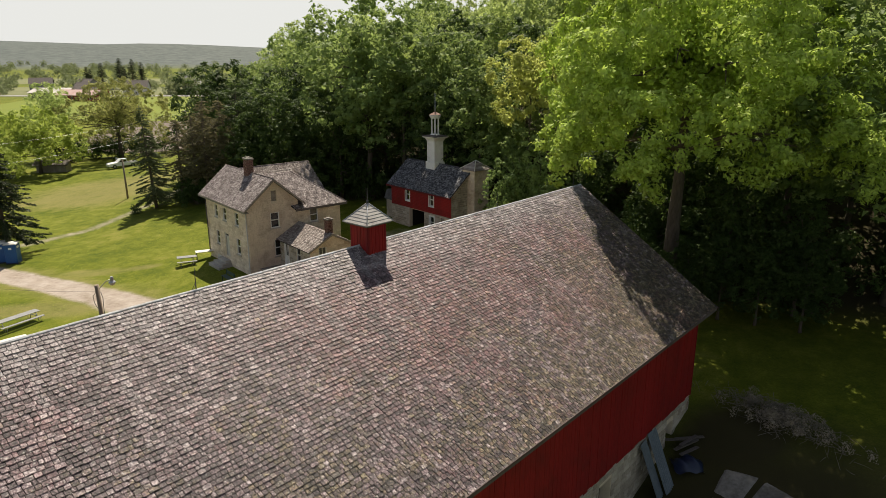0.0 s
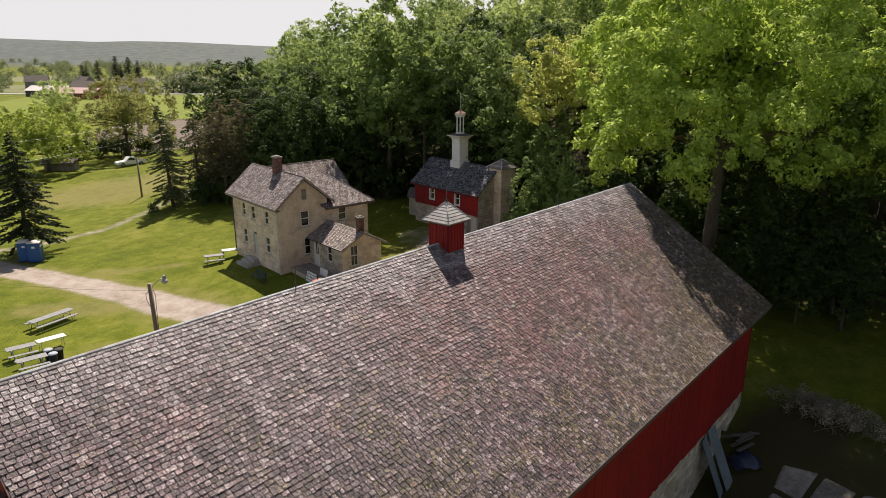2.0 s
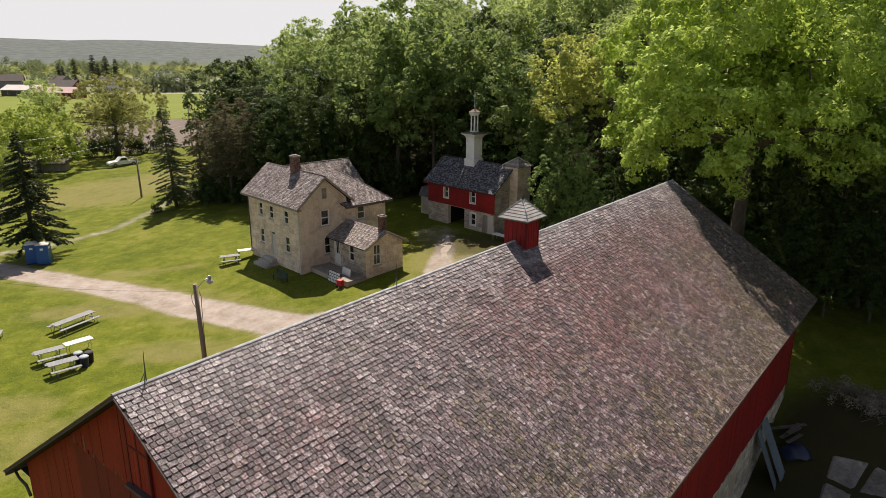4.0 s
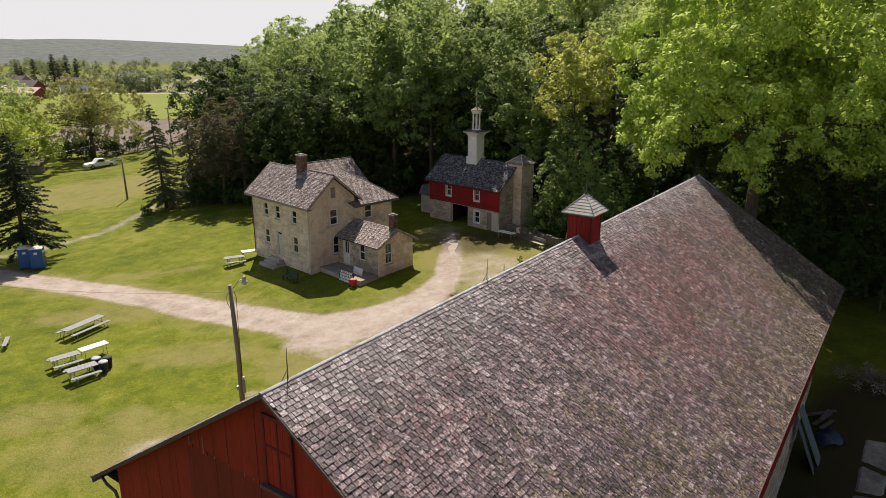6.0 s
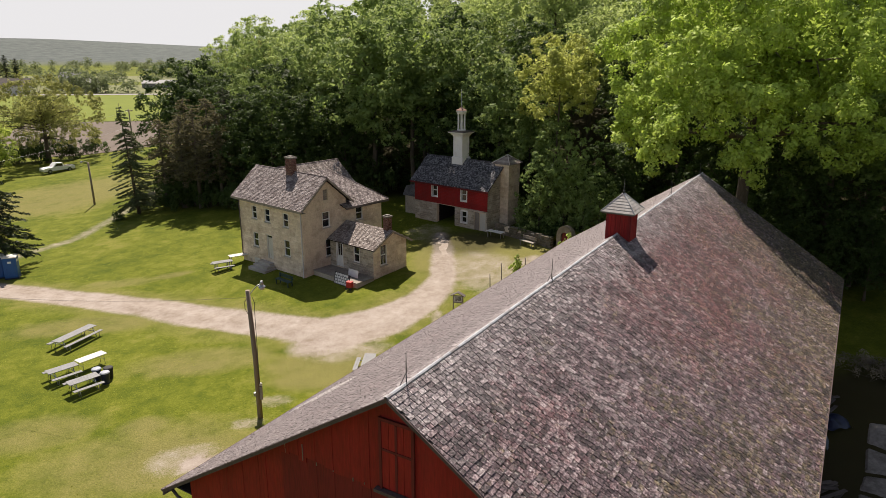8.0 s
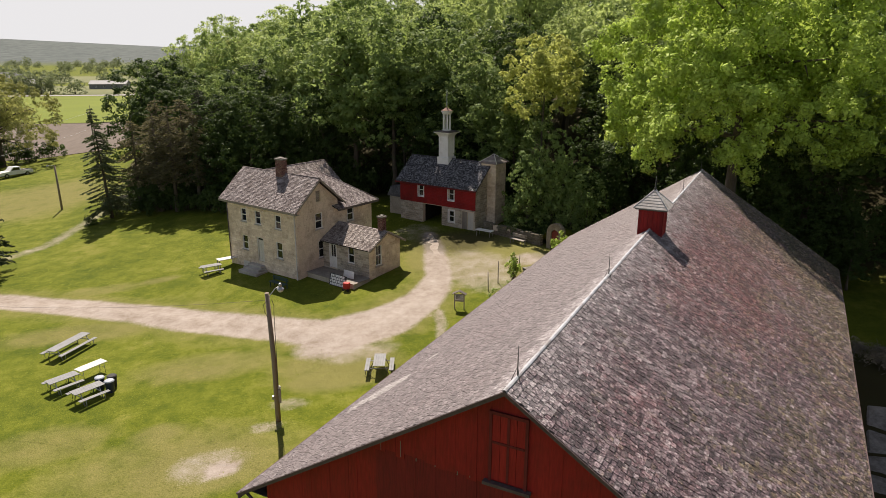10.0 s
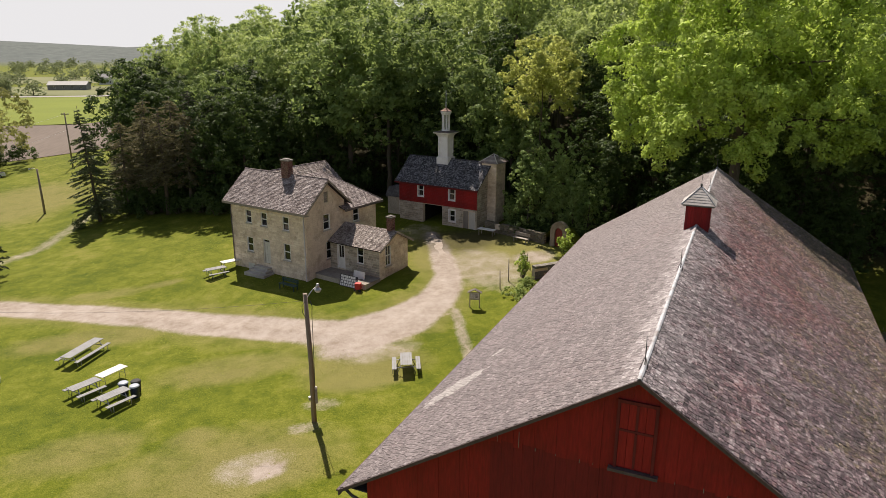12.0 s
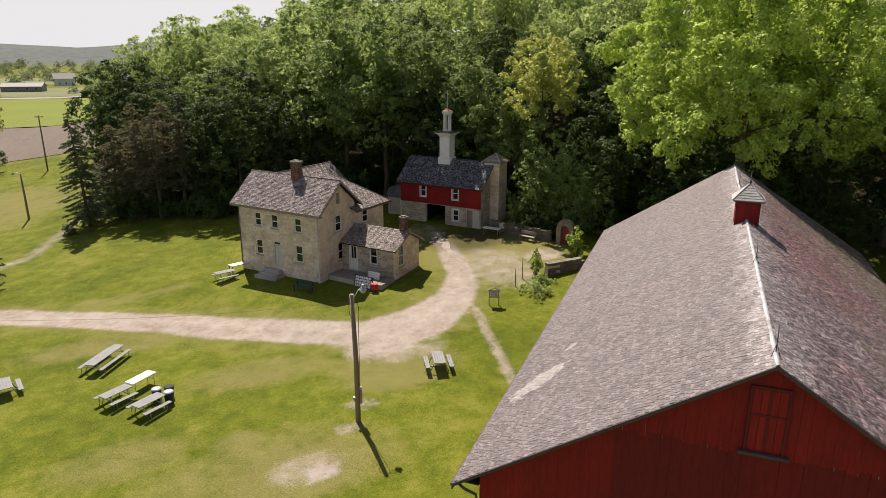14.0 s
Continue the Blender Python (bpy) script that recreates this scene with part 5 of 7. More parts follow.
    roof_plane(h, [(ex + 0.4, y1 + 0.35, 3.72), (0.0, y1 + 0.35, 3.72), (0.0, ym, 4.98), (ex + 0.4, ym, 4.98)], M["ell_shingle"], 32)
    for s in (1, -1):
        bm = bmesh.new()
        e, xx = ym - s * (ym - y0 + 0.35), ex + 0.405
        q = [(xx, ym, 4.975), (xx, e, 3.715), (xx, e, 3.55), (xx, ym, 4.80)]
        a, b = [bm.verts.new(c) for c in q], [bm.verts.new((c[0] + 0.03, c[1], c[2])) for c in q]
        bm.faces.new(a), bm.faces.new(b[::-1])
        for i in range(4):
            bm.faces.new((a[i], a[(i + 1) % 4], b[(i + 1) % 4], b[i]))
        part("rake_board", bm, M["old_wood"], h)
    chimney(h, 5.15, 5.0, 4.6, 6.25, 0.27, 0.25)
    # porch platform
    bm = bmesh.new()
    box(bm, 0.06, ex + 0.1, 0.9, y0 - 0.04, 0.1, 1.22, bevel=0.02)
    part("porch_base", bm, M["grey_stone"], h, "low stone porch platform")
    for k in range(9):
        bm = bmesh.new()
        box(bm, 0.0, ex + 0.16, 0.82 + k * 0.225, 0.82 + k * 0.225 + 0.215, 1.222, 1.262)
        part("porch_plank", bm, M["old_wood"], h)
    return h


house = build_house()


# ---------------------------------------------------------------- the carriage house with its white tower
CARRIAGE = pose(0.78, 63.94, 0, 0, 0, -49.4)


def build_carriage():
    c = thing("carriage_house", CARRIAGE, "red and stone carriage house with a white lantern tower", "barn")
    W, D = 9.65, 4.9
    lower = [(-6.6, -4.15, 1.4, 4.2), (-3.24, -2.56, 2.72, 3.92), (-1.62, -0.98, 2.1, 4.05), (-0.94, -0.2, 2.1, 4.0)]
    upper = [(-7.18, -6.52, 4.98, 6.28), (-3.30, -2.62, 4.98, 6.28)]
    I = Matrix.Identity(4)
    S = Matrix.Rotation(math.pi / 2, 4, "Z")
    bm = bmesh.new()
    pierced(bm, -W, 0, 1.2, 4.3, 0.4, lower)
    part("lower_wall", bm, M["mortar"], c)
    stone_facing("ashlar_facing", stones(-W, 0, 1.5, 4.28, lower, random.Random(14)), I, M["grey_stone"], c, "whitewashed limestone blocks")
    bm = bmesh.new()
    pierced(bm, -W, 0, 4.3, 6.4, 0.2, upper)
    bmesh.ops.remove_doubles(bm, verts=bm.verts, dist=0.002)
    part("upper_wall", bm, M["red"], c)
    rng = random.Random(15)
    z = 4.26
    while z < 6.35:
        bm = bmesh.new()
        hits = [o for o in upper if o[2] < z + 0.15 and o[3] > z]
        xs = [-W - 0.02] + [v for o in hits for v in (o[0], o[1])] + [0.02]
        for a, b in zip(xs[::2], xs[1::2]):
            box(bm, a, b, -0.03 - rng.uniform(0, 0.006), -0.003, z, z + 0.142)
        part("clapboard", bm, M["red"], c)
        z += 0.15
    for o in upper:
        window(c, I, o, "white", "white")
        bm = bmesh.new()
        for b in ((o[0] - 0.10, o[0], o[2] - 0.1, o[3] + 0.1), (o[1], o[1] + 0.10, o[2] - 0.1, o[3] + 0.1), (o[0], o[1], o[3], o[3] + 0.1), (o[0], o[1], o[2] - 0.1, o[2])):
            box(bm, b[0], b[1], -0.06, 0.02, b[2], b[3])
        part("window_casing", bm, M["white"], c, "white window casing")
    window(c, I, lower[1], "white", "white")
    bm = bmesh.new()
    o = lower[1]
    for b in ((o[0] - 0.12, o[0], o[2] - 0.1, o[3] + 0.1), (o[1], o[1] + 0.12, o[2] - 0.1, o[3] + 0.1), (o[0], o[1], o[3], o[3] + 0.1)):
        box(bm, b[0], b[1], -0.05, 0.02, b[2], b[3])
    part("window_casing", bm, M["white"], c)
    for o, mt, lb in ((lower[2], "old_wood", "grey plank door"), (lower[3], "dull_white", "whitewashed plank door")):
        for k in range(4):
            bm = bmesh.new()
            w = (o[1] - o[0]) / 4
            box(bm, o[0] + k * w + 0.004, o[0] + (k + 1) * w - 0.004, 0.06, 0.10, o[2], o[3])
            part("door_plank", bm, M[mt], c, lb)
    bm = bmesh.new()
    box(bm, -W, -W + 0.4, 0.4, D, 1.2, 6.3), box(bm, -W + 0.4, -0.4, D - 0.4, D, 1.2, 6.3)
    prism(bm, [(0.0, 6.3), (2.45, 8.5), (4.9, 6.3)], 0.4, Matrix.Translation((-W + 0.4, 0, 0)) @ S)
    part("back_wall", bm, M["grey_stone"], c)
    # partitions added in near-black so the open bay is as dark as shade
    bm = bmesh.new()
    box(bm, -W + 0.4, -0.4, 0.4, D - 0.4, 4.2, 4.3), box(bm, -6.8, -6.65, 0.4, D - 0.4, 1.2, 4.2), box(bm, -4.1, -3.95, 0.4, D - 0.4, 1.2, 4.2), box(bm, -6.65, -4.1, D - 0.6, D - 0.4, 1.2, 4.2)
    part("shade_lining", bm, M["dark"], c, "near-black lining that stands for the empty bay's shade")
    bm = bmesh.new()
    box(bm, 0.4, D, 0, 0.4, 1.2, 6.3, S)
    prism(bm, [(0.0, 6.3), (2.45, 8.5), (4.9, 6.3)], 0.4, S)
    part("gable_wall", bm, M["mortar"], c)
    stone_facing("ashlar_facing", stones(0.0, D, 1.6, 6.3, [], random.Random(16)) + stones(0, D, 6.3, 8.3, [], random.Random(17), top=lambda z: ((z - 6.3) * 1.12, D - (z - 6.3) * 1.12)), S, M["grey_stone"], c, "rough grey limestone")
    roof_plane(c, [(-W - 0.35, -0.45, 6.36), (0.35, -0.45, 6.36), (0.35, 2.45, 8.8), (-W - 0.35, 2.45, 8.8)], M["grey_shingle"], 41, "dark slate-grey patchy shingles")
    roof_plane(c, [(0.35, 5.35, 6.36), (-W - 0.35, 5.35, 6.36), (-W - 0.35, 2.45, 8.8), (0.35, 2.45, 8.8)], M["grey_shingle"], 42)
    bm = bmesh.new()
    tube(bm, [(-W - 0.37, 2.45, 8.84), (0.37, 2.45, 8.84)], 0.05, 6)
    part("ridge_cap", bm, M["grey_shingle"], c)
    bm = bmesh.new()
    box(bm, -W - 0.35, 0.35, -0.49, -0.45, 6.2, 6.35)
    part("fascia", bm, M["casing_red"], c)
    # tower: base, shaft, flared cap, lantern of posts, cap, spire
    tx, ty = -5.35, 2.5
    T = Matrix.Translation((tx, ty, 0))
    bm = bmesh.new()
    box(bm, -0.72, 0.72, -0.72, 0.72, 7.7, 9.0, T, 0.03)
    tower = part("tower", bm, M["white"], c, "white boarded tower with a flared cap and open lantern")
    bm = bmesh.new()
    box(bm, -0.57, 0.57, -0.57, 0.57, 9.0, 11.35, T, 0.02)
    part("shaft", bm, M["white"], tower)
    for a in range(4):
        r = T @ Matrix.Rotation(a * math.pi / 2, 4, "Z")
        for e in (-1, 1):
            bm = bmesh.new()
            box(bm, 0.57, 0.60, e * 0.50 - 0.08, e * 0.50 + 0.08, 9.0, 11.2, r)
            part("pilaster", bm, M["white"], tower)
        bm = bmesh.new()
        box(bm, 0.72, 0.75, -0.58, 0.58, 8.75, 8.95, r)
        part("panel_trim", bm, M["white"], tower)
    bm = bmesh.new()
    lathe(bm, [(0.83, 11.05), (0.90, 11.2), (1.08, 11.38), (1.36, 11.50), (1.39, 11.58)], 4, (tx, ty), math.pi / 4)
    part("flared_cap", bm, M["white"], tower)
    bm = bmesh.new()
    lathe(bm, [(1.41, 11.582), (1.37, 11.64), (0.70, 11.74)], 4, (tx, ty), math.pi / 4)
    part("cap_roof", bm, M["trim_dark"], tower, "dark lead cap")
    for k in range(6):
        a = k * math.tau / 6 + 0.3
        bm = bmesh.new()
        lathe(bm, [(0.085, 11.72), (0.085, 11.85), (0.068, 11.9), (0.062, 13.35), (0.085, 13.42), (0.085, 13.5)], 8, (tx + 0.37 * math.cos(a), ty + 0.37 * math.sin(a)))
        part("lantern_post", bm, M["white"], tower)
    bm = bmesh.new()
    lathe(bm, [(0.47, 13.40), (0.50, 13.5), (0.58, 13.62), (0.58, 13.74)], 12, (tx, ty))
    part("lantern_cap", bm, M["white"], tower, "white moulded lantern rim")
    bm = bmesh.new()
    lathe(bm, [(0.60, 13.742), (0.59, 13.78), (0.34, 13.90), (0.06, 14.08)], 12, (tx, ty))
    part("lantern_roof", bm, M["rust"], tower, "low rust-brown lantern roof")
    bm = bmesh.new()
    lathe(bm, [(0.48, 11.70), (0.48, 11.8)], 12, (tx, ty))
    part("lantern_base", bm, M["white"], tower)
    bm = bmesh.new()
    tube(bm, [(tx, ty, 14.05), (tx, ty, 14.4), (tx, ty, 14.45), (tx, ty, 15.9)], [0.07, 0.06, 0.04, 0.024], 8)
    part("spire", bm, M["steel"], tower, "thin pale metal spire")
    # square stone turret against the gable
    bm = bmesh.new()
    sx0, sx1, sy0, sy1 = -0.75, 0.98, 2.15, 4.1
    box(bm, sx0, sx1, sy0, sy1, 1.2, 8.78)
    turret = part("stone_turret", bm, M["mortar"], c, "square cream stone turret with a low hipped roof")
    stone_facing("ashlar_facing", stones(sx0, sx1, 1.6, 8.75, [], random.Random(18)), Matrix.Translation((0, sy0, 0)), M["stone"], turret)
    stone_facing("ashlar_facing", stones(sy0, sy1, 1.6, 8.75, [], random.Random(19)), Matrix.Translation((sx1, 0, 0)) @ S, M["stone"], turret)
    bm = bmesh.new()
    xm, ymid = (sx0 + sx1) / 2, (sy0 + sy1) / 2
    for k in range(5):
        a, b = 1 - k / 5, 1 - (k + 1) / 5
        za, zb = 8.80 + 0.8 * k / 5, 8.80 + 0.8 * (k + 1) / 5
        v = []
        for f, z in ((a, za - 0.01), (a, za + 0.03), (max(b, 0.02), zb + 0.02)):
            v.append([bm.verts.new((xm + sx * f * 1.08, ymid + sy * f * 1.18, z)) for sx, sy in ((-1, -1), (1, -1), (1, 1), (-1, 1))])
        for p, q in zip(v, v[1:]):
            for i in range(4):
                bm.faces.new((p[i], p[(i + 1) % 4], q[(i + 1) % 4], q[i]))
        bm.faces.new(v[0][::-1]), bm.faces.new(v[-1])
    part("turret_roof", bm, M["ell_shingle"], turret, "pale grey shingled hip roof")
    for sx, sy in ((-1, -1), (1, -1), (1, 1), (-1, 1)):
        bm = bmesh.new()
        tube(bm, [(xm + sx * 1.09, ymid + sy * 1.19, 8.84), (xm, ymid, 9.66)], 0.045, 5)
        part("hip_cap", bm, M["dull_white"], turret, "whitened hip cap")
    # lean-to: low stone shed with a dark roof falling to the front, white door
    bm = bmesh.new()
    box(bm, -W - 2.4, -W - 0.03, 1.0, 3.4, 1.0, 4.3)
    lean = part("lean_to", bm, M["grey_stone"], c, "small stone lean-to with a dark roof and white door")
    bm = bmesh.new()
    prism(bm, [(-W - 2.6, 4.25), (-W - 2.6, 4.38), (-W - 2.1, 5.35), (-W - 0.03, 5.75), (-W - 0.03, 4.25)], 2.7, Matrix.Translation((0, 0.85, 0)))
    part("lean_to_roof", bm, M["grey_shingle"], lean, "dark slate-grey shed roof")
    bm = bmesh.new()
    box(bm, -W - 0.72, -W - 0.1, 0.94, 0.996, 1.6, 3.95)
    part("lean_to_door", bm, M["white"], lean)


build_carriage()


# ---------------------------------------------------------------- trees
def leaf_cloud(centres, radii, count, size, rng, dome=0.75, tufts=6, core=0.2):
    """Leaves on boughs: each bough is a cluster of rounded tufts that look up and outwards, leafy on their outer skins, with dark gaps between."""
    centres, radii = np.asarray(centres, float), np.asarray(radii, float)
    n = len(centres)
    out = centres - centres.mean(0)
    out /= np.linalg.norm(out, axis=1, keepdims=True) + 0.3
    d = 0.85 * rng.normal(size=(n, tufts, 3)) + 0.85 * out[:, None] + np.array((0, 0, 0.4 * dome))
    d /= np.linalg.norm(d, axis=2, keepdims=True)
    tc = centres[:, None] + d * radii[:, None] * rng.uniform(0.45, 0.95, (n, tufts, 1))
    tr = radii[:, None] * rng.uniform(0.24, 0.46, (n, tufts, 1))
    tc, tr, td = tc.reshape(-1, 3), tr.reshape(-1, 3), d.reshape(-1, 3)
    weight = tr[:, 0] * tr[:, 1]
    deep = int(count * core)
    outer = count - deep
    pick = rng.choice(len(tc), outer, p=weight / weight.sum())
    e = rng.normal(size=(outer, 3)) + 0.75 * td[pick] + np.array((0, 0, 0.35))
    e /= np.linalg.norm(e, axis=1, keepdims=True)
    r = 0.70 + 0.38 * rng.random((outer, 1))
    r *= 1 + 0.45 * np.abs(rng.normal(size=(outer, 1))) * (rng.random((outer, 1)) < 0.16)
    p = tc[pick] + e * r * tr[pick]
    nv = e * 0.9 + rng.normal(size=(outer, 3)) * 0.34 + np.array((0, 0, 0.25))
    s = size * rng.uniform(0.55, 1.5, (outer, 1))
    # larger sprays deep inside close the view through the crown
    inner = rng.choice(n, deep)
    mid = centres.mean(0)
    p = np.concatenate((p, mid + (centres[inner] - mid) * rng.uniform(0.2, 0.70, (deep, 1)) + rng.normal(size=(deep, 3)) * radii[inner] * 0.4))
    nv = np.concatenate((nv, rng.normal(size=(deep, 3))))
    s = np.concatenate((s, size * rng.uniform(1.0, 1.7, (deep, 1))))
    nv /= np.linalg.norm(nv, axis=1, keepdims=True)
    return leaf_blades(p, nv, s, rng)


def leaf_blades(p, n, s, rng, axis=None, ratio=0.75):
    """Three-cornered leaves (or sprays of them) lying across their normals."""
    t = rng.normal(size=p.shape) if axis is None else axis
    t = t - n * (t * n).sum(1, keepdims=True)
    t /= np.linalg.norm(t, axis=1, keepdims=True) + 1e-9
    b = np.cross(n, t)
    k = rng.uniform(-0.3, 0.3, (len(p), 1))
    return np.stack((p - t * s * 0.55, p + b * s * 0.5 * ratio + t * s * (0.3 + k), p - b * s * 0.5 * ratio + t * s * (0.3 - k)), 1)


def cloud_mesh(name, v, material):
    i = np.arange(len(v) * 3).reshape(-1, 3)
    return raw_mesh(name, v.reshape(-1, 3), i, material)


def broad_tree(name, height, spread_r, trunk_r, leaves, size, material, seed, low=0.25, clumps=34, label="", category="tree", lean=0.0, limbs=9, clump_most=1.6, hang=0.0, tufts=6):
    """A broad-leaved tree: tapered trunk, forking limbs, a crown of many clumps with gaps between."""
    rng = np.random.default_rng(seed)
    t = thing(name, None, label, category)
    bm = bmesh.new()
    fork = height * (low + 0.12)
    top = height * 0.74
    path = [(lean * height * 0.1 * (k / 6) ** 1.5 + 0.12 * trunk_r * rng.normal(), 0.12 * trunk_r * rng.normal(), top * k / 6 - (0.5 if k == 0 else 0)) for k in range(7)]
    tube(bm, path, [trunk_r * (1.45 if k == 0 else 1) * (1 - 0.82 * k / 6) for k in range(7)], 9)
    # boughs over the skin of a lumpy dome, a few of them deeper
    cs, rs = [], []
    crown = height * (1 - low)
    phase = rng.random(6) * math.tau
    for k in range(clumps):
        f = (k + 0.5) / clumps
        up = -0.62 + 1.6 * f
        a = k * 2.39996 + rng.normal() * 0.25
        flat = math.sqrt(max(0.0, 1 - min(abs(up), 0.98) ** 2)) if up > 0 else math.sqrt(1 - (0.75 * up) ** 2)
        lump = 1 + 0.13 * math.sin(2 * a + phase[0] + 2 * up) + 0.10 * math.sin(3 * a + phase[1] - 3 * up) + 0.08 * math.sin(5 * a + phase[2]) * math.cos(4 * up + phase[3])
        s = min(clump_most, spread_r * 0.36) * rng.uniform(0.6, 1.1)
        r = (spread_r * lump - 0.75 * s) * flat * (1.0 if rng.random() < 0.8 else rng.uniform(0.55, 0.9))
        z = height * low + crown * (0.39 + 0.61 * up * (1 + 0.35 * (lump - 1)) if up > 0 else 0.39 + 0.55 * up)
        droop = 1 + hang * rng.random()
        cs.append((path[-1][0] * max(up, 0) + r * math.cos(a), r * math.sin(a), z - 0.5 * s - hang * rng.random() * (1.2 if up < 0.3 else 0.3)))
        rs.append((s * rng.uniform(0.9, 1.2), s * rng.uniform(0.9, 1.2), s * rng.uniform(0.7, 0.95) * droop))
    for k in range(limbs):
        c = Vector(cs[int((k + 0.3) * len(cs) / limbs)])
        z0 = fork + (c.z - fork) * 0.35 if c.z > fork else fork * 0.8
        f = min(z0 / top, 0.95)
        a = Vector((path[-1][0] * f ** 1.5, 0, z0))
        c = a.lerp(c, 0.72)
        m = a.lerp(c, 0.55) + Vector((0, 0, 0.08 * height * 0.3))
        tube(bm, [a, m, c], [trunk_r * 0.42 * (1 - 0.5 * f), trunk_r * 0.24 * (1 - 0.5 * f), trunk_r * 0.07], 6)
        for e in range(2):
            tip = c + Vector(rng.normal(size=3)) * spread_r * 0.10
            tube(bm, [m.lerp(c, 0.4 + 0.3 * e), tip], [trunk_r * 0.12, trunk_r * 0.03], 5)
    part("trunk", bm, M["bark"], t)
    v = leaf_cloud(cs, rs, leaves, size, rng, tufts=tufts)
    part("crown", cloud_mesh("crown", v, M[material]), None, t)
    return t


def conifer(name, height, spread_r, trunk_r, leaves, size, material, seed, bare=0.1, label="", gaps=0.25, taper=0.85):
    """A spruce: straight trunk, drooping whorled branches carrying needle sprays."""
    rng = np.random.default_rng(seed)
    t = thing(name, None, label, "tree")
    bm = bmesh.new()
    tube(bm, [(0, 0, -0.4), (0, 0, height * 0.5), (0, 0, height)], [trunk_r * 1.2, trunk_r * 0.6, 0.02], 8)
    starts, ends = [], []
    z = height * bare
    while z < height * 0.985:
        q = (z / height - bare) / (1 - bare)
        r = spread_r * (1 - q) ** taper * (0.9 if q > 0.12 else 0.75) + 0.12
        for k in range(7 if q < 0.7 else 5):
            if rng.random() < gaps:
                continue
            a = rng.random() * math.tau
            l = r * rng.uniform(0.65, 1.12)
            s = np.array((0, 0, z))
            e = np.array((l * math.cos(a), l * math.sin(a), z - l * rng.uniform(0.12, 0.42)))
            starts.append(s), ends.append(e)
            if l > 0.8:
                tube(bm, [s, e], [trunk_r * 0.16, 0.012], 4, False)
        z += height * 0.022 * rng.uniform(0.7, 1.3)
    part("trunk", bm, M["bark"], t)
    starts, ends = np.array(starts), np.array(ends)
    ln = np.linalg.norm(ends - starts, axis=1)
    pick = rng.choice(len(starts), leaves, p=ln / ln.sum())
    f = rng.random((leaves, 1)) ** 0.7
    d = ends[pick] - starts[pick]
    p = starts[pick] + d * (0.12 + 0.9 * f)
    d = d / np.linalg.norm(d, axis=1, keepdims=True)
    side = np.cross(d, (0, 0, 1.0))
    p += side * rng.normal(size=(leaves, 1)) * (0.10 + 0.20 * (1 - f)) * np.minimum(1, ln[pick] / 2)[:, None] + np.array((0, 0, -0.08)) * rng.random((leaves, 1))
    n = rng.normal(size=(leaves, 3)) * 0.5 + (0, 0, 0.6)
    n /= np.linalg.norm(n, axis=1, keepdims=True)
    v = leaf_blades(p, n, size * rng.uniform(0.6, 1.4, (leaves, 1)), rng, d * 0.7 + side * rng.normal(size=(leaves, 1)) * 0.7, 0.4)
    part("crown", cloud_mesh("crown", v, M[material]), None, t)
    return t


def bush(name, height, spread_r, leaves, size, material, seed, label="", category="bush"):
    rng = np.random.default_rng(seed)
    t = thing(name, None, label, category)
    bm = bmesh.new()
    cs, rs = [], []
    for k in range(12):
        a, r = rng.random() * math.tau, spread_r * math.sqrt(rng.random()) * 0.75
        z = height * rng.uniform(0.25, 0.85) * (1 - 0.4 * r / spread_r)
        cs.append((r * math.cos(a), r * math.sin(a), z))
        s = spread_r * rng.uniform(0.25, 0.42)
        rs.append((s, s, s * 0.8 * min(1.4, height / spread_r)))
        tube(bm, [(0.1 * r * math.cos(a), 0.1 * r * math.sin(a), -0.2), cs[-1]], [0.03, 0.01], 4, False)
    part("stem", bm, M["bark"], t)
    part("leaves", cloud_mesh("leaves", leaf_cloud(cs, rs, leaves, size, rng), M[material]), None, t)
    return t


def plant(ob, x, y, turn=0.0, scale=1.0, tall=1.0, first=False, dz=0.0):
    """Stand a copy of a tree (or, the first time, the tree itself) on the ground."""
    m = Matrix.LocRotScale((x, y, gz(x, y) - 0.05 + dz), Euler((0, 0, turn)), (scale, scale, scale * tall))
    if first:
        ob.matrix_basis = m
        return ob
    return copy_thing(ob, m)


# the great tree behind the far end of the barn
big = broad_tree("great_tree", 25.5, 10.2, 0.62, 125000, 0.26, "leaf_bright", 101, 0.42, 300, "huge bright green broad-leaved tree behind the barn", lean=0.15, limbs=14, clump_most=1.7, hang=0.3, tufts=4)
plant(big, 16.1, 45.7, 0.6, first=True)
yellow = broad_tree("yellow_tree", 18.6, 4.3, 0.2, 17000, 0.23, "leaf_yellow", 102, 0.60, 44, "slim yellow-green tree at the edge of the wood", clump_most=1.1)
plant(yellow, 8.4, 66.0, 0.2, first=True)

FOREST = [broad_tree("forest_tree", 17, 5.1, 0.26, 9500, 0.325, m, 200 + i, lo, 70, lb, clump_most=1.35) for i, (m, lo, lb) in enumerate((("leaf_shade", 0.22, "deep green broad-leaved woodland tree, leaves darkened for shade"), ("leaf", 0.36, "dark green broad-leaved woodland tree"), ("leaf_mid", 0.42, "pale green broad-leaved woodland tree"), ("leaf_mid", 0.40, "pale green broad-leaved woodland tree"), ("leaf_bright", 0.3, "fresh green broad-leaved woodland tree"), ("leaf_brown", 0.3, "olive-brown budding woodland tree")))]
FOREST += [broad_tree("forest_tree", 17, 4.9, 0.26, 3300, 0.52, m, 220 + i, 0.42, 52, lb, limbs=4, clump_most=1.45) for i, (m, lb) in enumerate((("leaf_mid", "pale green woodland tree high on the hill"), ("leaf", "dark green woodland tree high on the hill"), ("leaf_mid", "pale green woodland tree high on the hill")))]
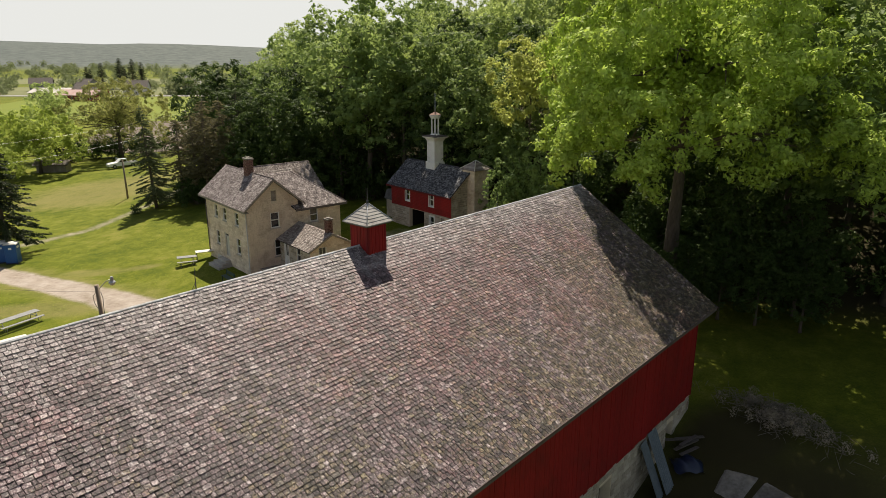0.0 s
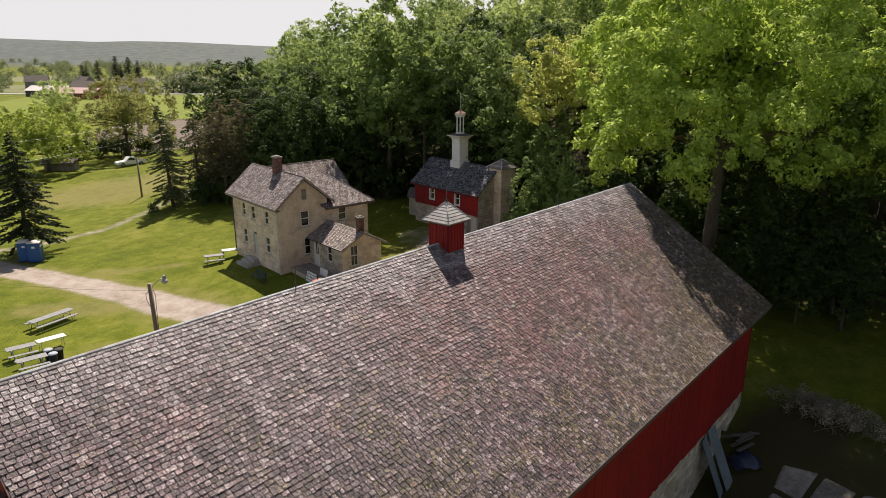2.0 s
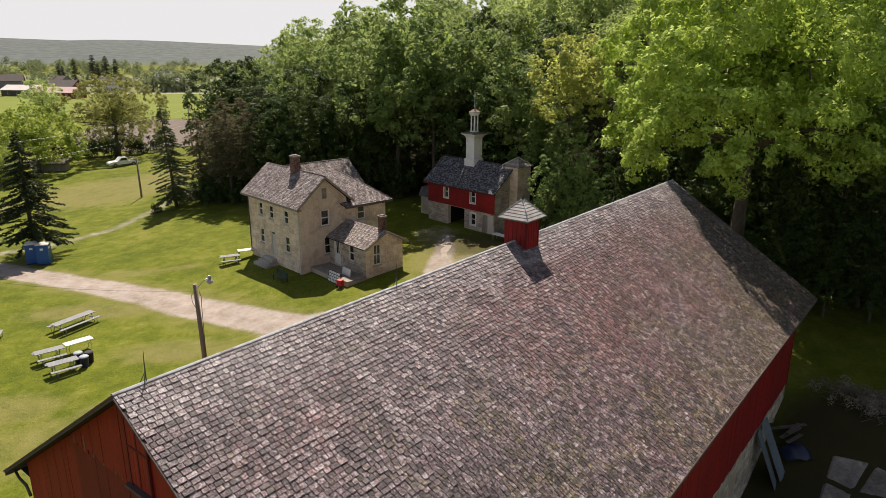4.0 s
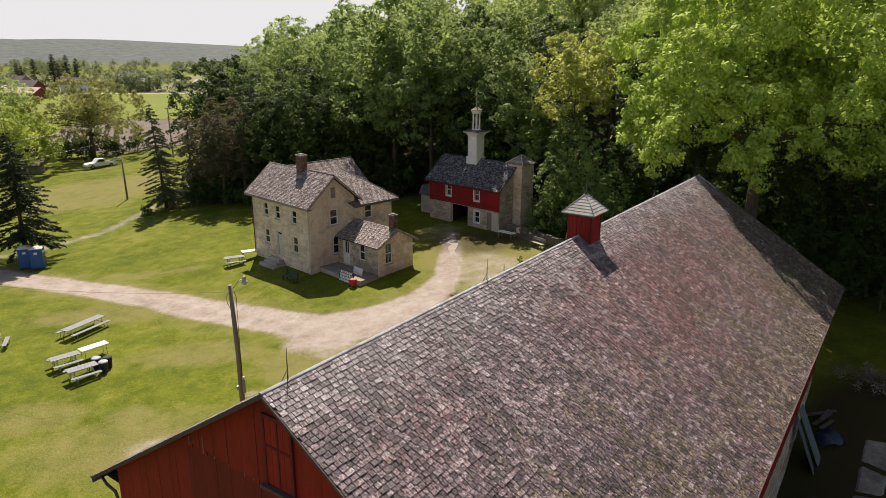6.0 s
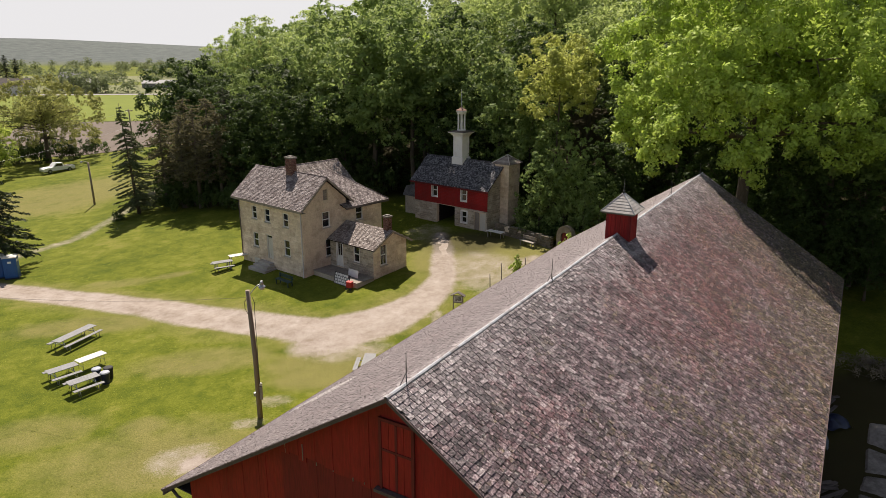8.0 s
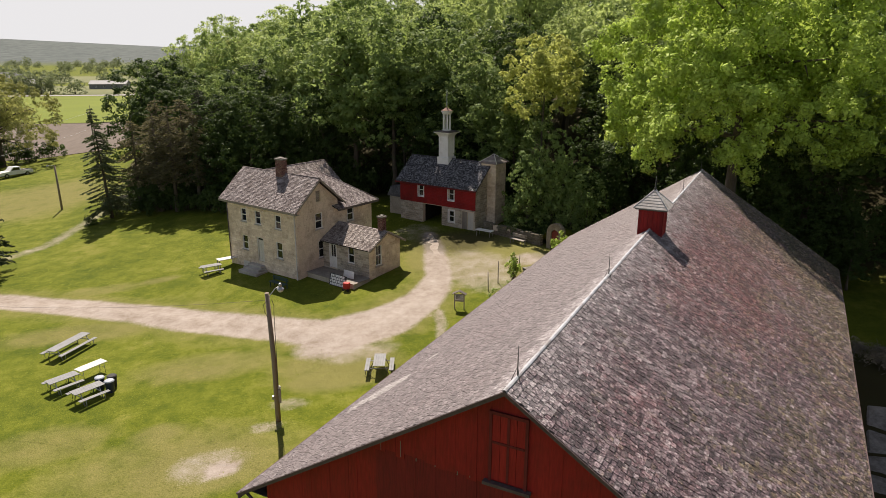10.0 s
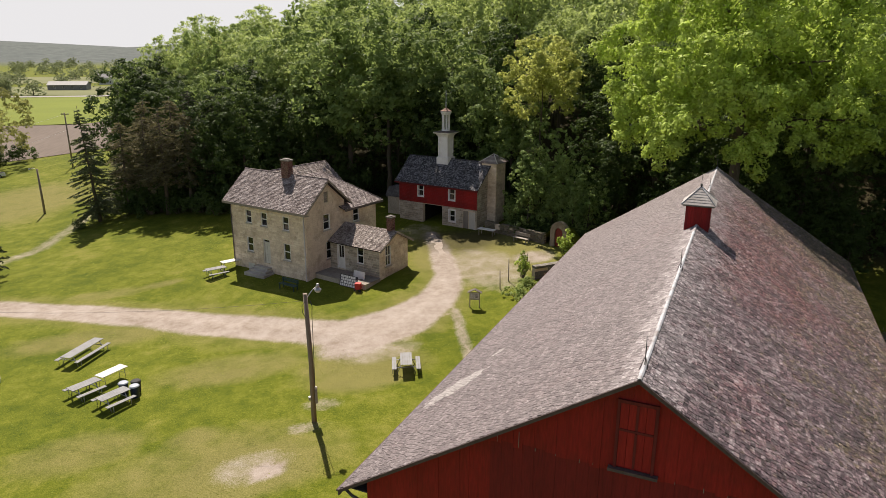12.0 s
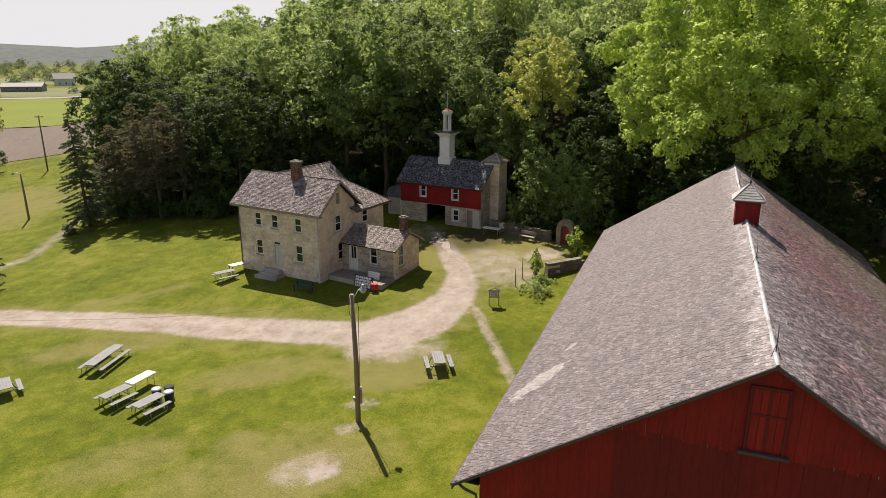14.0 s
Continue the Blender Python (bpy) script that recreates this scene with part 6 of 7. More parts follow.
for ob in FOREST:
    ob["group"] = "trees of the wood"


def canopy_top(x, y):
    """The height to which the crowns of the wood reach: low at its valley end, rising along the hill."""
    return float(np.interp(x, [-40, -36, -31, -26, -22, -15, -11, -5, 5], [17.5, 19, 20.5, 22.7, 24, 24.6, 26.4, 28.5, 34])) + (0.05 * (y - 105) if x > -25 else 0.0)


def plant_forest():
    rng = random.Random(77)
    used = set()
    placed = []
    tries = 0
    while tries < 9000 and len(placed) < 200:
        tries += 1
        x, y = rng.uniform(-50, 92), rng.uniform(8, 185)
        d = float(edge_distance(np.array(x), np.array(y)))
        if d < 2.0 or d > 95 or math.degrees(math.atan2(x + 25.8, y - 1.9)) < -5.8:
            continue
        gap = 4.8 if d < 14 else 6.4 if d < 45 else 7.8
        if any((x - a) ** 2 + (y - b) ** 2 < gap * gap for a, b in placed) or math.hypot(x - 15.2, y - 46.5) < 5.5 or math.hypot(x - 8.4, y - 66.0) < 4.0 or (abs(x - 8.4) < 4.2 and 64 < y < 76) or math.hypot(x + 32, y - 92) < 8.5 or math.hypot(x + 34.5, y - 104) < 9.5:
            continue
        if x > 30 and y < 30 and d > 30:
            continue
        s = rng.uniform(0.78, 1.12) * (0.82 if d < 6 else 1) * (1.22 if abs(x - 2) < 14 and 68 < y < 92 else 1.1 if -24 < x < -8 and 84 < y < 120 else 1)
        tall = rng.uniform(0.9, 1.12)
        room = (canopy_top(x, y) - gz(x, y)) / (17 * s * tall)
        if room < 0.62:
            continue
        s, tall = (s * room ** 0.5, tall * room ** 0.5) if room < 1 else (s, tall)
        placed.append((x, y))
        # dark-leaved kinds along the edge colour in its shade, paler ones farther in
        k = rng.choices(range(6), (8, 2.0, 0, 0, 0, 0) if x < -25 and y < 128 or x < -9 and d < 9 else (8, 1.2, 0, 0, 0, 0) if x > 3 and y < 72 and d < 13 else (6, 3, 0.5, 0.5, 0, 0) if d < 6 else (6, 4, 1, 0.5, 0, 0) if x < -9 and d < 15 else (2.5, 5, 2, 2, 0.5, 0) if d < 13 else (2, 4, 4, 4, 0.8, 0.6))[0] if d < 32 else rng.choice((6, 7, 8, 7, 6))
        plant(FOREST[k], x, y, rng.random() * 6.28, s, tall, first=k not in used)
        used.add(k)
    for k in range(9):
        if k not in used:
            plant(FOREST[k], 40 + k * 6, 120, first=True)


plant_forest()
bare = broad_tree("budding_tree", 15.5, 4.6, 0.24, 2600, 0.26, "leaf_ash", 231, 0.30, 60, "pale thinly leaved budding tree on the skyline", limbs=26, clump_most=1.0)
plant(bare, -24.2, 122.9, 0.4, first=True)
for i, (x, y, s) in enumerate(((24.5, 47.0, 1.2), (29.5, 42.0, 1.2), (34.0, 36.5, 1.15), (38.5, 31.0, 1.15), (41.0, 24.0, 1.2), (20.3, 46.0, 0.72), (18.0, 50.5, 0.85), (23.5, 42.3, 0.62))):
    plant(FOREST[(1, 1, 3, 1, 1, 0, 0, 0)[i]], x, y, i * 1.9, s * 1.0, 1.0)
for i, (x, y, s) in enumerate(((4.0, 72.6, 0.86), (6.6, 69.4, 0.7), (0.4, 75.4, 1.0))):
    plant(FOREST[(1, 1, 0)[i]], x, y, i * 2.6, s, 1.05)
for i, (x, y) in enumerate(((-9.0, 82.6), (-4.6, 80.6), (1.0, 78.0))):
    plant(FOREST[1], x, y, i * 2.1, (1.4, 1.2, 1.1)[i], 1.02)

UNDER = [bush("shrub", 2.6, 1.9, 1350, 0.19, m, 300 + i, "leafy green shrub at the wood's edge, leaves darkened for shade") for i, m in enumerate(("leaf_shade", "leaf_shade", "leaf_shade"))]
for ob in UNDER:
    ob["group"] = "shrubs under the wood"


def plant_shrubs():
    rng = random.Random(5)
    n = 0
    while n < 120:
        x, y = rng.uniform(-42, 46), rng.uniform(14, 112)
        d = float(edge_distance(np.array(x), np.array(y)))
        if not -0.2 < d < 7 or math.degrees(math.atan2(x + 25.8, y - 1.9)) < -7.2 or math.hypot(x - 14, y - 44) < 5.5 or (x < -25 and rng.random() < 0.15):
            continue
        plant(UNDER[n % 3], x, y, rng.random() * 6.28, 1.0 if n < 3 else rng.uniform(0.7, 1.5), 1.0 if n < 3 else rng.uniform(0.8, 1.5), first=n < 3)
        n += 1


plant_shrubs()
# young growth round the foot of the great tree, in shade-darkened leaves
for i, (x, y, s) in enumerate(((14.4, 43.9, 0.36), (16.4, 43.0, 0.40), (18.6, 42.6, 0.42), (20.6, 41.4, 0.40), (12.6, 46.2, 0.40), (22.8, 39.9, 0.42))):
    plant(FOREST[0], x, y, i * 1.4, s, 1.0)

# the thick edge of the wood beside the lawn, its shade in the leaf colour
for i, (x, y, s) in enumerate(((-35.2, 90.0, 0.9), (-32.0, 88.4, 1.0), (-29.4, 86.2, 0.9), (-27.0, 85.0, 1.1), (-25.0, 82.6, 1.3), (-22.0, 81.8, 1.5), (-19.0, 81.2, 1.3), (-16.2, 81.0, 1.4), (-38.6, 90.2, 0.7), (-40.6, 86.6, 0.55), (-13.4, 80.6, 1.2))):
    plant(UNDER[i % 3], x, y, i * 1.7, s, 1.0)
for i, (x, y, s) in enumerate(((-25.0, 86.2, 0.9), (-21.4, 84.2, 0.95), (-17.2, 84.0, 0.9), (-12.6, 82.6, 0.9))):
    plant(FOREST[0], x, y, i * 2.3, s, 1.05)

# spruces at the edge of the lawn
spruce = conifer("spruce", 13.8, 3.9, 0.2, 12000, 0.34, "needle_lit", 400, 0.10, "dark ragged spruce with drooping branches")
spruce.matrix_basis = Matrix.Translation((-38.6, 88.8, gz(-38.6, 88.8) - 0.05)) @ Matrix.Rotation(math.radians(-3.4), 4, "Y")
spruce_b = conifer("pine", 11.8, 3.0, 0.22, 6000, 0.30, "needle_brown", 401, 0.34, "brownish thin-needled pine with a bare stem", 0.45, 0.42)
for i, (x, y, s) in enumerate(((-35.4, 90.2, 0.98), (-32.6, 88.0, 1.04), (-30.6, 86.6, 1.1), (-33.0, 94, 1.15), (-27.8, 86.0, 1.05), (-29.6, 90.4, 1.15))):
    plant(spruce_b, x, y, i * 1.3, s, first=i == 0)
spruce_c = conifer("pine", 14.0, 3.4, 0.3, 8000, 0.34, "needle", 402, 0.2, "dense dark green pine at the wood's edge", 0.3, 0.5)
for i, (x, y, s) in enumerate(((-27.4, 91.0, 1.0), (-24.6, 88, 0.95))):
    plant(spruce_c, x, y, i * 1.7, s, first=i == 0)
for i, (x, y, s) in enumerate(((-36.6, 105.0, 1.27), (-32.6, 100.0, 1.0), (-33.0, 108.0, 1.25), (-29.5, 99.5, 1.0))):
    plant(FOREST[0], x, y, i * 1.9, s, 1.0)
pine = conifer("spruce", 13.4, 5.2, 0.25, 10500, 0.42, "needle", 403, 0.17, "dark green spruce over the blue toilets", 0.2)
plant(pine, -47.5, 70.6, 0.9, first=True)

# trees of the valley side
maple = broad_tree("maple", 16.0, 9.2, 0.35, 14000, 0.5, "leaf_soft", 500, 0.22, 120, "broad bright green maple on the far lawn")
plant(maple, -78.3, 130.2, 0.4, 0.86, 0.91, first=True)
willow = broad_tree("ash_tree", 16.0, 10.4, 0.5, 30000, 0.29, "leaf_ash", 501, 0.24, 150, "broad olive-brown tree just coming into leaf", limbs=34, clump_most=1.3)
plant(willow, -71.4, 149.5, 0.2, 1.0, 1.08, first=True)
for i, (x, y, s) in enumerate(((-86, 150, 0.8), (-95, 140, 0.9), (-108, 146, 0.9), (-79, 118, 0.55))):
    plant(maple if i % 2 else FOREST[2], x, y, i, s)
far_tree = broad_tree("valley_tree", 11, 5.5, 0.25, 650, 1.0, "far_leaf_hazed", 502, 0.10, 30, "soft green tree far across the valley", limbs=3)


def plant_valley():
    rng = random.Random(9)
    n = 0
    while n < 270:
        y = 160 + 1150 * rng.random() ** 1.25
        x = -y * rng.uniform(0.10, 0.78)
        if 150 < y < 215 and -128 < x < -30 or 205 < y < 406 and x > -75 - y * 0.32:
            continue
        if -250 < x < -135 and 255 < y < 405 or abs(x + 118) < 18 and 420 < y < 475 or -95 < x < -60 and y < 175:
            continue
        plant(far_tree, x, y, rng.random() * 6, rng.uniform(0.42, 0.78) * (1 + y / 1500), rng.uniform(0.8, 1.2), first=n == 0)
        n += 1


plant_valley()
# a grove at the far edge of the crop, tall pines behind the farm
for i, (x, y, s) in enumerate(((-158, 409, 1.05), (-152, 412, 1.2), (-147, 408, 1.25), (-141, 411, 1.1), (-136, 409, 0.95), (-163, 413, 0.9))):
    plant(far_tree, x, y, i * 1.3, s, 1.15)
for i, (x, y, s) in enumerate(((-231, 455, 1.0), (-224, 456, 1.3), (-218, 476, 1.1), (-223, 480, 1.5), (-217, 486, 1.45), (-214, 494, 1.3), (-237, 462, 1.1))):
    plant(spruce_c, x, y, i * 1.1, s, 1.0)


# saplings and shrubs near the buildings
sapling = bush("sapling", 2.9, 0.75, 900, 0.16, "leaf_bright", 600, "young bright green sapling beside the fence posts", "tree")
plant(sapling, 0.1, 50.3, 0.1, first=True)
plant(sapling, 5.2, 52.2, 1.2, 1.25, 1.0)
tangle = bush("garden_shrub", 1.1, 1.3, 1100, 0.15, "leaf_mid", 601, "low sprawling grey-green shrub")
plant(tangle, -1.6, 46.9, 0.1, first=True)
plant(tangle, -0.2, 48.6, 1.6, 0.8)
small_tree = broad_tree("small_tree", 7.6, 2.3, 0.11, 3600, 0.21, "leaf_hang", 602, 0.06, 60, "loose pale green small tree beside the turret", clump_most=0.55)
plant(small_tree, 5.4, 61.6, 0.3, 1.0, first=True)
for i, (x, y, s, t) in enumerate(((7.4, 60.2, 0.85, 1.0), (8.6, 58.2, 0.75, 1.0), (7.2, 63.4, 1.25, 1.1), (4.7, 63.2, 0.5, 0.9), (8.9, 61.2, 1.2, 1.1), (9.6, 57.0, 0.9, 1.0))):
    plant(small_tree, x, y, i * 1.1 + 1, s, t)
for i, (x, y, s) in enumerate(((4.6, 60.9, 0.9), (6.4, 59.4, 0.8), (7.4, 57.6, 0.8), (8.2, 56.2, 0.8))):
    plant(UNDER[(i + 1) % 3], x, y, i * 1.1, s, 0.9)
for i, (x, y, s) in enumerate(((-74.5, 151, 1.5), (-77.5, 150, 1.6), (-80.5, 149, 1.4), (-67.5, 153, 1.3), (-71, 154, 1.5), (-84, 147, 1.5), (-64.5, 155.5, 1.2))):
    plant(UNDER[0 if i % 2 else 2], x, y, i * 1.3, s * 1.3, 1.0)


def grass_tufts():
    """Uneven tufts and weeds in the lawn, joined into one mesh."""
    rng = np.random.default_rng(33)
    n = 40000
    x, y = rng.uniform(-46, 4, n), rng.uniform(26, 78, n)
    keep = (line_mask(x, y, DRIVE, 1.0) < 0.2) & (line_mask(x, y, FOOTPATH, 0.4) < 0.3) & (edge_distance(x, y) < 1)
    u, v = (x + 16.95) * 0.642 - (y - 56.75) * 0.767, (x + 16.95) * 0.767 + (y - 56.75) * 0.642
    keep &= ~((u > -9.6) & (u < 5.9) & (v > -0.3) & (v < 9.6))
    a = (x - BARN_NEAR[0]) * BARN_ALONG[0] + (y - BARN_NEAR[1]) * BARN_ALONG[1]
    w = (x - BARN_NEAR[0]) * BARN_RIGHT[0] + (y - BARN_NEAR[1]) * BARN_RIGHT[1]
    keep &= ~((a > 0) & (a < 33) & (np.abs(w) < 7.7)) & (np.sin(x * 0.9 + 2 * np.sin(y * 0.4)) + np.sin(y * 1.1) + rng.normal(size=n) > 0.1)
    x, y = x[keep], y[keep]
    k = len(x)
    h = rng.uniform(0.010, 0.032, (k, 1))
    t = rng.random(k) * math.tau
    d = np.stack((np.cos(t), np.sin(t), np.zeros(k)), 1)
    p = np.stack((x, y, ground_z(x, y)), 1)
    wd = rng.uniform(0.03, 0.08, (k, 1))
    tip = p + np.stack((rng.normal(size=k) * 0.05, rng.normal(size=k) * 0.05, np.zeros(k)), 1) + h * (0, 0, 1)
    v3 = np.stack((p - d * wd - (0, 0, 0.01), p + d * wd - (0, 0, 0.01), tip), 1)
    tagged(new("grass_tufts", cloud_mesh("grass_tufts", v3, M["grass_blade"])), "uneven green grass tufts in the lawn", "grass", kind="stuff")


grass_tufts()


# ---------------------------------------------------------------- lawn furniture and small things
def picnic_table(length, name="picnic_table", label="grey weathered picnic table with two benches"):
    t = thing(name, None, label, "picnic table", "picnic tables")
    l = length / 2
    for k in range(5):
        bm = bmesh.new()
        box(bm, -l, l, -0.37 + k * 0.15, -0.37 + k * 0.15 + 0.142, 0.72, 0.76, bevel=0.005)
        part("table_board", bm, M["table_wood"], t)
    for s in (-1, 1):
        for k in range(2):
            bm = bmesh.new()
            box(bm, -l, l, s * 0.76 - 0.14 + k * 0.145, s * 0.76 + k * 0.145 - 0.004, 0.43, 0.47, bevel=0.005)
            part("bench_board", bm, M["table_wood"], t)
    for x in (-l + 0.35, l - 0.35):
        for s in (-1, 1):
            bm = bmesh.new()
            tube(bm, [(x, s * 0.28, 0.72), (x, s * 0.60, -0.02)], 0.03, 6)
            part("leg", bm, M["steel"], t)
        bm = bmesh.new()
        tube(bm, [(x, -0.9, 0.42), (x, 0.9, 0.42)], 0.026, 6), tube(bm, [(x, -0.33, 0.70), (x, 0.33, 0.70)], 0.026, 6)
        part("crossbar", bm, M["steel"], t)
        for s in (-1, 1):
            bm = bmesh.new()
            tube(bm, [(x, s * 0.86, 0.42), (x, s * 0.86, -0.02)], 0.022, 6)
            part("bench_leg", bm, M["steel"], t)
    return t


def lay(ob, x, y, turn, first=False):
    m = pose(x, y, gz(x, y), 0, 0, turn)
    if first:
        ob.matrix_basis = m
        return ob
    return copy_thing(ob, m)


table = picnic_table(1.8)
lay(table, -31.80, 42.70, 40, True)
lay(table, -29.87, 40.65, 40)
lay(table, -12.55, 39.3, 78)
lay(table, -38.5, 46.9, 108)
lay(table, -24.6, 61.9, 22)
long_table = picnic_table(3.3, label="long grey weathered picnic table with two benches")
lay(long_table, -33.0, 48.65, 62, True)

folding = thing("folding_table", None, "white plastic folding table on thin legs", "table")
bm = bmesh.new()
box(bm, -0.92, 0.92, -0.37, 0.37, 0.71, 0.755, bevel=0.015)
part("tabletop", bm, M["dull_white"], folding)
for x in (-0.7, 0.7):
    for s in (-1, 1):
        bm = bmesh.new()
        tube(bm, [(x, s * 0.27, 0.71), (x * 1.04, s * 0.3, -0.02)], 0.016, 6)
        part("leg", bm, M["steel"], folding)
    bm = bmesh.new()
    tube(bm, [(x * 1.02, -0.29, 0.35), (x * 1.02, 0.29, 0.35)], 0.012, 6)
    part("crossbar", bm, M["steel"], folding)
lay(folding, -30.48, 44.05, 46, True)


def bin_thing(mat, x, y, lid, label):
    b = thing("rubbish_bin", None, label, "bin", "bins by the tables")
    bm = bmesh.new()
    lathe(bm, [(0.23, 0.0), (0.25, 0.29), (0.27, 0.58), (0.27, 0.70)], 18)
    part("barrel", bm, M[mat], b)
    bm = bmesh.new()
    lathe(bm, [(0.29, 0.70), (0.30, 0.73), (0.25, 0.78), (0.08, 0.80)], 18)
    part("lid", bm, M[lid], b)
    bm = bmesh.new()
    lathe(bm, [(0.272, 0.60), (0.285, 0.62), (0.272, 0.64)], 18)
    part("rim", bm, M[mat], b)
    lay(b, x, y, 0, True)


bin_thing("navy", -28.80, 41.25, "lid", "dark blue barrel bin with a pale lid")
bin_thing("navy", -29.50, 41.92, "lid", "dark blue barrel bin with a pale lid")
bin_thing("tyre", -28.80, 41.93, "tyre", "black barrel bin with a black lid")


def toilet(x, y, turn):
    t = thing("portable_toilet", pose(x, y, gz(x, y), 0, 0, turn), "blue plastic portable toilet on the lawn", "portable toilet", "portable toilets")
    bm = bmesh.new()
    box(bm, -0.56, 0.56, -0.56, 0.56, 0.12, 2.05, bevel=0.03)
    part("cabin", bm, M["blue"], t)
    bm = bmesh.new()
    box(bm, -0.6, 0.6, -0.6, 0.6, 0.0, 0.12, bevel=0.02)
    part("base", bm, M["navy"], t)
    bm = bmesh.new()
    lathe(bm, [(0.84, 2.05), (0.82, 2.13), (0.45, 2.26), (0.2, 2.28)], 4, (0, 0), math.pi / 4)
    part("roof", bm, M["dull_white"], t, "pale domed roof")
    bm = bmesh.new()
    box(bm, -0.38, 0.38, -0.585, -0.555, 0.2, 1.95, bevel=0.01)
    d = part("door", bm, M["blue"], t)
    bm = bmesh.new()
    box(bm, -0.15, 0.15, -0.592, -0.586, 1.55, 1.75)
    part("notice", bm, M["white"], d)
    bm = bmesh.new()
    box(bm, 0.555, 0.57, -0.3, 0.3, 1.6, 1.85)
    part("vent", bm, M["white"], t)


toilet(-46.1, 67.6, 20)
toilet(-44.75, 67.2, 12)


def utility_pole():
    x, y = -18.85, 34.85
    p = thing("utility_pole", pose(x, y, gz(x, y)), "leaning brown timber yard pole with a lamp and meter box", "utility pole")
    bm = bmesh.new()
    tube(bm, [(0, 0, -0.5), (0, 0, 3.5), (-0.12, 0.02, 7.5)], [0.15, 0.135, 0.115], 12)
    part("post", bm, M["pole_wood"], p)
    bm = bmesh.new()
    tube(bm, [(-0.1, 0, 7.15), (0.05, 0.08, 7.35), (0.3, 0.22, 7.62), (0.52, 0.34, 7.72)], 0.022, 8)
    arm = part("lamp_arm", bm, M["steel"], p, "curved galvanised lamp arm")
    bm = bmesh.new()
    lathe(bm, [(0.06, 7.86), (0.09, 7.78), (0.09, 7.66), (0.19, 7.56), (0.20, 7.53)], 14, (0.58, 0.38))
    part("lamp_head", bm, M["steel"], arm, "pale bell-shaped lamp head")
    bm = bmesh.new()
    lathe(bm, [(0.15, 7.535), (0.16, 7.46), (0.10, 7.38), (0.03, 7.36)], 14, (0.58, 0.38))
    part("lens", bm, M["dull_white"], arm)
    bm = bmesh.new()
    box(bm, 0.10, 0.24, -0.17, 0.05, 1.15, 1.95, bevel=0.015)
    part("meter_box", bm, M["old_wood"], p, "weathered grey meter box")
    bm = bmesh.new()
    lathe(bm, [(0.07, 1.98), (0.09, 2.02), (0.09, 2.1), (0.05, 2.14)], 10, (0.17, -0.06))
    part("meter", bm, M["dull_white"], p)
    bm = bmesh.new()
    box(bm, -0.24, -0.12, -0.1, 0.08, 1.35, 1.55, bevel=0.01)
    part("switch_box", bm, M["steel"], p)
    bm = bmesh.new()
    tube(bm, [(-0.16, -0.1, 7.1), (-0.32, -0.12, 6.9), (-0.3, -0.1, 6.5), (-0.16, -0.12, 6.2)], 0.014, 6)
    tube(bm, [(0.1, -0.08, 7.15), (0.2, -0.1, 6.8), (0.17, -0.1, 6.35), (0.13, -0.14, 2.1)], 0.016, 6)
    part("cable_loop", bm, M["iron"], p, "drooping black cable loop")
    c = thing("overhead_cable", None, "thin overhead cable running off from the yard pole", "cable")
    bm = bmesh.new()
    a, b = Vector((-19.0, 34.87, gz(x, y) + 7.1)), Vector((-46.0, 47.5, 5.2))
    tube(bm, [a.lerp(b, k / 10) - Vector((0, 0, 0.7 * (1 - (k / 5 - 1) ** 2))) for k in range(11)], 0.007, 5)
    part("wire", bm, M["iron"], c)


utility_pole()


def far_pole(x, y, h, arm, label):
    p = thing("utility_pole", pose(x, y, gz(x, y)), label, "utility pole", "far poles")
    bm = bmesh.new()
    tube(bm, [(0, 0, -0.5), (-0.1, 0, h)], [0.15, 0.11], 8)
    part("post", bm, M["pole_wood"], p)
    if arm:
        bm = bmesh.new()
        box(bm, -0.7, 0.6, -0.06, 0.06, h - 0.35, h - 0.22)
        part("crossarm", bm, M["pole_wood"], p)
        for k in (-0.6, -0.3, 0.45):
            bm = bmesh.new()
            lathe(bm, [(0.05, h - 0.22), (0.06, h - 0.14), (0.03, h - 0.08)], 8, (k, 0))
            part("insulator", bm, M["steel"], p)
    else:
        bm = bmesh.new()
        tube(bm, [(-0.1, 0, h - 0.1), (-0.5, 0, h + 0.1), (-0.9, 0, h + 0.05)], 0.025, 6)
        part("lamp_arm", bm, M["steel"], p)
        bm = bmesh.new()
        lathe(bm, [(0.06, h + 0.14), (0.16, h - 0.02), (0.10, h - 0.12)], 10, (-0.95, 0))
        part("lamp_head", bm, M["steel"], p)


far_pole(-46.9, 98.4, 5.9, False, "thin timber lamp pole beside the lane")
far_pole(-51.0, 136.0, 9.2 - gz(-51.0, 136.0), True, "timber power pole with a crossarm beyond the lane")
cab = thing("power_lines", None, "thin power lines sagging across the far lawn", "cable")
for z in (8.9, 6.1):
    bm = bmesh.new()
    a, b = Vector((-51.1, 135.9, z)), Vector((-70.0, 62.0, z + 0.6))
    tube(bm, [a.lerp(b, k / 12) - Vector((0, 0, 1.6 * (1 - (k / 6 - 1) ** 2))) for k in range(13)], 0.011, 5)
    part("wire", bm, M["steel"], cab)


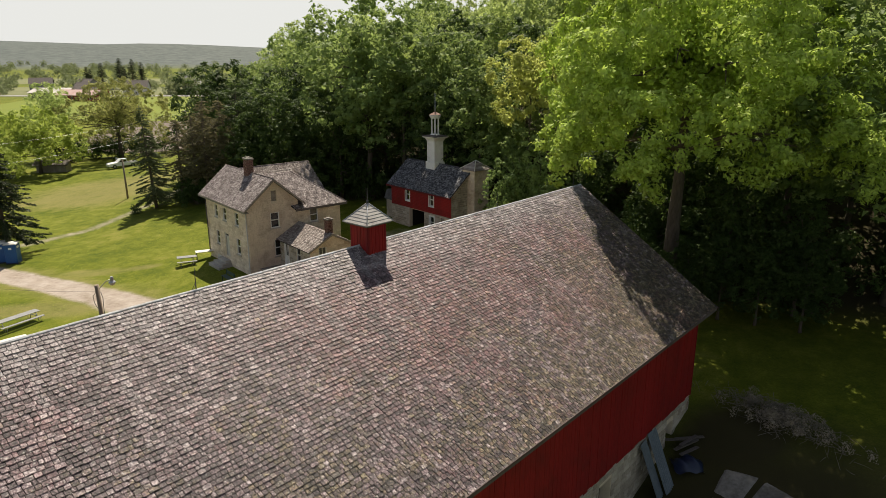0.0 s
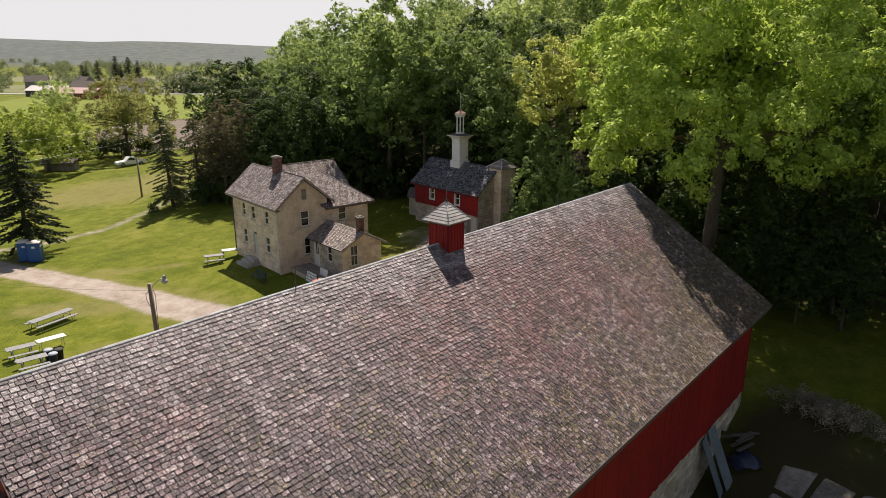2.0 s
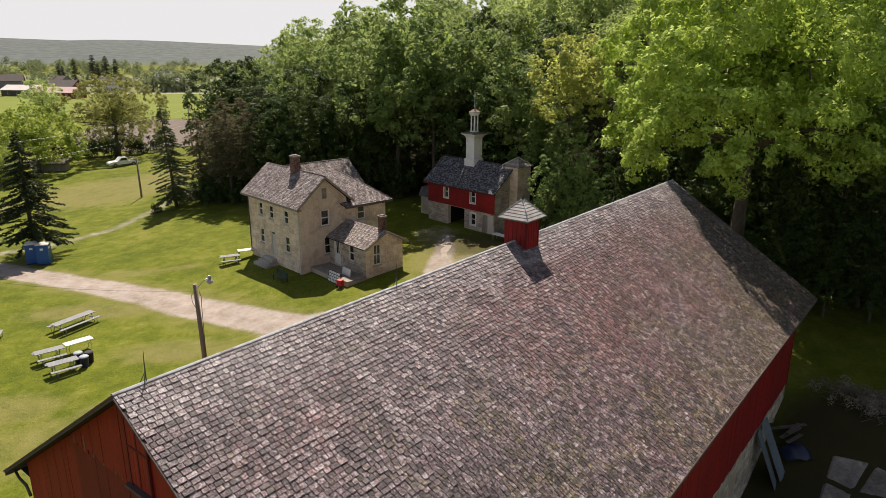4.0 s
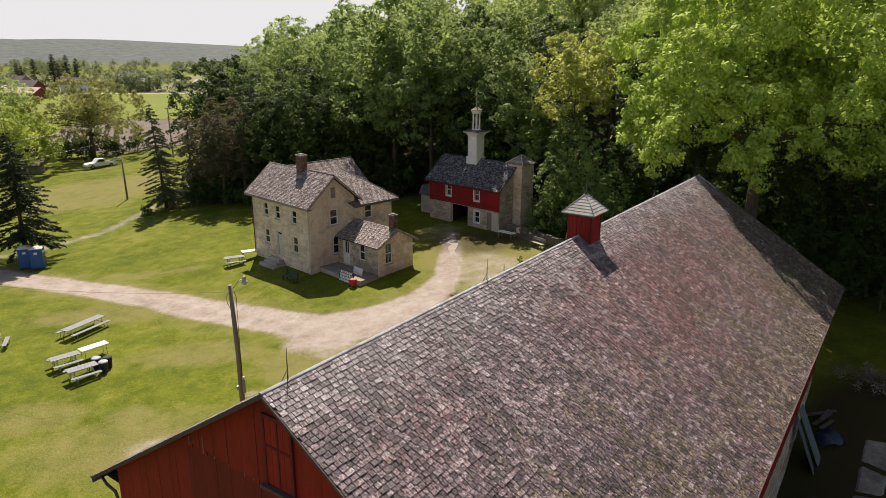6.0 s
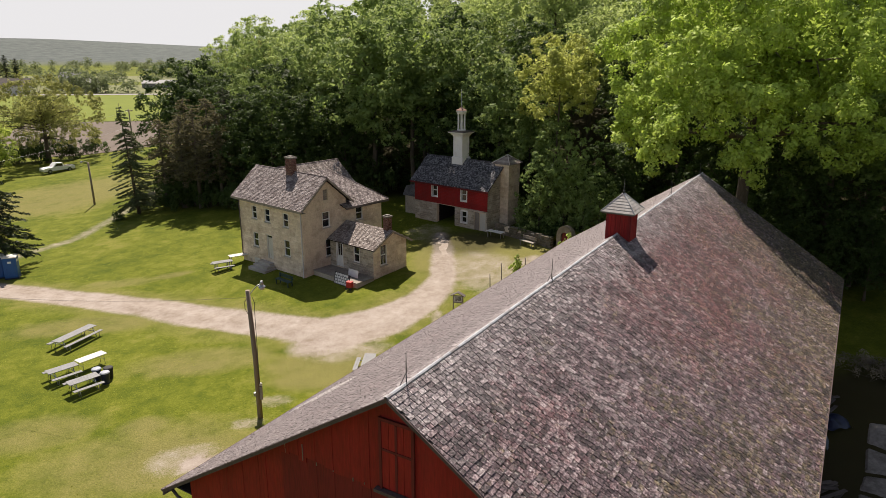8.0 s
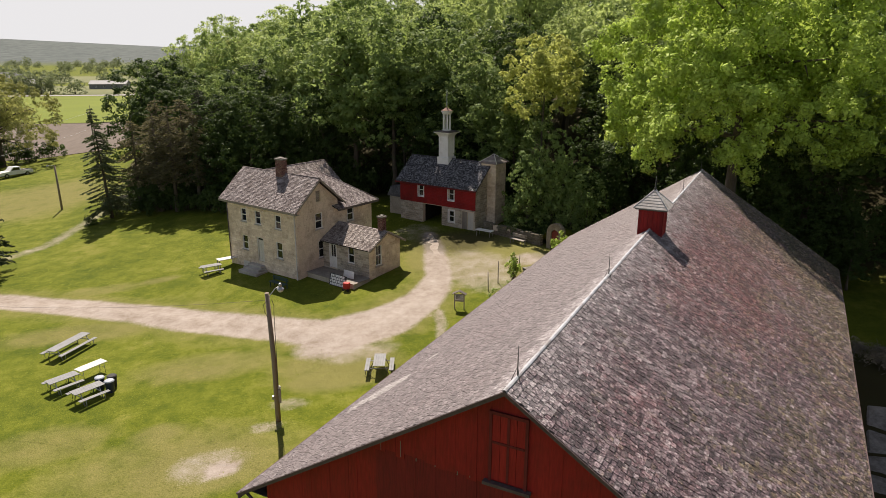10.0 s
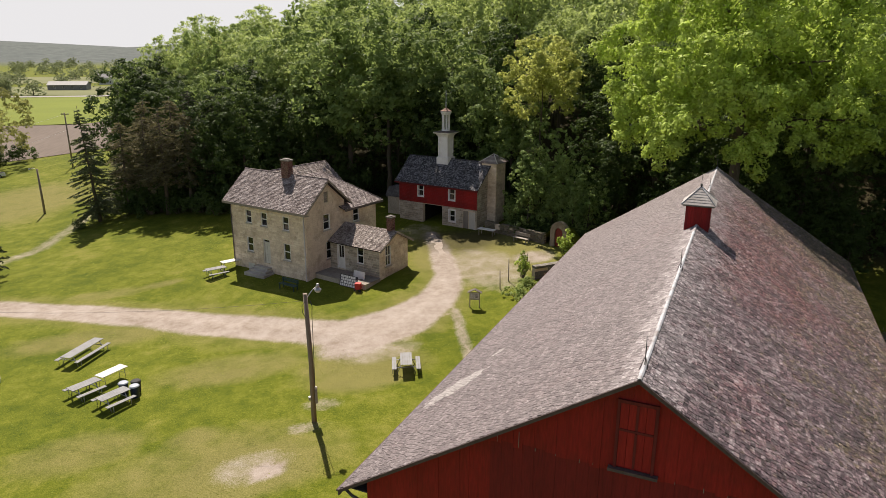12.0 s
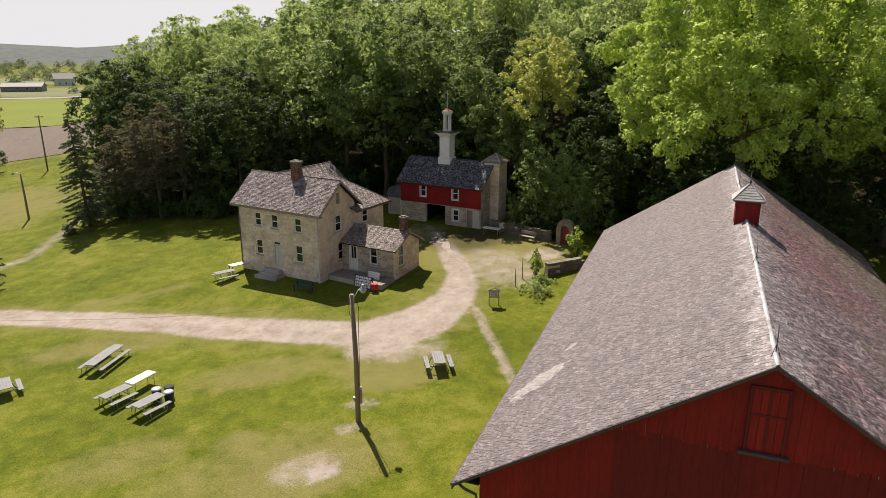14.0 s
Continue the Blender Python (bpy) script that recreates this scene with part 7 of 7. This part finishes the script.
def noticeboard():
    x, y = -5.45, 46.5
    n = thing("noticeboard", pose(x, y, gz(x, y), 0, 0, -24) @ Matrix.Scale(0.86, 4), "small roofed wooden noticeboard on two posts", "sign")
    for s in (-1, 1):
        bm = bmesh.new()
        box(bm, s * 0.42 - 0.04, s * 0.42 + 0.04, -0.04, 0.04, -0.2, 1.45, bevel=0.005)
        part("post", bm, M["old_wood"], n)
    bm = bmesh.new()
    box(bm, -0.46, 0.46, -0.07, -0.03, 0.72, 1.42, bevel=0.005)
    b = part("board", bm, M["old_wood"], n)
    bm = bmesh.new()
    box(bm, -0.36, 0.36, -0.085, -0.071, 0.86, 1.34)
    p = part("panel", bm, M["white"], b, "white panel with dark lettering")
    for k, (a, c, z) in enumerate(((-0.3, 0.3, 1.25), (-0.28, 0.28, 1.15), (-0.3, -0.05, 0.95), (0.0, 0.3, 0.95), (-0.3, 0.3, 1.05))):
        bm = bmesh.new()
        box(bm, a, c, -0.092, -0.086, z, z + 0.055)
        part("text_bar", bm, M["ink"], p)
    for s in (-1, 1):
        bm = bmesh.new()
        slab(bm, [(s * 0.62, -0.28, 1.42), (s * 0.62, 0.22, 1.42), (0, 0.22, 1.74), (0, -0.28, 1.74)], 0.04)
        part("roof", bm, M["trim_dark"], n, "dark little gable roof")


noticeboard()


def bench(name, x, y, turn, mat, label, back=True, length=1.6):
    b = thing(name, pose(x, y, gz(x, y), 0, 0, turn), label, "bench")
    l = length / 2
    for k in range(3):
        bm = bmesh.new()
        box(bm, -l, l, -0.24 + k * 0.16, -0.24 + k * 0.16 + 0.145, 0.42, 0.46, bevel=0.006)
        part("seat_slat", bm, M[mat], b)
    if back:
        for k in range(2):
            bm = bmesh.new()
            box(bm, -l, l, 0.25, 0.29, 0.58 + k * 0.17, 0.72 + k * 0.17, bevel=0.006)
            part("back_slat", bm, M[mat], b)
    for s in (-1, 1):
        for yy, h in ((-0.2, 0.42), (0.22, 0.9 if back else 0.42)):
            bm = bmesh.new()
            box(bm, s * (l - 0.15) - 0.035, s * (l - 0.15) + 0.035, yy - 0.03, yy + 0.03, -0.05, h)
            part("leg", bm, M[mat], b)
    return b


bench("garden_bench", 3.4, 58.5, -59, "old_wood", "grey wooden bench against the stone wall", True, 1.7)
bench("garden_bench", -18.7, 55.6, -50, "green_paint", "dark green bench on the grass before the house", True, 1.9)
w = thing("white_table", pose(1.2, 62.0, gz(1.2, 62.0), 0, 0, -49), "white low table against the stone wall", "table")
bm = bmesh.new()
box(bm, -0.9, 0.9, -0.35, 0.35, 0.55, 0.61, bevel=0.012)
part("tabletop", bm, M["white"], w)
for sx in (-0.75, 0.75):
    for sy in (-0.25, 0.25):
        bm = bmesh.new()
        box(bm, sx - 0.03, sx + 0.03, sy - 0.03, sy + 0.03, -0.05, 0.55)
        part("leg", bm, M["old_wood"], w)
w2 = thing("white_table", pose(-23.3, 63.3, gz(-23.3, 63.3), 0, 0, 25), "white plank table beside the house corner", "table")
bm = bmesh.new()
box(bm, -0.9, 0.9, -0.4, 0.4, 0.68, 0.73, bevel=0.012)
part("tabletop", bm, M["dull_white"], w2)
for sx in (-0.8, 0.8):
    for sy in (-0.3, 0.3):
        bm = bmesh.new()
        box(bm, sx - 0.03, sx + 0.03, sy - 0.03, sy + 0.03, -0.05, 0.68)
        part("leg", bm, M["old_wood"], w2)


def porch_things():
    s = thing("lettered_board", HOUSE @ pose(3.9, 0.62, gz(-13.9, 54.2), -14, 0, 0), "dark board with rows of white lettering leaning on the porch", "sign")
    bm = bmesh.new()
    box(bm, -0.95, 0.95, 0, 0.03, 0.05, 1.05, bevel=0.004)
    part("board", bm, M["ink"], s)
    rng = random.Random(3)
    for r in range(4):
        x = -0.85
        while x < 0.75:
            l = rng.uniform(0.08, 0.26)
            bm = bmesh.new()
            box(bm, x, min(x + l, 0.85), -0.008, -0.001, 0.10 + r * 0.235, 0.10 + r * 0.235 + 0.19)
            part("text_bar", bm, M["white"], s)
            x += l + 0.05
    wb = thing("blank_signboard", HOUSE @ pose(4.2, 1.7, 1.262, -10, 0, 0), "blank white panel standing on the porch", "panel")
    bm = bmesh.new()
    box(bm, -0.6, 0.6, 0, 0.03, 0.03, 0.66, bevel=0.004)
    part("sheet", bm, M["white"], wb)
    for x in (-0.5, 0.5):
        bm = bmesh.new()
        box(bm, x - 0.025, x + 0.025, 0.032, 0.3, 0.0, 0.05)
        part("foot", bm, M["old_wood"], wb)
    r = thing("red_cart", HOUSE @ pose(5.2, 0.45, gz(-13.2, 53.0), 0, 0, 20) @ Matrix.Scale(0.68, 4), "bright red box cart with a dark handle by the porch", "cart")
    bm = bmesh.new()
    box(bm, -0.35, 0.35, -0.3, 0.3, 0.25, 0.95, bevel=0.03)
    part("box", bm, M["red_plastic"], r)
    bm = bmesh.new()
    box(bm, -0.37, 0.37, -0.32, 0.32, 0.952, 1.03, bevel=0.02)
    part("lid", bm, M["red_plastic"], r)
    for x in (-0.28, 0.28):
        bm = bmesh.new()
        lathe(bm, [(0.16, -0.03), (0.17, 0), (0.16, 0.03)], 14)
        o = part("wheel", bm, M["tyre"], r, m=pose(x, -0.33, 0.17, 90, 0, 0))
    bm = bmesh.new()
    tube(bm, [(0.3, -0.3, 0.3), (0.55, -0.75, 0.12)], 0.03, 6), tube(bm, [(-0.3, -0.3, 0.3), (0.1, -0.85, 0.12)], 0.03, 6)
    part("handle", bm, M["iron"], r)


porch_things()


def root_cellar():
    m = pose(6.0, 55.9, gz(6.0, 55.7) - 0.05, 0, 0, -58)
    r = thing("root_cellar", m @ Matrix.Diagonal((0.78, 1, 1, 1)), "arched stone root-cellar front with a red door set in a bank", "cellar")
    bm = bmesh.new()
    arch = [(math.cos(a) * 1.15, 1.55 + math.sin(a) * 0.95) for a in np.linspace(math.pi, 0, 13)]
    inner = [(math.cos(a) * 0.55, 1.42 + math.sin(a) * 0.5) for a in np.linspace(math.pi, 0, 13)]
    out, inn = [(-1.15, -0.3)] + arch + [(1.15, -0.3)], [(-0.55, -0.3)] + inner + [(0.55, -0.3)]
    for i in range(len(out) - 1):
        q = [out[i], out[i + 1], inn[i + 1], inn[i]]
        prism(bm, q, 0.5)
    bmesh.ops.remove_doubles(bm, verts=bm.verts, dist=0.002)
    part("arch", bm, M["cellar_stone"], r, "brown weathered stone arch")
    for k in range(5):
        bm = bmesh.new()
        x = -0.55 + k * 0.22
        box(bm, x + 0.004, x + 0.216, 0.16, 0.2, 0.0, 1.42 + 0.5 * math.sqrt(max(0, 1 - ((x + 0.11) / 0.55) ** 2)) - 0.03)
        part("door_plank", bm, M["door_red"], r, "brick-red plank")
    bm = bmesh.new()
    box(bm, -0.6, 0.6, 0.3, 0.34, 0, 1.9)
    part("backing", bm, M["dark"], r)
    # banked earth behind the arch
    gx, gy = np.meshgrid(np.linspace(-3.2, 3.4, 24), np.linspace(0.25, 5.5, 20))
    hh = 2.35 * np.exp(-(gx / 2.1) ** 2) * np.clip(1 - (gy - 0.25) / 7, 0.2, 1) + 0.12 * np.sin(gx * 3) * np.cos(gy * 2.3)
    i = (np.arange(19)[:, None] * 24 + np.arange(23)[None]).ravel()
    mound = new("earth_mound", raw_mesh("earth_mound", np.stack((gx.ravel(), gy.ravel(), hh.ravel() - 0.15), 1), np.stack((i, i + 1, i + 25, i + 24), 1), M["ground"], True))
    mound.parent = r


root_cellar()


def low_wall(name, x0, y0, x1, y1, h, thick, label, mat="grey_stone", ruin=0.05):
    d = math.hypot(x1 - x0, y1 - y0)
    m = pose(x0, y0, min(gz(x0, y0), gz(x1, y1)), 0, 0, math.degrees(math.atan2(y1 - y0, x1 - x0)))
    t = thing(name, m, label, "wall", kind="structure")
    bm = bmesh.new()
    box(bm, 0, d, 0.05, thick - 0.05, -0.4, h - ruin)
    part("core", bm, M["mortar"], t)
    rng = random.Random(int(d * 100))
    for z in range(int(h / 0.24) + 1):
        x = 0
        while x < d:
            w = min(rng.uniform(0.25, 0.6), d - x + 0.02)
            if rng.random() < 1.4 * ruin * (z + 1) / (h / 0.24):
                x += w
                continue
            bm = bmesh.new()
            o = rng.uniform(0.01, 0.05)
            z0 = -0.05 + z * 0.24
            box(bm, x + 0.01, x + w - 0.01, -o, thick + o, z0 + 0.01, min(z0 + 0.23, h + rng.uniform(0.0, 0.08)), bevel=0.02)
            part("stone", bm, M[mat], t)
            x += w


low_wall("retaining_wall", 1.5, 63.4, 5.2, 57.25, 1.0, 0.4, "low mossy stone retaining wall below the bank", "moss_stone")
low_wall("ruined_wall", 0.9, 49.6, 4.8, 50.2, 1.1, 0.5, "broken grey stone wall beside the barn", "yard_concrete", ruin=0.2)

for i, (x, y, h) in enumerate(((-2.4, 49.0, 1.6), (-1.2, 50.2, 1.9), (1.4, 52.4, 1.3))):
    p = thing("fence_post", pose(x, y, gz(x, y), 0, 1.5 * i - 2, 0), "thin weathered fence post in the grass", "post", "fence posts")
    bm = bmesh.new()
    tube(bm, [(0, 0, -0.3), (0, 0, h)], [0.045, 0.035], 7)
    part("shaft", bm, M["old_wood"], p)


# ---------------------------------------------------------------- the yard behind the barn
def barn_place(a, r):
    return BARN_NEAR[0] + a * BARN_ALONG[0] + r * BARN_RIGHT[0], BARN_NEAR[1] + a * BARN_ALONG[1] + r * BARN_RIGHT[1]


def tin_sheet(a, r, width, length, lean, turn):
    x, y = barn_place(a, r)
    t = thing("metal_sheet", pose(x, y, gz(x, y), 0, 0, math.degrees(math.atan2(BARN_ALONG[1], BARN_ALONG[0])) + turn), "blue-grey corrugated metal sheet leaning on the barn wall", "metal sheet", "leaning sheets")
    n = 24
    xs = np.linspace(-width / 2, width / 2, n)
    o = 0.02 * np.sin(np.arange(n) * math.pi / 2)
    bm = bmesh.new()
    c, s = math.cos(radians(lean)), math.sin(radians(lean))
    rows = []
    for h in (0.0, length):
        for off in (0.0, 0.004):
            rows.append([bm.verts.new((xx, s * h + (oo + off) * c, c * h - (oo + off) * s)) for xx, oo in zip(xs, o)])
    for p, q in ((rows[0], rows[2]), (rows[1], rows[3]), (rows[0], rows[1]), (rows[2], rows[3])):
        for k in range(n - 1):
            bm.faces.new((p[k], p[k + 1], q[k + 1], q[k]))
    part("sheet", bm, M["tin"], t)


for a, r, w_, l_, le, tu in ((26.3, 8.6, 0.72, 2.9, 22, 6), (26.95, 8.75, 0.80, 3.0, 24, -4)):
    tin_sheet(a, r, w_, l_, le, tu)


def yard():
    rng = random.Random(21)
    corners = [[barn_place(22.4 + 1.72 * p + rng.uniform(-0.25, 0.25), 10.0 + 0.1 * p + 1.6 * q + rng.uniform(-0.25, 0.25)) for p in range(5)] for q in range(6)]
    for k in range(20):
        p, q = k % 4, k // 4
        s = thing("concrete_slab", None, "cracked dirty grey concrete slab in the barnyard", "concrete slab", "yard slabs")
        quad = [Vector(c) for c in (corners[q][p], corners[q][p + 1], corners[q + 1][p + 1], corners[q + 1][p])]
        mid = sum(quad, Vector((0, 0))) / 4
        n, rise, tip = 8, rng.uniform(0.03, 0.09), Vector((rng.uniform(-0.04, 0.04), rng.uniform(-0.04, 0.04)))
        vs = []
        for iy in range(n):
            for ix in range(n):
                fx, fy = ix / (n - 1), iy / (n - 1)
                edge = ix in (0, n - 1) or iy in (0, n - 1)
                w = quad[0].lerp(quad[1], fx).lerp(quad[3].lerp(quad[2], fx), fy)
                w = mid + (w - mid) * (rng.uniform(0.93, 0.99) if edge else 0.97)
                vs.append((w.x, w.y, gz(w.x, w.y) + (-0.05 if edge else rise + tip.dot(w - mid))))
        fs = [(v * n + u, v * n + u + 1, (v + 1) * n + u + 1, (v + 1) * n + u) for v in range(n - 1) for u in range(n - 1)]
        ob = new("plate", raw_mesh("plate", vs, fs, M["yard_concrete"]))
        ob.parent = s
    for a, r, l in ((29.6, 8.5, 1.5), (23.0, 9.0, 1.6)):
        x, y = barn_place(a, r)
        p = thing("timber_pile", pose(x, y, gz(x, y), 0, 0, rng.uniform(0, 90)), "heap of dark old boards on the yard", "boards", "board heaps")
        for k in range(7):
            bm = bmesh.new()
            mm = pose(rng.uniform(-0.3, 0.3), rng.uniform(-0.5, 0.5), 0.05 + 0.07 * k, 0, rng.uniform(-2, 2), rng.uniform(-25, 25))
            box(bm, -l / 2, l / 2, -0.09, 0.09, 0, 0.05, mm)
            part("board", bm, M["trim_dark"], p)
    x, y = barn_place(28.6, 8.9)
    t = thing("tarpaulin", pose(x, y, gz(x, y)), "crumpled blue tarpaulin over a heap", "tarpaulin")
    g = np.linspace(-1, 1, 18)
    gx, gy = np.meshgrid(g * 0.75, g * 0.6)
    hh = 0.45 * np.clip(1 - gx ** 2 / 0.6 - gy ** 2 / 0.38, 0, 1) ** 0.6 + 0.07 * np.sin(gx * 9 + gy * 4) + 0.04
    i = (np.arange(17)[:, None] * 18 + np.arange(17)[None]).ravel()
    ob = new("cover", raw_mesh("cover", np.stack((gx.ravel(), gy.ravel(), hh.ravel()), 1), np.stack((i, i + 1, i + 19, i + 18), 1), M["navy"], True))
    ob.parent = t
    # a long bank of cut brush at the edge of the yard
    x, y = 17.05, 30.5
    b = thing("brush_heap", pose(x, y, gz(x, y), 0, 0, -59), "long heap of brown and grey dry cut branches", "brush heap")
    bm = bmesh.new()
    for k in range(620):
        c = Vector((rng.gauss(0, 1.75), rng.gauss(0, 0.62), 0))
        c.z = rng.uniform(0, 0.85) * max(0.12, 1 - (c.x / 4.2) ** 2 - (c.y / 1.6) ** 2)
        d = Vector((rng.gauss(0, 1), rng.gauss(0, 1), rng.gauss(0, 0.5))).normalized() * rng.uniform(0.15, 0.55)
        tube(bm, [c - d, c + Vector((0, 0, rng.uniform(-0.05, 0.12))), c + d], [0.012, 0.009, 0.003], 4, False)
    tagged(part("brushwood", bm, M["twig"], b), kind="stuff")
    gen = np.random.default_rng(8)
    cs = [(gen.normal() * 1.6, gen.normal() * 0.55, gen.uniform(0.05, 0.55)) for k in range(46)]
    tagged(part("dry_foliage", cloud_mesh("dry_foliage", leaf_cloud(cs, [(0.42, 0.42, 0.3)] * 46, 5200, 0.075, gen), M["dry_leaf"]), None, b, "withered brown leaves"), kind="stuff")


yard()


# ---------------------------------------------------------------- the valley: truck, farm buildings, houses
def pickup(x, y, turn):
    t = thing("pickup_truck", pose(x, y, gz(x, y), 0, 0, turn), "white pickup truck parked by the trees", "truck")
    bm = bmesh.new()
    prism(bm, [(-2.8, 0.5), (-2.8, 1.05), (-0.9, 1.05), (-0.85, 1.12), (0.9, 1.12), (2.5, 1.02), (2.8, 0.85), (2.8, 0.45)], 1.9, Matrix.Translation((0, -0.95, 0)))
    body = part("body", bm, M["car_white"], t)
    bm = bmesh.new()
    prism(bm, [(-0.85, 1.10), (-0.7, 1.75), (0.45, 1.80), (1.1, 1.13)], 1.66, Matrix.Translation((0, -0.83, 0)))
    part("cab", bm, M["car_white"], t)
    for s in (-1, 1):
        bm = bmesh.new()
        prism(bm, [(-0.65, 1.2), (-0.55, 1.65), (0.38, 1.68), (0.85, 1.2)], 0.02, Matrix.Translation((0, s * 0.84 - 0.01, 0)))
        part("side_window", bm, M["glass"], t)
    bm = bmesh.new()
    box(bm, -2.6, -1.0, -0.8, 0.8, 0.9, 1.055)
    part("cargo_bed", bm, M["dark"], t)
    for xx in (-1.75, 1.75):
        for s in (-1, 1):
            bm = bmesh.new()
            lathe(bm, [(0.3, -0.12), (0.39, -0.1), (0.39, 0.1), (0.3, 0.12)], 18)
            wh = part("wheel", bm, M["tyre"], t, m=pose(xx, s * 0.86, 0.39, 90, 0, 0))
            bm = bmesh.new()
            lathe(bm, [(0.2, -0.13), (0.2, 0.13)], 14)
            part("rim", bm, M["steel"], wh)


pickup(-64.6, 135.0, 224)


def farm_building(name, x, y, turn, l, w_, h, rise, wall, roof, label, windows=0, category="building"):
    b = thing(name, pose(x, y, gz(x, y), 0, 0, turn), label, category, "valley buildings")
    holes = [(-l / 2 + (k + 0.7) * l / (windows + 0.4), -l / 2 + (k + 0.7) * l / (windows + 0.4) + 1.1, 1.0, 2.3) for k in range(windows)]
    bm = bmesh.new()
    pierced(bm, -l / 2, l / 2, -0.5, h, 0.25, holes, Matrix.Translation((0, -w_ / 2, 0)))
    box(bm, -l / 2, l / 2, w_ / 2 - 0.25, w_ / 2, -0.5, h)
    for s in (-1, 1):
        box(bm, s * l / 2 - (0.25 if s > 0 else 0), s * l / 2 + (0.25 if s < 0 else 0), -w_ / 2 + 0.25, w_ / 2 - 0.25, -0.5, h)
        prism(bm, [(-w_ / 2, h), (0, h + rise), (w_ / 2, h)], 0.25, Matrix.Translation((s * l / 2 + (0.25 if s < 0 else 0), 0, 0)) @ Matrix.Rotation(math.pi / 2, 4, "Z"))
    part("wall", bm, M[wall], b)
    for s in (-1, 1):
        bm = bmesh.new()
        slab(bm, [(-l / 2 - 0.5, s * (w_ / 2 + 0.5), h - rise / w_), (l / 2 + 0.5, s * (w_ / 2 + 0.5), h - rise / w_), (l / 2 + 0.5, 0, h + rise + 0.05), (-l / 2 - 0.5, 0, h + rise + 0.05)], 0.15)
        part("roof", bm, M[roof], b)
    for o in holes:
        window(b, Matrix.Translation((0, -w_ / 2, 0)), o)


farm_building("red_shed", -184, 352, -14, 24, 10, 3.2, 2.3, "door_red", "roof_red", "long red farm shed with a faded, haze-paled red roof", 4)
farm_building("red_shed", -209, 371, -10, 22, 11, 3.4, 2.2, "trim_dark", "roof_pale", "long dark farm shed with a pale metal roof", 4)
farm_building("red_shed", -196, 384, -14, 16, 10, 4.2, 3.4, "door_red", "trim_dark", "red farm shed with a dark roof", 3)
farm_building("low_shed", -118, 464, -4, 21, 11, 3.2, 1.8, "siding_grey", "roof_grey", "long low grey shed beside the highway", 4)
farm_building("wooden_hut", -77.0, 132.5, 8, 5.5, 2.6, 1.7, 0.5, "old_wood", "trim_dark", "low brown wooden hut under the maple", 0, "hut")
for i, (x, y, a, rf) in enumerate(((-178, 402, 10, "trim_dark"), (-222, 432, -30, "trim_dark"), (-150, 420, 40, "roof_grey"), (-240, 330, 5, "trim_dark"), (-108, 540, 10, "roof_grey"), (-262, 452, 22, "trim_dark"), (-190, 520, -12, "roof_grey"), (-310, 420, 15, "trim_dark"))):
    farm_building("valley_house", x, y, a, 13, 9, 5.0, 3.4, "siding_grey" if i % 2 else "siding", rf, "pale two-storey house far across the valley", 3, "house")
